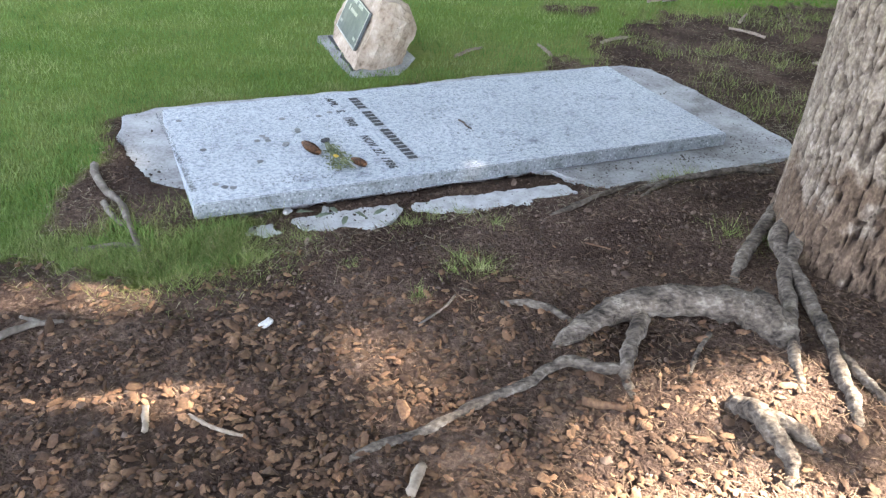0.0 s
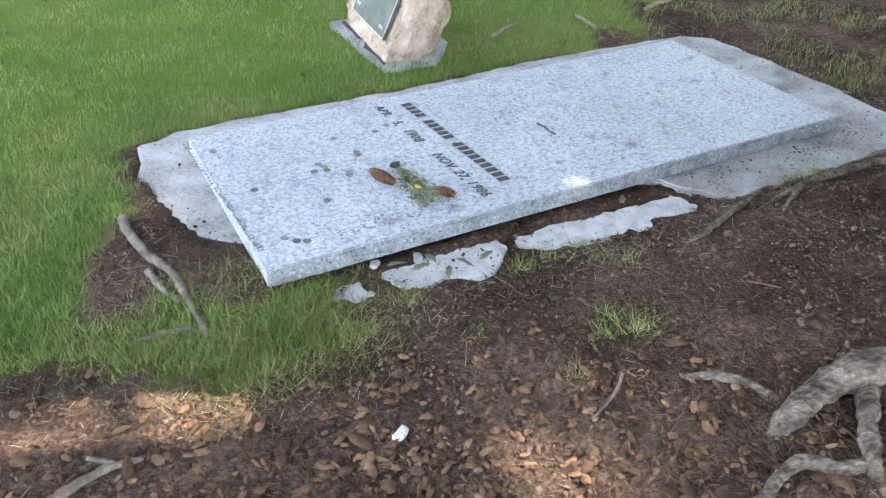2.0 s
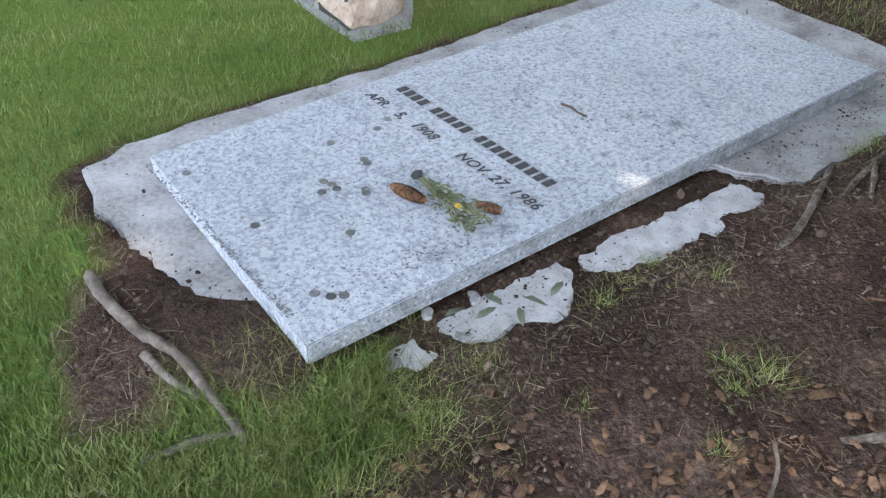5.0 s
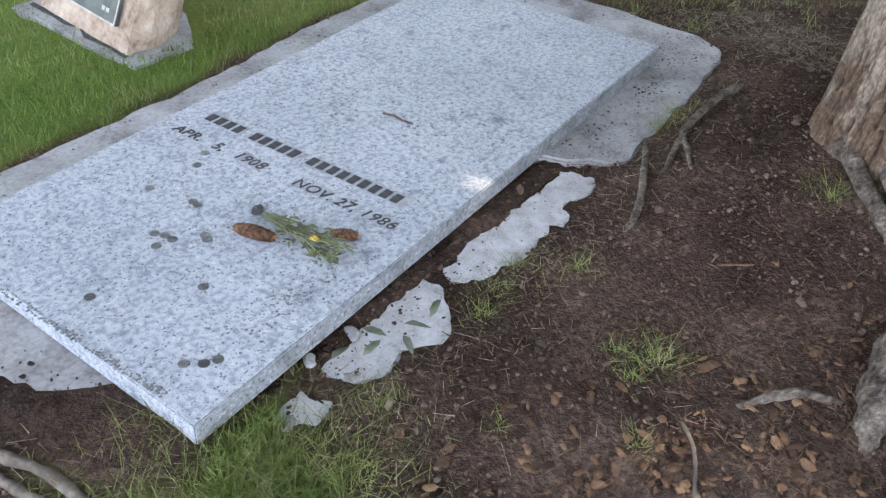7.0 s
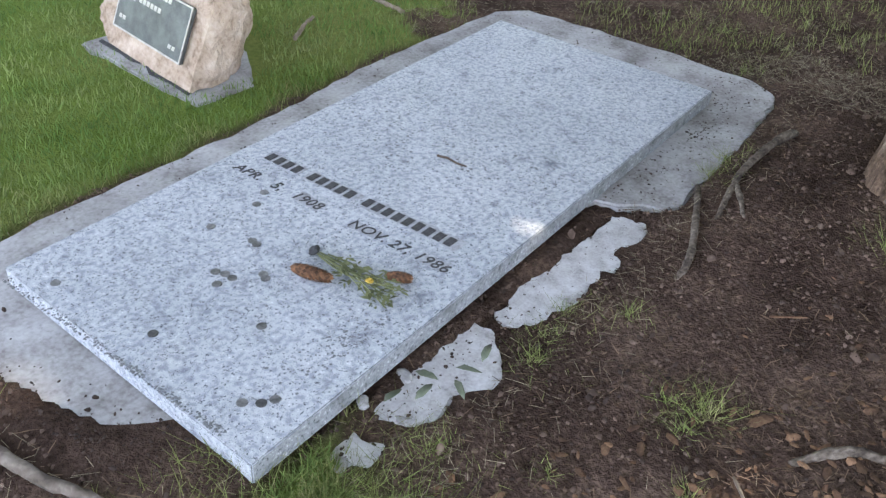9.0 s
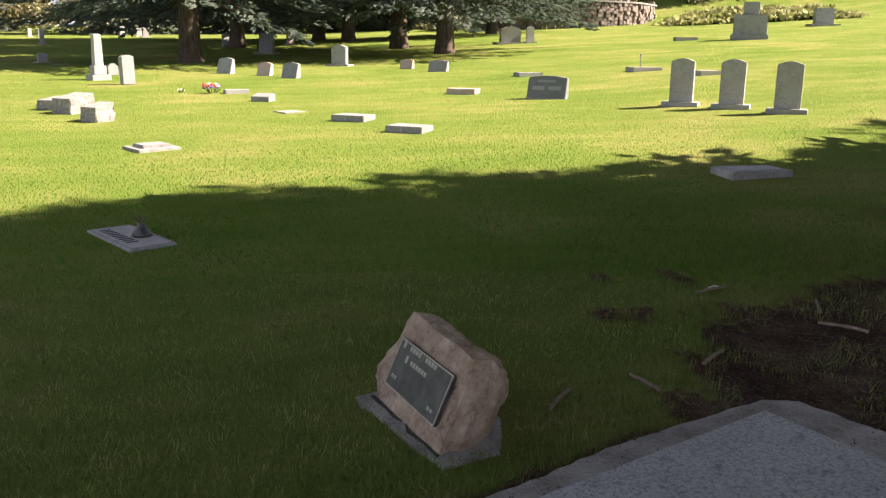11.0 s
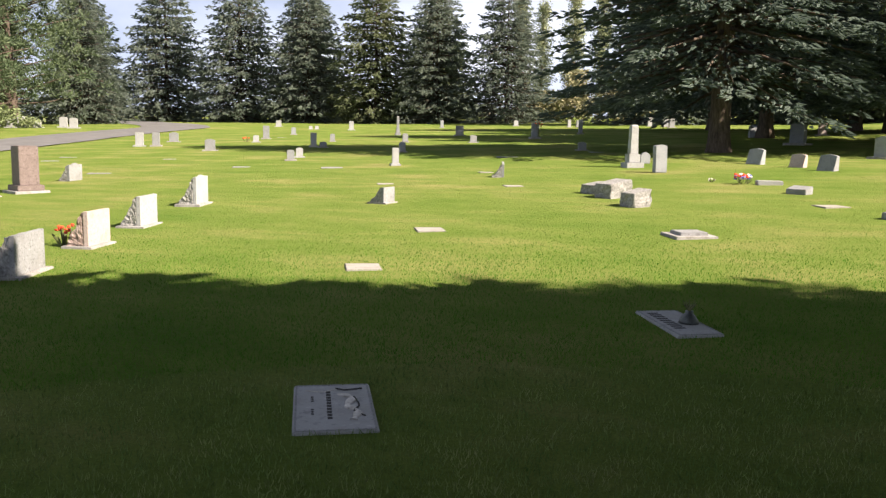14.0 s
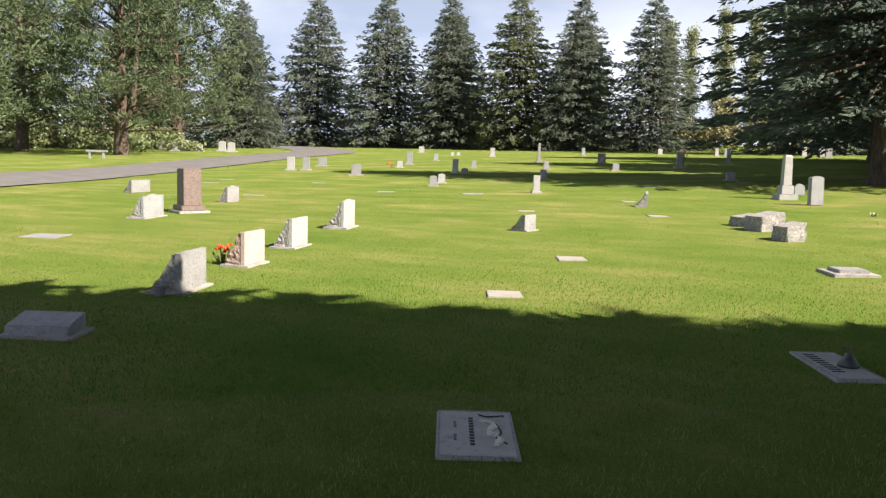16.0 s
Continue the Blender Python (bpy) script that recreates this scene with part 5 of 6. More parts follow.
        part("bough", mesh_of("bough", *scatter(tv, tf, poses(p, d * l, y * l * 1.25, np.cross(d, y) * l * 1.25))), M_DROOP, tree, "drooping bough hung with pendulous needle twigs")
    part("crown", mesh_of("crown", *scatter(FAR_V, FAR_F, m)), mat, tree, "dense needle-covered boughs")
    return tagged(tree, label, "tree")


def needle_spray(n, seed):
    """A twig with side twigs and single needles all round, 1 long."""
    rnd = random.Random(seed)
    v, f = [], []
    axes = [((0, 0, 0), (1, 0, 0))]
    for k in range(5):
        x = 0.05 + 0.14 * k
        s = 1 if k % 2 else -1
        axes.append(((x, 0, 0), (x + 0.34, s * (0.20 - 0.02 * k), rnd.uniform(-0.12, 0.12))))
    for a, b in axes:
        a, b = np.array(a, float), np.array(b, float)
        d = b - a
        length = np.linalg.norm(d)
        d /= length
        y = np.array([-d[1], d[0], 0])
        z = np.cross(d, y)
        i = len(v)
        v += [a + y * 0.006, a - y * 0.006, b]
        f.append((i, i + 1, i + 2))
        for k in range(int(n * length)):
            q = a + d * length * rnd.random()
            t = rnd.uniform(0, 6.28)
            o = y * math.cos(t) + z * math.sin(t)
            tip = q + (d * 0.8 + o) * 0.060
            w = np.cross(d, o) * 0.010
            i = len(v)
            v += [q + w, q - w, tip]
            f.append((i, i + 1, i + 2))
    return v, f


def stand(tree, x, y, turn=0.0, size=1.0):
    tree.matrix_world = pose(x, y, gz(x, y), 0, 0, turn) @ Matrix.Diagonal((size, size, size, 1))
    return tree


def copy_tree(tree, x, y, turn, size):
    keep = tree.scale.copy()
    tree.scale = (size, size, size)
    c = copy_thing(tree, pose(x, y, gz(x, y), 0, 0, turn))
    tree.scale = keep
    return c


# the row across the back of the lawn
LABEL_ROW = "tall blue-green spruce in the row behind the lawn"
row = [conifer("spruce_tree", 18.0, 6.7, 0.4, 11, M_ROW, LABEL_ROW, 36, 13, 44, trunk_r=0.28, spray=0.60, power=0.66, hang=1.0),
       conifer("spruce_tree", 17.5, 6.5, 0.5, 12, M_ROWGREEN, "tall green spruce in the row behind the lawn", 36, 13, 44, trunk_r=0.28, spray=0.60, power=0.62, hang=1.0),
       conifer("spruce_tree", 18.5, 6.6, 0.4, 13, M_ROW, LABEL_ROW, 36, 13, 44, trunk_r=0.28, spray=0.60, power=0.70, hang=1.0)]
stand(row[0], -61.4, 90.0, 0, 1.0)
stand(row[1], -43.6, 90.0, 0, 0.96)
stand(row[2], -52.3, 90.0, 0, 0.94)
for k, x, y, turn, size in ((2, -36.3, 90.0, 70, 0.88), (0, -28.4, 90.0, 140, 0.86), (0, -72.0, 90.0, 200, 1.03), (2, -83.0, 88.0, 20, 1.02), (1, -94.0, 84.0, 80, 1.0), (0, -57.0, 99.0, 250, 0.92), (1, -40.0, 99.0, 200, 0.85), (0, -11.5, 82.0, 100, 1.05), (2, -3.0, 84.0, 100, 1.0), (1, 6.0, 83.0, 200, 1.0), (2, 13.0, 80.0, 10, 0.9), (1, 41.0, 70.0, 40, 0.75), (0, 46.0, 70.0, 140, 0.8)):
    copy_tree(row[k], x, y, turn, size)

# the group of large spruces with bare lower trunks
group = conifer("spruce_tree", 19.0, 6.5, 2.6, 21, M_SPRUCE, "large dark blue spruce with a bare lower trunk", 34, 12, 54, droop=0.30, trunk_r=0.36, spray=0.56, power=0.75, hang=0.5)
fine = conifer("spruce_tree", 19.0, 6.5, 2.6, 21, M_SPRUCE, "large dark blue spruce with a bare lower trunk", 36, 13, 105, droop=0.30, trunk_r=0.36, spray=0.36, power=0.75, hang=0.35)
stand(fine, -3.27, 33.2)
copy_tree(fine, 6.19, 35.6, 150, 0.95)
copy_tree(fine, 5.37, 42.0, 80, 1.0)
stand(group, 2.85, 59.2, 20, 1.05)
for x, y, turn, size in ((4.27, 54.3, 200, 1.05), (-2.0, 47.5, 310, 1.0), (-5.5, 62.0, 250, 1.0), (13.5, 56.0, 120, 0.9)):
    copy_tree(group, x, y, turn, size)

# trees beyond the lane
def broad_fir(height, radius, clear, seed):
    """A broad old fir: a forked trunk, rising limbs and clumps of upturned sprays."""
    rnd = random.Random(seed)
    r = np.random.RandomState(seed)
    t = empty("fir_tree", Matrix())
    tb = bmesh.new()
    tube(tb, [(0, 0, -0.3), (0, 0, 0.2), (0.05, 0, clear), (0.15, 0, height * 0.5), (0.1, 0, height * 0.95)], [0.75, 0.58, 0.48, 0.28, 0.04], 12, 0.06, seed)
    tube(tb, [(0, 0, clear * 0.8), (0.8, 0.5, clear + 1.6), (1.4, 0.8, height * 0.7)], [0.36, 0.26, 0.05], 9, 0.06, seed)
    at, ax, ay, az = [], [], [], []
    for k in range(430):
        f = rnd.random() ** 0.9
        a = rnd.uniform(0, 6.283)
        reach = radius * (1 - f ** 2.2) ** 0.6 * rnd.uniform(0.45, 1.05) * (0.8 + 0.25 * math.sin(3 * a + seed))
        z = clear + (height - clear) * f
        c = np.array([reach * math.cos(a), reach * math.sin(a), z])
        if k % 6 == 0:
            tube(tb, [(0.05, 0, max(clear * 0.8, z - 0.35 * reach)), tuple(c * (0.6, 0.6, 1) - (0, 0, 0.1 * reach)), tuple(c)], [0.10, 0.05, 0.015], 5)
        size = 1.05 * rnd.uniform(0.7, 1.3)
        n = 62
        d = r.normal(size=(n, 3)) + (0.5 * math.cos(a), 0.5 * math.sin(a), 0.55)
        d /= np.linalg.norm(d, axis=1)[:, None]
        p = c + d * r.uniform(0.1, 0.75, (n, 1)) * size * (1, 1, 0.6)
        e = np.cross(d, r.normal(size=(n, 3)))
        e /= np.linalg.norm(e, axis=1)[:, None]
        s = r.uniform(0.24, 0.46, (n, 1))
        at.append(p)
        ax.append(d * s)
        ay.append(e * s * 0.85)
        az.append(np.cross(d, e) * s)
    part("trunk", tb, M_BARK, t, smooth=True)
    part("crown", mesh_of("crown", *scatter(FAR_V, FAR_F, poses(*map(np.concatenate, (at, ax, ay, az))))), M_FIR, t, "light green clumps of upturned needles")
    return tagged(t, "broad light green fir with a forked bare trunk", "tree")


fir = broad_fir(17.0, 7.5, 2.3, 31)
stand(fir, -57.7, 47.7)
copy_tree(fir, -70.0, 47.5, 120, 1.0)
copy_tree(fir, -67.0, 62.0, 220, 1.1)
copy_tree(fir, -58.0, 34.0, 300, 0.9)
for k, x, y, turn, size in ((1, -84.0, 57.0, 30, 1.0), (0, -92.0, 47.0, 160, 1.0), (2, -77.0, 66.0, 260, 1.0), (0, -70.0, 74.0, 10, 0.8)):
    copy_tree(row[k], x, y, turn, size)

# the pair that shades the slab, then unseen spruces added to shape the shade
tree_near = conifer("spruce_tree", 18.0, 5.0, 4.6, 41, M_SPRUCE2, "large spruce with grey-brown furrowed bark and exposed roots", 28, 13, 40, droop=0.30, trunk_r=0.02, spray=0.8, power=1.15, poor=(-12, 0.48))
stand(tree_near, 1.375, 2.42)
tree_far = conifer("spruce_tree", 10.6, 4.0, 3.55, 42, M_SPRUCE2, "large spruce with furrowed bark and drooping lower boughs", 28, 15, 46, droop=0.40, trunk_r=0.02, spray=0.66, needles=40, power=1.15, poor=(-80, 0.55))
stand(tree_far, 3.10, 5.32)
# unseen copies added to cast the shade on lawn and slab
copy_tree(group, 11.8, 6.3, 29, 0.80)
copy_tree(group, 9.65, 5.3, 125.8, 0.79)
# unseen thin crown added to break the sun into dapples on the soil
dapple_tree = conifer("spruce_tree", 19.0, 6.5, 2.6, 22, M_SPRUCE2, "unseen thin-crowned spruce added to dapple the sunlight", 30, 12, 90, droop=0.30, trunk_r=0.30, spray=0.34, power=0.75, skip=0.5)
stand(dapple_tree, 12.5, 0.5, 230, 1.0)
# unseen copies added to keep the sun off the slab
copy_tree(group, 14.75, 4.6, 11.4, 1.0)
copy_tree(group, 19.5, 4.9, 60, 1.2)


def bark_trunk(parent, r0, r1, height, seed, flare, fine=1.0):
    """A trunk with furrowed bark: ridged plates as relief, and a flared foot."""
    rnd = random.Random(seed)
    sides = int(1150 * r0 * fine)
    a = np.linspace(0, 2 * math.pi, sides, endpoint=False)
    z = np.concatenate([np.linspace(-0.15, 1.9, int(240 * fine)), np.linspace(1.95, height, 30)])
    A, Z = np.meshgrid(a, z)
    f = np.clip(Z / height, 0, 1)
    R = r0 + (r1 - r0) * f
    lobes = 0.5 + 0.5 * np.cos(A * 5 + seed) * 0.6 + 0.3 * np.cos(A * 3 + 1.3 * seed)
    R = R * (1 + flare * (0.55 + 0.6 * lobes) * np.exp(-np.maximum(Z + 0.05, 0) / 0.22))
    # long plates between furrows that wander, fork and break
    wander = np.array([[noise.noise(Vector((3.0 * math.cos(q), 3.0 * math.sin(q), 1.6 * h + seed))) for q in a] for h in z])
    jag = np.array([[noise.noise(Vector((13.0 * math.cos(q), 13.0 * math.sin(q), 7.0 * h + seed))) for q in a] for h in z])
    burr = np.array([[noise.noise(Vector((30.0 * math.cos(q), 30.0 * math.sin(q), 22.0 * h + seed))) for q in a] for h in z])
    furrow = A * round(95 * r0) + wander * 4.5 + jag * 2.3 + burr * 0.9
    ridge = np.abs(np.sin(furrow))
    plate_no = np.floor(furrow / math.pi)
    cross = np.abs(np.sin(Z * 19 + 2.5 * wander + plate_no * 2.1 + jag * 2.5 + burr))
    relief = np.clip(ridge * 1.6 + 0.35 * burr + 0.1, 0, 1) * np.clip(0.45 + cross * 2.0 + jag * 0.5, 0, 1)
    R = R + 0.020 * (relief - 0.8) + 0.005 * jag + 0.003 * burr
    v = np.stack([R * np.cos(A), R * np.sin(A), Z], -1).reshape(-1, 3)
    i = np.arange(len(z) * sides).reshape(len(z), sides)
    n = np.roll(i, -1, 1)
    fc = np.stack([i[:-1].ravel(), n[:-1].ravel(), n[1:].ravel(), i[1:].ravel()], 1)
    me = mesh_of("bark", v, fc)
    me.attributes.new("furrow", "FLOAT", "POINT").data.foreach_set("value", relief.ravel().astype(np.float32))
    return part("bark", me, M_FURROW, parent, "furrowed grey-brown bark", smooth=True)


def furrow_material():
    m = material("furrowed_bark", [(0.080, 0.058, 0.043), (0.19, 0.148, 0.114), (0.385, 0.318, 0.255)], scale=38, fine=130, rough=0.95, bump=1.0, stretch_v=(1, 1, 0.6), dist=0.010, fine_mix=0.5, spread=(0.30, 0.70))
    n, l = m.node_tree.nodes, m.node_tree.links
    p = n["Principled BSDF"]
    old = p.inputs["Base Color"].links[0].from_socket
    # dark cracks between plates, deepened with shade put into the colour
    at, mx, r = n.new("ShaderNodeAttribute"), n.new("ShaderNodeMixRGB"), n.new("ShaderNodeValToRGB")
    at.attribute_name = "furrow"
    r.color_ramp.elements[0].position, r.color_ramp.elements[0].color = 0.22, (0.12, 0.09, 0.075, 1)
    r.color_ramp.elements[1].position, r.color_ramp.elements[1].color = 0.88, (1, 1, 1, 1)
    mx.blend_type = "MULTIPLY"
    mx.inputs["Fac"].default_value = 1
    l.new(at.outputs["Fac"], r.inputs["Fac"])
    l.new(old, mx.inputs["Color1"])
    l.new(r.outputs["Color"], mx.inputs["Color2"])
    # near the ground the pale outer scales have flaked off, in ragged patches, and brown under-bark shows
    tc, sep, flake, add, band, worn = (n.new("ShaderNode" + k) for k in ("TexCoord", "SeparateXYZ", "TexNoise", "Math", "ValToRGB", "MixRGB"))
    flake.inputs["Scale"].default_value, flake.inputs["Detail"].default_value = 9.0, 8
    add.operation = "MULTIPLY_ADD"
    add.inputs[1].default_value = 1.1
    l.new(tc.outputs["Object"], sep.inputs["Vector"])
    l.new(tc.outputs["Object"], flake.inputs["Vector"])
    l.new(flake.outputs["Fac"], add.inputs[0])
    l.new(sep.outputs["Z"], add.inputs[2])
    band.color_ramp.elements[0].position, band.color_ramp.elements[0].color = 0.70, (1, 1, 1, 1)
    band.color_ramp.elements[1].position, band.color_ramp.elements[1].color = 0.80, (0, 0, 0, 1)
    l.new(add.outputs["Value"], band.inputs["Fac"])
    worn.blend_type = "MULTIPLY"
    worn.inputs["Color2"].default_value = (0.52, 0.44, 0.38, 1)
    l.new(band.outputs["Color"], worn.inputs["Fac"])
    l.new(mx.outputs["Color"], worn.inputs["Color1"])
    l.new(worn.outputs["Color"], p.inputs["Base Color"])
    return m


M_FURROW = furrow_material()
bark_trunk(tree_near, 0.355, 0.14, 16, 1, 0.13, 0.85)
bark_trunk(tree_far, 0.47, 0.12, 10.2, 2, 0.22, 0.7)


# roots of the near tree: each a part of it
def root(points, r0, r1, seed, lift=0.0, thick=None):
    """A root lying half in the soil, along plan points; the third number raises it."""
    pts = smooth_line([(x, y, gz(x, y) + h + lift) for x, y, h in points], 6 * len(points))
    n = len(pts)
    bm = bmesh.new()
    swell = np.interp(np.linspace(0, 1, n), np.linspace(0, 1, len(thick)), thick) if thick else np.ones(n)
    tube(bm, pts, [swell[k] * (r0 + (r1 - r0) * (k / (n - 1)) ** 0.8) * (1 + 0.06 * math.sin(k * 0.9 + seed)) for k in range(n)], 14, 0.10, seed)
    ob = part("root", roughen(roughen(bm, 0.19 * min(r0, 0.045), 16), 0.15 * min(r0, 0.045), 45), M_ROOT, None, "exposed grey-brown root", smooth=True)
    ob.parent = tree_near
    ob.matrix_parent_inverse = tree_near.matrix_world.inverted()
    return ob


bpy.context.view_layer.update()
# a thick old root like a half-sunk log, with a prop under it and a long thin root running out
root([(0.84, 1.88, -0.03), (0.80, 1.95, 0.015), (0.74, 1.99, 0.035), (0.66, 2.01, 0.040), (0.55, 2.02, 0.040), (0.45, 2.01, 0.034), (0.36, 1.98, 0.020), (0.29, 1.94, 0.004), (0.22, 1.89, -0.022)], 0.058, 0.026, 4, thick=(0.62, 1.0, 1.05, 1.0, 1.0, 1.0, 0.95, 0.9, 0.8))
root([(0.47, 1.97, 0.02), (0.43, 1.89, 0.015), (0.40, 1.82, 0.012), (0.39, 1.77, 0.0), (0.40, 1.69, -0.012)], 0.024, 0.012, 5)
root([(0.39, 1.81, 0.0), (0.32, 1.80, 0.014), (0.26, 1.82, 0.020), (0.21, 1.80, 0.016), (0.15, 1.75, 0.010), (0.06, 1.71, 0.008), (-0.03, 1.65, 0.007), (-0.10, 1.61, 0.006), (-0.21, 1.56, 0.004), (-0.28, 1.51, -0.010)], 0.016, 0.010, 6)
root([(0.30, 2.01, -0.008), (0.25, 2.06, 0.008), (0.18, 2.09, 0.008), (0.11, 2.12, -0.008)], 0.014, 0.008, 7)
root([(1.06, 2.58, 0.02), (1.00, 2.50, 0.025), (0.93, 2.41, 0.022), (0.85, 2.30, 0.012), (0.78, 2.17, -0.02)], 0.030, 0.016, 1)
root([(1.06, 2.46, 0.06), (0.97, 2.36, 0.045), (0.95, 2.22, 0.035), (0.94, 2.05, 0.02), (0.93, 1.92, 0.015), (0.91, 1.77, 0.008), (0.90, 1.67, 0.004), (0.885, 1.58, -0.014)], 0.028, 0.014, 2)
root([(1.02, 2.34, 0.05), (0.92, 2.17, 0.028), (0.88, 2.03, 0.018), (0.84, 1.90, 0.010), (0.81, 1.80, 0.004), (0.795, 1.71, -0.012)], 0.025, 0.012, 3)
root([(0.93, 1.88, 0.004), (0.95, 1.78, 0.008), (0.98, 1.70, 0.002), (1.02, 1.60, -0.014)], 0.016, 0.010, 10)
root([(0.63, 1.68, -0.008), (0.65, 1.62, 0.022), (0.67, 1.56, 0.020), (0.685, 1.50, 0.012), (0.67, 1.44, -0.016)], 0.030, 0.014, 8)
root([(0.65, 1.63, 0.012), (0.71, 1.585, 0.016), (0.75, 1.55, 0.006), (0.78, 1.52, -0.018)], 0.024, 0.013, 9)
root([(0.64, 1.93, 0.004), (0.59, 1.86, 0.008), (0.55, 1.79, -0.006)], 0.008, 0.005, 14)
root([(1.26, 3.08, -0.02), (1.17, 3.04, 0.020), (1.07, 3.02, 0.020), (0.98, 2.99, 0.018), (0.87, 2.95, 0.014), (0.78, 2.90, 0.010), (0.68, 2.84, 0.004), (0.60, 2.79, -0.010)], 0.017, 0.007, 11)
root([(0.80, 3.05, -0.008), (0.72, 2.97, 0.010), (0.59, 2.85, 0.008), (0.47, 2.74, 0.008), (0.39, 2.68, 0.004), (0.34, 2.66, -0.008)], 0.009, 0.010, 12)
root([(0.79, 2.90, 0.006), (0.73, 2.83, 0.008), (0.66, 2.75, -0.006)], 0.009, 0.006, 13)


def loose_stick(name, points, r0, r1, seed, label, mat=M_STICK):
    pts = smooth_line([(x, y, gz(x, y) + h) for x, y, h in points], 5 * len(points))
    n = len(pts)
    bm = bmesh.new()
    tube(bm, pts, [r0 + (r1 - r0) * k / (n - 1) for k in range(n)], 9, 0.16, seed)
    roughen(bm, 0.35 * r0, 60)
    return tagged(part(name, bm, mat, smooth=True), label, "stick")


loose_stick("surface_root", [(-1.23, 2.98, 0.0), (-1.19, 2.86, 0.02), (-1.12, 2.74, 0.015), (-1.04, 2.63, 0.015), (-0.95, 2.46, 0.01), (-0.93, 2.42, -0.01)], 0.015, 0.008, 1, "pale dry root on bare soil beside the footing", M_DRYROOT)
loose_stick("surface_root", [(-1.11, 2.68, 0.0), (-1.06, 2.59, 0.01), (-1.01, 2.54, 0.0)], 0.010, 0.008, 2, "short pale dry root on bare soil", M_DRYROOT)
loose_stick("surface_root", [(-1.13, 2.43, 0.0), (-1.02, 2.45, 0.012), (-0.94, 2.45, 0.0)], 0.009, 0.008, 12, "short pale dry root at the turf's edge", M_DRYROOT)
loose_stick("branch", [(-1.18, 1.91, 0.01), (-1.08, 1.98, 0.015), (-1.01, 2.01, 0.012)], 0.011, 0.005, 3, "grey forked dry branch on the soil", M_DRYROOT)
loose_stick("branch", [(-1.06, 1.995, 0.012), (-1.12, 2.015, 0.02)], 0.007, 0.005, 4, "short grey dry branch on the soil", M_DRYROOT)
loose_stick("stick", [(-0.72, 1.68, 0.008), (-0.70, 1.60, 0.010)], 0.008, 0.007, 5, "short pale broken stick on bark chips")
loose_stick("stick", [(-0.62, 1.66, 0.008), (-0.55, 1.61, 0.014), (-0.49, 1.60, 0.008)], 0.005, 0.004, 6, "thin crooked stick on bark chips")
loose_stick("stick", [(-0.10, 1.50, 0.008), (-0.125, 1.42, 0.012)], 0.013, 0.011, 7, "thick pale broken stick on bark chips")
loose_stick("stick", [(0.41, 2.43, 0.006), (0.48, 2.38, 0.008)], 0.003, 0.002, 9, "thin reddish stick on the soil", M_CHIP)
loose_stick("stick", [(-0.10, 2.01, 0.006), (-0.03, 2.08, 0.014), (0.0, 2.14, 0.010)], 0.004, 0.003, 10, "thin dark stick on the soil", M_DRYROOT)
loose_stick("stick", [(0.27, 1.69, 0.01), (0.37, 1.67, 0.012)], 0.012, 0.008, 11, "short reddish broken stick", M_CHIP)
loose_stick("stick", [(0.40, 2.955, 0.012), (0.46, 2.915, 0.012)], 0.004, 0.003, 13, "pale short stick beside the footing")
for x, y, a in ((1.60, 6.0, 20), (2.0, 5.55, 60), (0.62, 4.75, 100), (1.05, 4.95, 40), (1.9, 5.2, 130), (2.2, 4.7, 20), (0.2, 4.66, 50)):
    c, s = math.cos(radians(a)) * 0.12, math.sin(radians(a)) * 0.12
    loose_stick("stick", [(x - c, y - s, 0.012), (x, y, 0.02), (x + c, y + s, 0.012)], 0.010, 0.007, int(a), "pale dry stick on the dark soil")


def small_piece(name, x, y, size, mat, label, seed, category):
    bm = bmesh.new()
    bmesh.ops.create_icosphere(bm, subdivisions=2, radius=1.0, matrix=Matrix.Diagonal((*size, 1)))
    roughen(bm, min(size) * 0.8, 1.2 / max(size))
    return tagged(part(name, bm, mat, pose_m=pose(x, y, gz(x, y) + size[2] * 0.6, 0, 0, seed * 50)), label, category)


small_piece("white_scrap", -0.50, 2.03, (0.021, 0.014, 0.009), M_SCRAP, "small crumpled white scrap on bark chips", 1, "litter")
small_piece("bark_chunk", -0.14, 1.68, (0.032, 0.014, 0.010), M_CHIP, "large reddish bark chunk on the soil", 2, "bark")
small_piece("fallen_leaf", 1.36, 3.45, (0.030, 0.016, 0.004), M_YELLOW, "dry yellow leaf on the concrete footing", 3, "leaf")
small_piece("white_scrap", 1.65, 6.05, (0.05, 0.02, 0.012), M_PALE, "small white scrap on dark soil", 4, "litter")
for k, (x, y) in enumerate(((-0.52, 2.66), (-0.46, 2.60), (-0.36, 2.60), (-0.62, 2.55), (-0.40, 2.70))):
    small_piece("pebble", x, y, (0.020 + 0.003 * (k % 3), 0.014, 0.008), M_PAD, "small pale stone chip beside the slab", 5 + k, "stone")


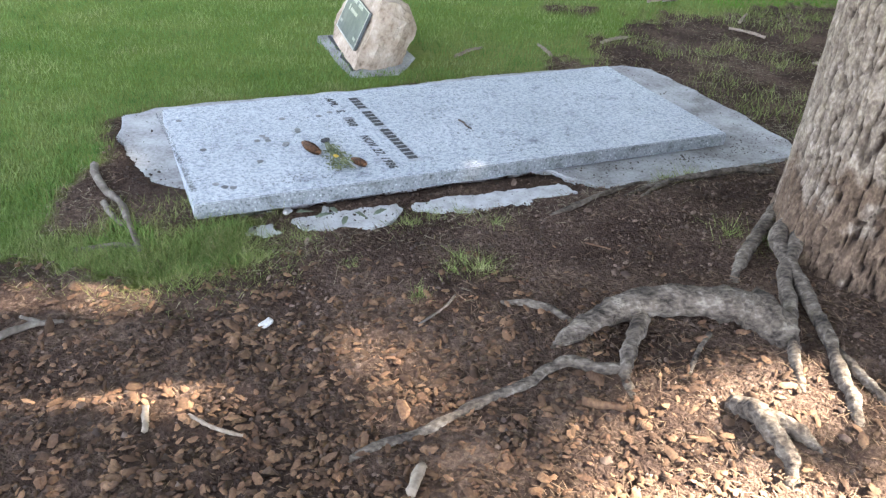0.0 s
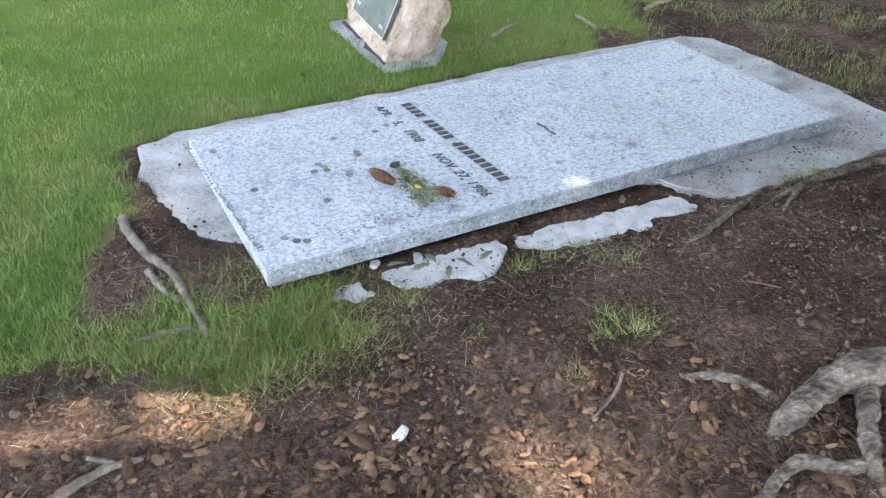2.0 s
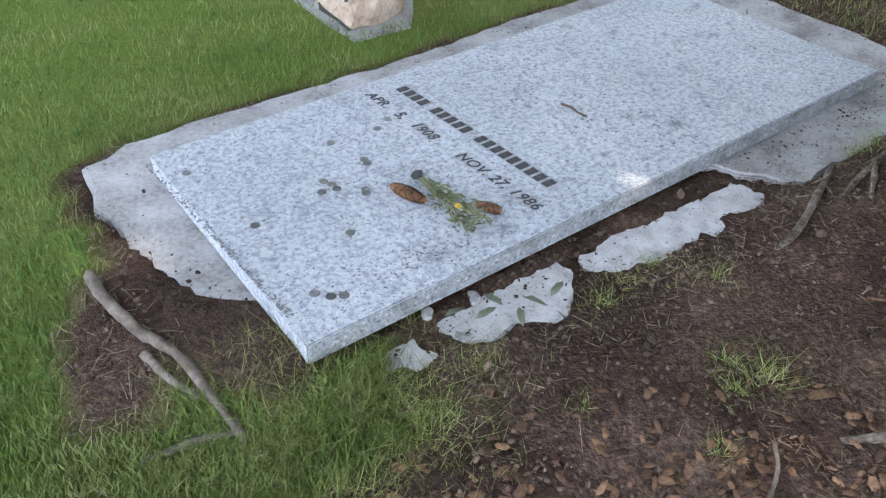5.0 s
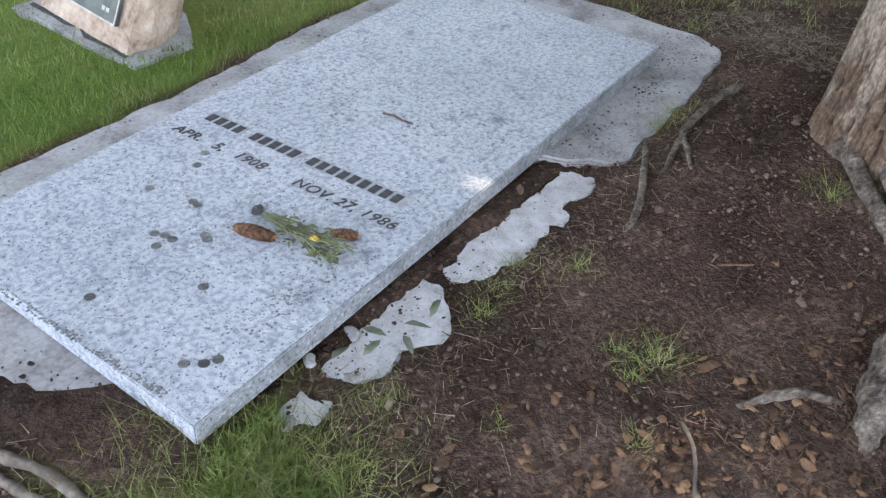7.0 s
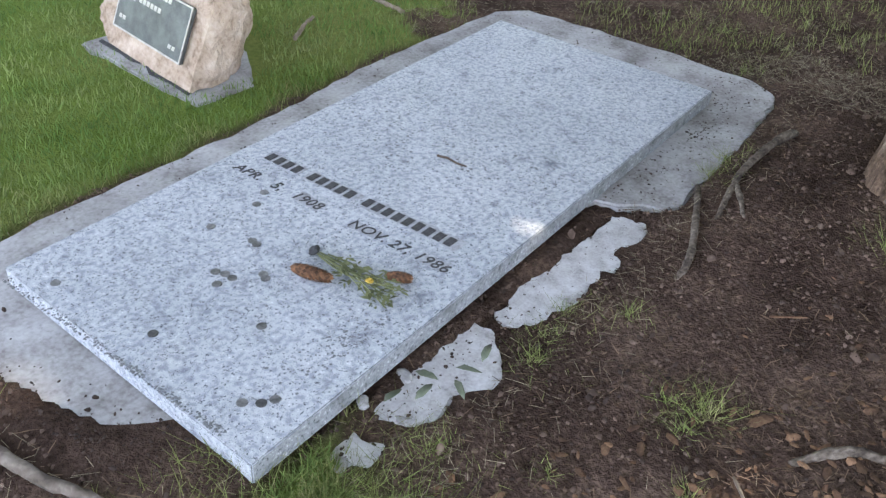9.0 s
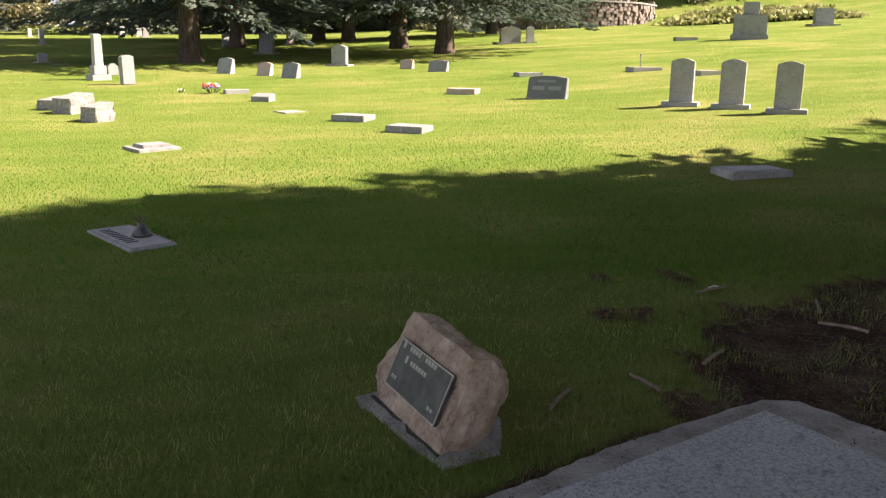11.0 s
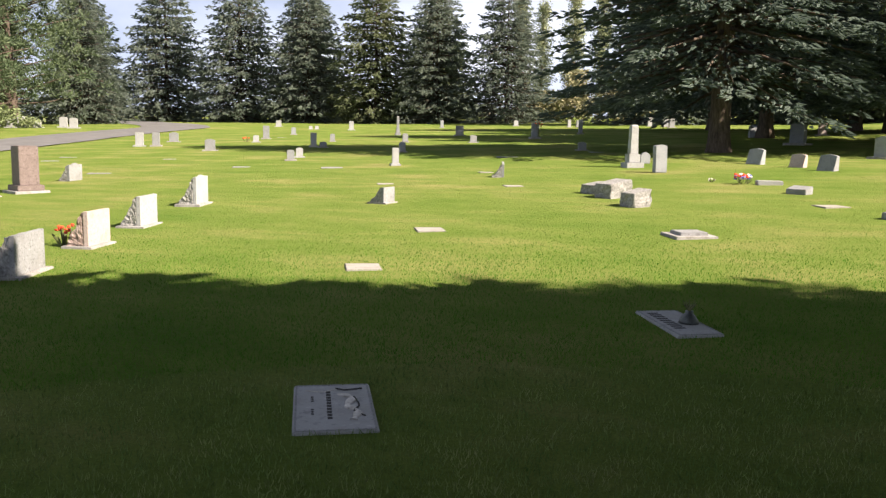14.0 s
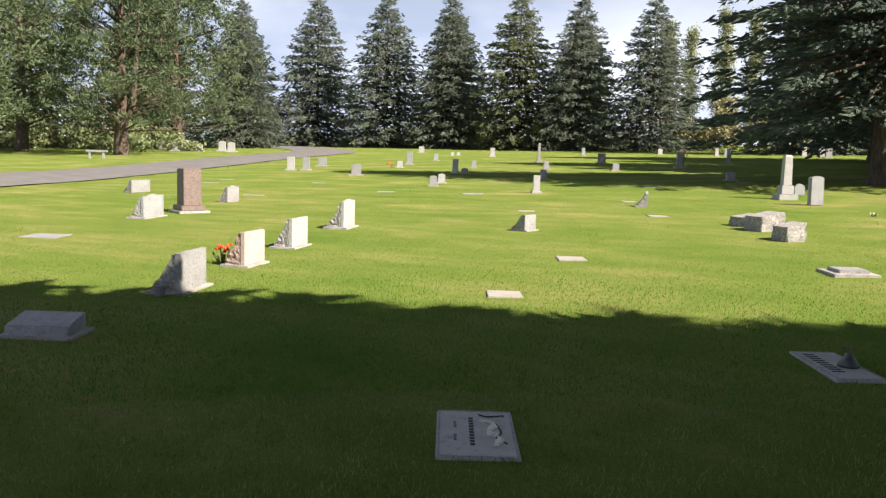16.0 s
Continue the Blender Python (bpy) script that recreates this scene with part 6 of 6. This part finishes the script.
# ---- wall, brush and poplars in the distance ----
wall = empty("retaining_wall", Matrix())
wl_pts = smooth_line([(14.5, 64.5, 0), (17.5, 61.5, 0), (21.0, 60.0, 0), (25.0, 60.8, 0), (27.8, 63.5, 0)], 61)
stone_bm = bmesh.new()
box(stone_bm, (1, 1, 1), (0, 0, 0), 0.12)
roughen(stone_bm, 0.05, 2.5)
stone_me = bpy.data.meshes.new("stone")
stone_bm.to_mesh(stone_me)
stone_bm.free()
stone_me.materials.append(M_REDWALL)
rs = random.Random(6)
for i in range(60):
    a, b = wl_pts[i], wl_pts[i + 1]
    d = (b - a).length
    turn = math.degrees(math.atan2(b.y - a.y, b.x - a.x))
    top = 4.6 - gz(a.x, a.y) - 0.1 * (i / 60)
    z = gz(a.x, a.y) - 0.2 - rs.uniform(0, 0.25)
    z_end = z + top + 0.2
    while z < z_end:
        h = rs.uniform(0.20, 0.36)
        st = new("stone", stone_me)
        st.parent = wall
        st.matrix_world = pose(a.x + rs.uniform(-0.14, 0.14), a.y + rs.uniform(-0.04, 0.04), z, 0, rs.uniform(-4, 4), turn + rs.uniform(-5, 5)) @ Matrix.Diagonal((d * rs.uniform(0.9, 1.45), 0.5, h * 1.03, 1))
        z += h
cap = bmesh.new()
for i in range(60):
    a, b = wl_pts[i], wl_pts[i + 1]
    box(cap, ((b - a).length * 1.02, 0.62, 0.10), ((a.x + b.x) / 2, (a.y + b.y) / 2, 4.58 - 0.1 * (i / 60)), 0.0, pose(0, 0, 0, 0, 0, math.degrees(math.atan2(b.y - a.y, b.x - a.x))))
part("coping", cap, M_PAD, wall, "pale stone coping")
tagged(wall, "curved reddish stone retaining wall on the slope", "wall", kind="structure")


def leafy(n, shape, leaf, seed):
    """Small leaves spread through a cloud of clumps: poses for scatter()."""
    r = np.random.RandomState(seed)
    at = shape(r, n)
    d = r.normal(size=(n, 3))
    d /= np.linalg.norm(d, axis=1)[:, None]
    e = np.cross(d, r.normal(size=(n, 3)))
    e /= np.linalg.norm(e, axis=1)[:, None]
    s = leaf * r.uniform(0.6, 1.3, (n, 1))
    return poses(at, d * s, e * s, np.cross(d, e) * s)


LEAF_V, LEAF_F = [(-0.5, 0, 0), (0, 0.32, 0.05), (0.5, 0, 0), (0, -0.32, 0.05)], [(0, 1, 2, 3)]


def poplar(height, seed):
    t = empty("poplar_tree", Matrix())
    rnd = random.Random(seed)
    tb = bmesh.new()
    tube(tb, [(0, 0, -0.3), (0.1, 0, height * 0.5), (0, 0, height * 0.95)], [0.2, 0.13, 0.03], 7)
    for k in range(14):
        z, a = height * (0.2 + 0.055 * k), k * 2.4
        tube(tb, [(0, 0, z), (0.9 * math.cos(a), 0.9 * math.sin(a), z + height * 0.10)], [0.06, 0.02], 5)
    part("trunk", tb, M_STICK, t)

    def shape(r, n):
        k = r.randint(0, 70, n)
        rr = np.random.RandomState(seed + 1)
        cz = rr.uniform(0.18, 1.0, 70)
        ca = rr.uniform(0, 6.28, 70)
        cr = rr.uniform(0.2, 1.3, 70) * np.sin(np.clip(cz, 0.1, 0.98) * 3.0) ** 0.7
        c = np.stack([cr * np.cos(ca), cr * np.sin(ca), cz * height], 1)
        return c[k] + r.normal(size=(n, 3)) * (0.32, 0.32, 0.5)

    part("crown", mesh_of("crown", *scatter(LEAF_V, LEAF_F, leafy(7000, shape, 0.28, seed))), M_LEAF, t, "pale grey-green leaves")
    return tagged(t, "slender pale green poplar beyond the spruces", "tree")


pop = poplar(17, 3)
stand(pop, -24.0, 118.0)
for x, y, turn, size in ((-28.5, 121.0, 50, 1.05), (-20.5, 122.0, 90, 0.95), (-17.0, 118.5, 130, 1.05), (-32.0, 118.0, 190, 0.9), (-13.5, 121.0, 230, 0.95), (-36.5, 123.0, 20, 1.0), (32.0, 112.0, 60, 0.8), (27.0, 110.0, 160, 0.9)):
    copy_tree(pop, x, y, turn, size)


def brush_mound(x, y, lx, ly, h, n, seed, mat, label):
    """A bank of low scrub: leaves and twigs in many clumps."""
    def shape(r, n):
        c = r.uniform(-1, 1, (60, 2))
        k = r.randint(0, 60, n)
        p = c[k] * (lx, ly) + r.normal(size=(n, 2)) * 0.5
        top = h * (0.4 + 0.6 * r.uniform(0, 1, 60)[k]) * np.maximum(0.15, 1 - (c[k] ** 2).sum(1) * 0.5)
        z = top * np.sqrt(r.uniform(0, 1, n))
        px, py = p[:, 0] + x, p[:, 1] + y
        return np.stack([px, py, ground_z(px, py) + z], 1)
    me = mesh_of("scrub", *scatter(LEAF_V, LEAF_F, leafy(n, shape, 0.34, seed)))
    return tagged(part("scrub", me, mat), label, "shrubs", kind="stuff")


brush_mound(-20.5, 95.0, 7.0, 3.0, 6.5, 16000, 1, M_BRUSH, "sunlit tawny scrub on a bank behind the spruces")
brush_mound(40.0, 82.0, 16.0, 10.0, 2.4, 22000, 2, M_BRUSH, "grey-green sagebrush on the slope above the wall")
brush_mound(23.0, 70.0, 11.0, 4.0, 2.2, 16000, 3, M_BRUSH, "grey-green scrub above the retaining wall")
brush_mound(31.5, 55.0, 6.0, 2.0, 1.2, 12000, 7, M_WEED, "bank of tall green grass and weeds on the slope")
for k, x, y, turn, size in ((2, 20.0, 84.0, 30, 0.75), (1, 27.0, 88.0, 130, 0.7), (0, 52.0, 82.0, 60, 0.9), (2, 44.0, 98.0, 200, 0.8)):
    copy_tree(row[k], x, y, turn, size)
for x, y, turn, size in ((33.0, 90.0, 10, 0.8), (36.0, 93.0, 120, 0.9), (39.0, 91.0, 220, 0.75), (30.0, 94.0, 300, 0.85)):
    copy_tree(pop, x, y, turn, size)
brush_mound(-58.0, 99.0, 34.0, 2.5, 2.6, 14000, 4, M_SPRUCE2, "dark undergrowth beneath the spruce row")
brush_mound(-76.0, 57.0, 14.0, 4.0, 4.5, 12000, 5, M_SPRUCE2, "dark shrubs beneath the firs")
brush_mound(2.0, 90.0, 14.0, 3.0, 3.0, 9000, 6, M_SPRUCE2, "dark undergrowth behind the large spruces")


# ---- bark chips, litter and grass ----
def spread(n, x0, x1, y0, y1, seed):
    r = np.random.RandomState(seed)
    return r, r.uniform(x0, x1, n), r.uniform(y0, y1, n)


def flat_poses(r, px, py, lift, sx, sy, sz, tip=0.35):
    """Poses lying on the ground at any heading, a little tipped."""
    n = len(px)
    a = r.uniform(0, 6.283, n)
    x = np.stack([np.cos(a), np.sin(a), r.normal(0, tip, n)], 1)
    y = np.stack([-np.sin(a), np.cos(a), r.normal(0, tip, n)], 1)
    z = np.cross(x, y)
    return poses(np.stack([px, py, ground_z(px, py) + lift], 1), x * sx[:, None], y * sy[:, None], z * sz[:, None])


CHIP_V = [(-1, 0, 0), (-0.55, -0.8, -0.2), (0.5, -0.9, 0), (1, 0.1, 0), (0.55, 0.85, -0.1), (-0.6, 0.75, 0.1), (-0.35, 0.0, 1.0), (0.4, -0.05, 0.9)]
CHIP_F = [(0, 1, 6), (1, 2, 7), (1, 7, 6), (2, 3, 7), (3, 4, 7), (4, 5, 6), (4, 6, 7), (5, 0, 6)]
r, px, py = spread(22000, -2.2, 1.6, 0.7, 2.45, 21)
dens = np.clip(1.15 - np.hypot((px + 0.35) / 1.3, (py - 1.55) / 0.75), 0.05, 1) * (bare(px, py) > 0.6)
u, v = slab_uv(px, py)
ok = (r.uniform(0, 1, len(px)) < dens) & (off_stone(u, v) > 0.02)
px, py = px[ok], py[ok]
n = len(px)
s = r.gamma(4, 0.0021, n) + 0.003
tagged(part("bark_chips", mesh_of("bark_chips", *scatter(CHIP_V, CHIP_F, flat_poses(r, px, py, 0.004, s, s * r.uniform(0.35, 0.7, n), s * 0.35))), M_CHIP), "scattered reddish brown bark chips on the soil", "bark chips", kind="stuff")

r, px, py = spread(36000, -2.2, 3.6, 0.7, 6.2, 22)
rb, bx, by = spread(5000, 0.0, 1.35, 1.15, 2.25, 25)
px, py = np.concatenate([px, bx]), np.concatenate([py, by])
u, v = slab_uv(px, py)
ok = (bare(px, py) > 0.55) & ((off_stone(u, v) > 0.0) | (off_stone(u, v) > -0.2) & (v < -0.02) & (r.uniform(0, 1, len(px)) < 0.5)) & (np.hypot(px - 1.36, py - 2.42) > 0.4)
px, py = px[ok], py[ok]
n = len(px)
s = r.gamma(4, 0.0017, n) + 0.003
NEEDLE_V, NEEDLE_F = [(-1, -0.5, 0), (-1, 0.5, 0), (1, 0.3, 0.05), (1, -0.3, 0.05), (0, 0, 0.9)], [(0, 3, 4), (3, 2, 4), (2, 1, 4), (1, 0, 4)]
tagged(part("needle_litter", mesh_of("needle_litter", *scatter(NEEDLE_V, NEEDLE_F, flat_poses(r, px, py, 0.004, s, 0.0015 + 0.05 * s, 0.0014 + 0.05 * s, 0.30))), M_LITTER), "fallen dry needles and twiglets on the soil", "litter", kind="stuff")

# dry straw at the turf's edge and along the footing
r, px, py = spread(20000, -1.7, 1.9, 2.05, 3.7, 24)
rb, bx, by = spread(9000, 0.4, 3.2, 3.2, 6.2, 26)
px, py = np.concatenate([px, bx]), np.concatenate([py, by])
u, v = slab_uv(px, py)
near_edge = np.exp(-((bare(px, py) - 0.6) / 0.2) ** 2) + 0.8 * np.exp(-(np.hypot(px + 1.1, (py - 2.6) * 0.8) / 0.28) ** 2) + 0.7 * np.exp(-((v + 0.24) / 0.09) ** 2) * (u > 0.1)
ok = (off_stone(u, v) > -0.01) & (r.uniform(0, 1, len(px)) < 0.5 * near_edge) & ((v < 0.3) | (u < -0.2)) | (inside(u, v, PAD) < -0.01) & (bare(px, py) > 0.5) & ((v > 0.9) | (u > 2.3)) & (waves(px, py, 8, 43) > -0.1)
px, py = px[ok], py[ok]
s = r.gamma(4, 0.0028, len(px)) + 0.005
tagged(part("dry_straw", mesh_of("dry_straw", *scatter(NEEDLE_V, NEEDLE_F, flat_poses(r, px, py, 0.010, s, np.full(len(px), 0.0012), np.full(len(px), 0.0010), 0.30))), M_STRAW), "pale dry straw tangled at the turf's edge", "litter", kind="stuff")
for k, (x, y, turn) in enumerate(((-0.40, 2.62, 20), (-0.33, 2.59, 80), (-0.28, 2.63, 140), (-0.46, 2.64, 200), (-0.22, 2.66, 40), (-0.37, 2.66, 300))):
    lb = bmesh.new()
    lv = [lb.verts.new(c) for c in ((-0.028, 0, 0.002), (-0.010, 0.009, 0.007), (0.014, 0.008, 0.006), (0.030, 0, 0.001), (0.014, -0.009, 0.008), (-0.010, -0.008, 0.004), (0.0, 0, 0.001))]
    for i in range(6):
        lb.faces.new((lv[6], lv[i], lv[(i + 1) % 6]))
    lb.normal_update()
    bmesh.ops.solidify(lb, geom=lb.faces[:], thickness=0.0008)
    tagged(part("fallen_leaf", lb, M_DULLLEAF, pose_m=pose(x, y, max(gz(x, y), PAD_TOP) + 0.006, 6, -5, turn), smooth=True), "small grey-green fallen leaf beside the slab", "leaf")

r, px, py = spread(30000, -1.4, 1.9, 2.3, 4.8, 23)
u, v = slab_uv(px, py)
edge_d = inside(u, v, PAD)
under = (u > 0.0) & (u < SLAB_L) & (v > 0.0) & (v < SLAB_W)
wash = 0.29 + 0.08 * waves(px, py, 14, 9) - 0.9 * u - v + 0.35 * np.clip((-0.09 - u) / 0.06, 0, 1)
dirt = np.exp(-np.maximum(-wash, 0) / 0.05) * (u < 0.1) + np.exp(-((v + 0.03) / 0.07) ** 2) * 0.6 + 0.12
edge_d = -off_stone(u, v)
ok = (edge_d > 0.0) & ~under & (r.uniform(0, 1, len(px)) < dirt)
px, py = px[ok], py[ok]
s = r.gamma(3, 0.0007, len(px)) + 0.0008
cp = flat_poses(r, px, py, 0.0, s, s * 0.7, s * 0.6)
cp[:, 2, 3] = np.maximum(cp[:, 2, 3], np.where(inside(*slab_uv(px, py), PAD) > 0, PAD_TOP, SHARD_TOP + 0.004) + 0.001)
tagged(part("soil_crumbs", mesh_of("soil_crumbs", *scatter(CHIP_V, CHIP_F, cp)), M_CRUMB), "dark soil crumbs scattered over the concrete footing", "soil", kind="stuff")

r, px, py = spread(42000, -1.9, 2.4, 1.0, 4.2, 27)
u, v = slab_uv(px, py)
ok = (bare(px, py) > 0.6) & (off_stone(u, v) > 0.0) & (r.uniform(0, 1, len(px)) < 0.75)
px, py = px[ok], py[ok]
s = r.gamma(2.2, 0.0013, len(px)) + 0.0012
tagged(part("soil_grit", mesh_of("soil_grit", *scatter(CHIP_V, CHIP_F, flat_poses(r, px, py, 0.001, s, s * 0.8, s * 0.7))), M_GRIT), "crumbly brown soil and bark grit", "soil", kind="stuff")

MARKERS = [(-3.33, 5.32, 0.24, 0.40, 30), (-1.92, 7.98, 0.22, 0.45, 30), (3.87, 9.35, 0.46, 0.34, 2), (-7.05, 5.62, 0.32, 0.28, 30), (-5.14, 9.30, 0.19, 0.21, 30), (-2.28, 12.6, 0.34, 0.32, 30)]


def free_turf(px, py, limit=0.45):
    u, v = slab_uv(px, py)
    ok = (bare(px, py) < limit) & (inside(u, v, PAD) < 0.0)
    for cx, cy, hw, hd, turn in MARKERS:
        c, s = math.cos(radians(turn)), math.sin(radians(turn))
        a, b = (px - cx) * c + (py - cy) * s, -(px - cx) * s + (py - cy) * c
        ok &= ~((abs(a) < hw * 0.88) & (abs(b) < hd * 0.9))
    return ok & (inside(px, py, [(-0.60, 4.88), (-0.36, 4.24), (-0.12, 4.30), (0.0, 4.6), (-0.22, 4.98)]) < 0)


BLADE_V = [(-0.5, 0, 0), (0.5, 0, 0), (0.34, 0.16, 0.55), (-0.34, 0.16, 0.55), (0, 0.55, 1.0)]
BLADE_F = [(0, 1, 2), (0, 2, 3), (3, 2, 4)]


def blades(name, px, py, r, height, width, mat, label, spread_h=0.35, thin=False, lean=0.35):
    n = len(px)
    a = r.uniform(0, 6.283, n)
    h = height * r.uniform(1 - spread_h, 1 + spread_h, n)
    lean_x, lean_y = r.normal(0, lean, n), r.normal(0, lean, n)
    x = np.stack([np.cos(a), np.sin(a), np.zeros(n)], 1) * (width * r.uniform(0.7, 1.3, n))[:, None]
    y = np.stack([-np.sin(a), np.cos(a), np.zeros(n)], 1) * h[:, None] * 0.6
    z = np.stack([lean_x, lean_y, np.ones(n)], 1) * h[:, None]
    at = np.stack([px, py, ground_z(px, py) - 0.004], 1)
    return tagged(part(name, mesh_of(name, *scatter(BLADE_V[:2] + BLADE_V[4:] if thin else BLADE_V, [(0, 1, 2)] if thin else BLADE_F, poses(at, x, y, z))), mat), label, "grass", kind="stuff")


def fan(n, r0, r1, seed):
    """Places in a fan round the standpoint, thinning out with the distance."""
    r = np.random.RandomState(seed)
    q = r0 * (r1 / r0) ** r.uniform(0, 1, n)
    a = np.radians(r.uniform(20, 158, n))
    return r, -0.9 + q * np.cos(a), 1.3 + q * np.sin(a), q


# the middle ring uses the blades with shade put into their colour
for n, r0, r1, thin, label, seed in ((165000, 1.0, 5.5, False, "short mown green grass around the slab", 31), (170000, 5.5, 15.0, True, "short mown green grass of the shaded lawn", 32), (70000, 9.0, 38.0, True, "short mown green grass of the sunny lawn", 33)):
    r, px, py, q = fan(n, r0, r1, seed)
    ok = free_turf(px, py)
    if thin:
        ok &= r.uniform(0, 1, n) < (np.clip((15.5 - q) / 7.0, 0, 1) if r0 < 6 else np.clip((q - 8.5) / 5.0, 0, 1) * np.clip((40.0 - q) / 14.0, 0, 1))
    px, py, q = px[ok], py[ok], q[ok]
    blades("lawn_grass", px, py, r, (0.032 - 0.0003 * q) * (0.55 if r0 > 8 else np.clip((18.0 - q) / 11.0, 0.5, 1.0)), (0.0026 + 0.0006 * q), M_NEARGRASS if r1 < 6 else M_SHADYBLADE if r1 < 20 else M_BLADE, label, thin=thin)
r, px, py = spread(60000, -1.9, 2.6, 2.05, 6.4, 34)
edge = (bare(px, py) > 0.05) & (bare(px, py) < 0.97) & free_turf(px, py, 0.9)
blades("edge_grass", px[edge], py[edge], r, 0.042, 0.0028, M_DRYBLADE, "thin dry grass along the soil's edge")


r, px, py = spread(30000, -0.3, 3.6, 3.3, 6.6, 35)
u, v = slab_uv(px, py)
clump = waves(px, py, 7, 41) + 0.6 * waves(px, py, 19, 42)
far_side = (clump > -0.05) & (bare(px, py) > 0.4) & (inside(u, v, PAD) < -0.02) & ((v > 0.9) | (u > 2.3))
far_side &= r.uniform(0, 1, len(px)) < 0.55
blades("sparse_grass", px[far_side], py[far_side], r, 0.040, 0.0030, M_DRYBLADE, "sparse dry grass on the soil behind the slab")
far_side &= r.uniform(0, 1, len(px)) < 0.4
blades("sparse_grass", px[far_side] + 0.02, py[far_side], r, 0.050, 0.0030, M_TUFT, "sparse green grass on the soil behind the slab")


def tuft(x, y, n, radius, height, seed):
    r = np.random.RandomState(seed)
    a, q = r.uniform(0, 6.283, n), radius * np.abs(r.normal(0, 0.6, n))
    blades("grass_tuft", x + q * np.cos(a), y + q * np.sin(a), r, height * 0.62, 0.0017, M_TUFT, "small green grass tuft on bare soil", 0.6, lean=0.75)
    a, q = r.uniform(0, 6.283, n), 2.2 * radius * np.sqrt(r.uniform(0, 1, n))
    blades("dry_grass", x + q * np.cos(a), y + q * np.sin(a), r, height * 0.42, 0.0016, M_DRYBLADE, "thin dry grass among the green tufts", 0.6, lean=0.9)


TUFTS = ((0.08, 2.28, 90, 0.035, 0.075), (0.03, 2.35, 45, 0.035, 0.05), (0.00, 2.27, 40, 0.03, 0.05), (-0.10, 2.15, 36, 0.018, 0.055), (-0.29, 2.33, 34, 0.022, 0.035), (-0.13, 2.60, 90, 0.06, 0.045), (0.05, 2.72, 90, 0.07, 0.045), (-0.05, 2.66, 60, 0.05, 0.04), (0.16, 2.62, 50, 0.05, 0.045), (0.82, 3.03, 150, 0.06, 0.055), (0.93, 3.07, 90, 0.05, 0.06), (0.86, 2.46, 60, 0.05, 0.06), (0.98, 2.36, 70, 0.06, 0.07), (-0.69, 2.47, 800, 0.12, 0.070), (-0.86, 2.40, 800, 0.13, 0.065), (-1.04, 2.38, 480, 0.12, 0.055), (-0.60, 2.37, 400, 0.10, 0.06), (-0.78, 2.27, 360, 0.12, 0.06), (-0.45, 2.50, 120, 0.08, 0.045), (1.75, 3.9, 120, 0.15, 0.07), (2.2, 4.4, 120, 0.2, 0.07), (1.5, 4.8, 120, 0.2, 0.06), (2.5, 5.6, 140, 0.2, 0.09), (1.55, 3.55, 90, 0.10, 0.05))
for k, (x, y, n, q, h) in enumerate(TUFTS):
    tuft(x, y, n, q, h, 60 + k)
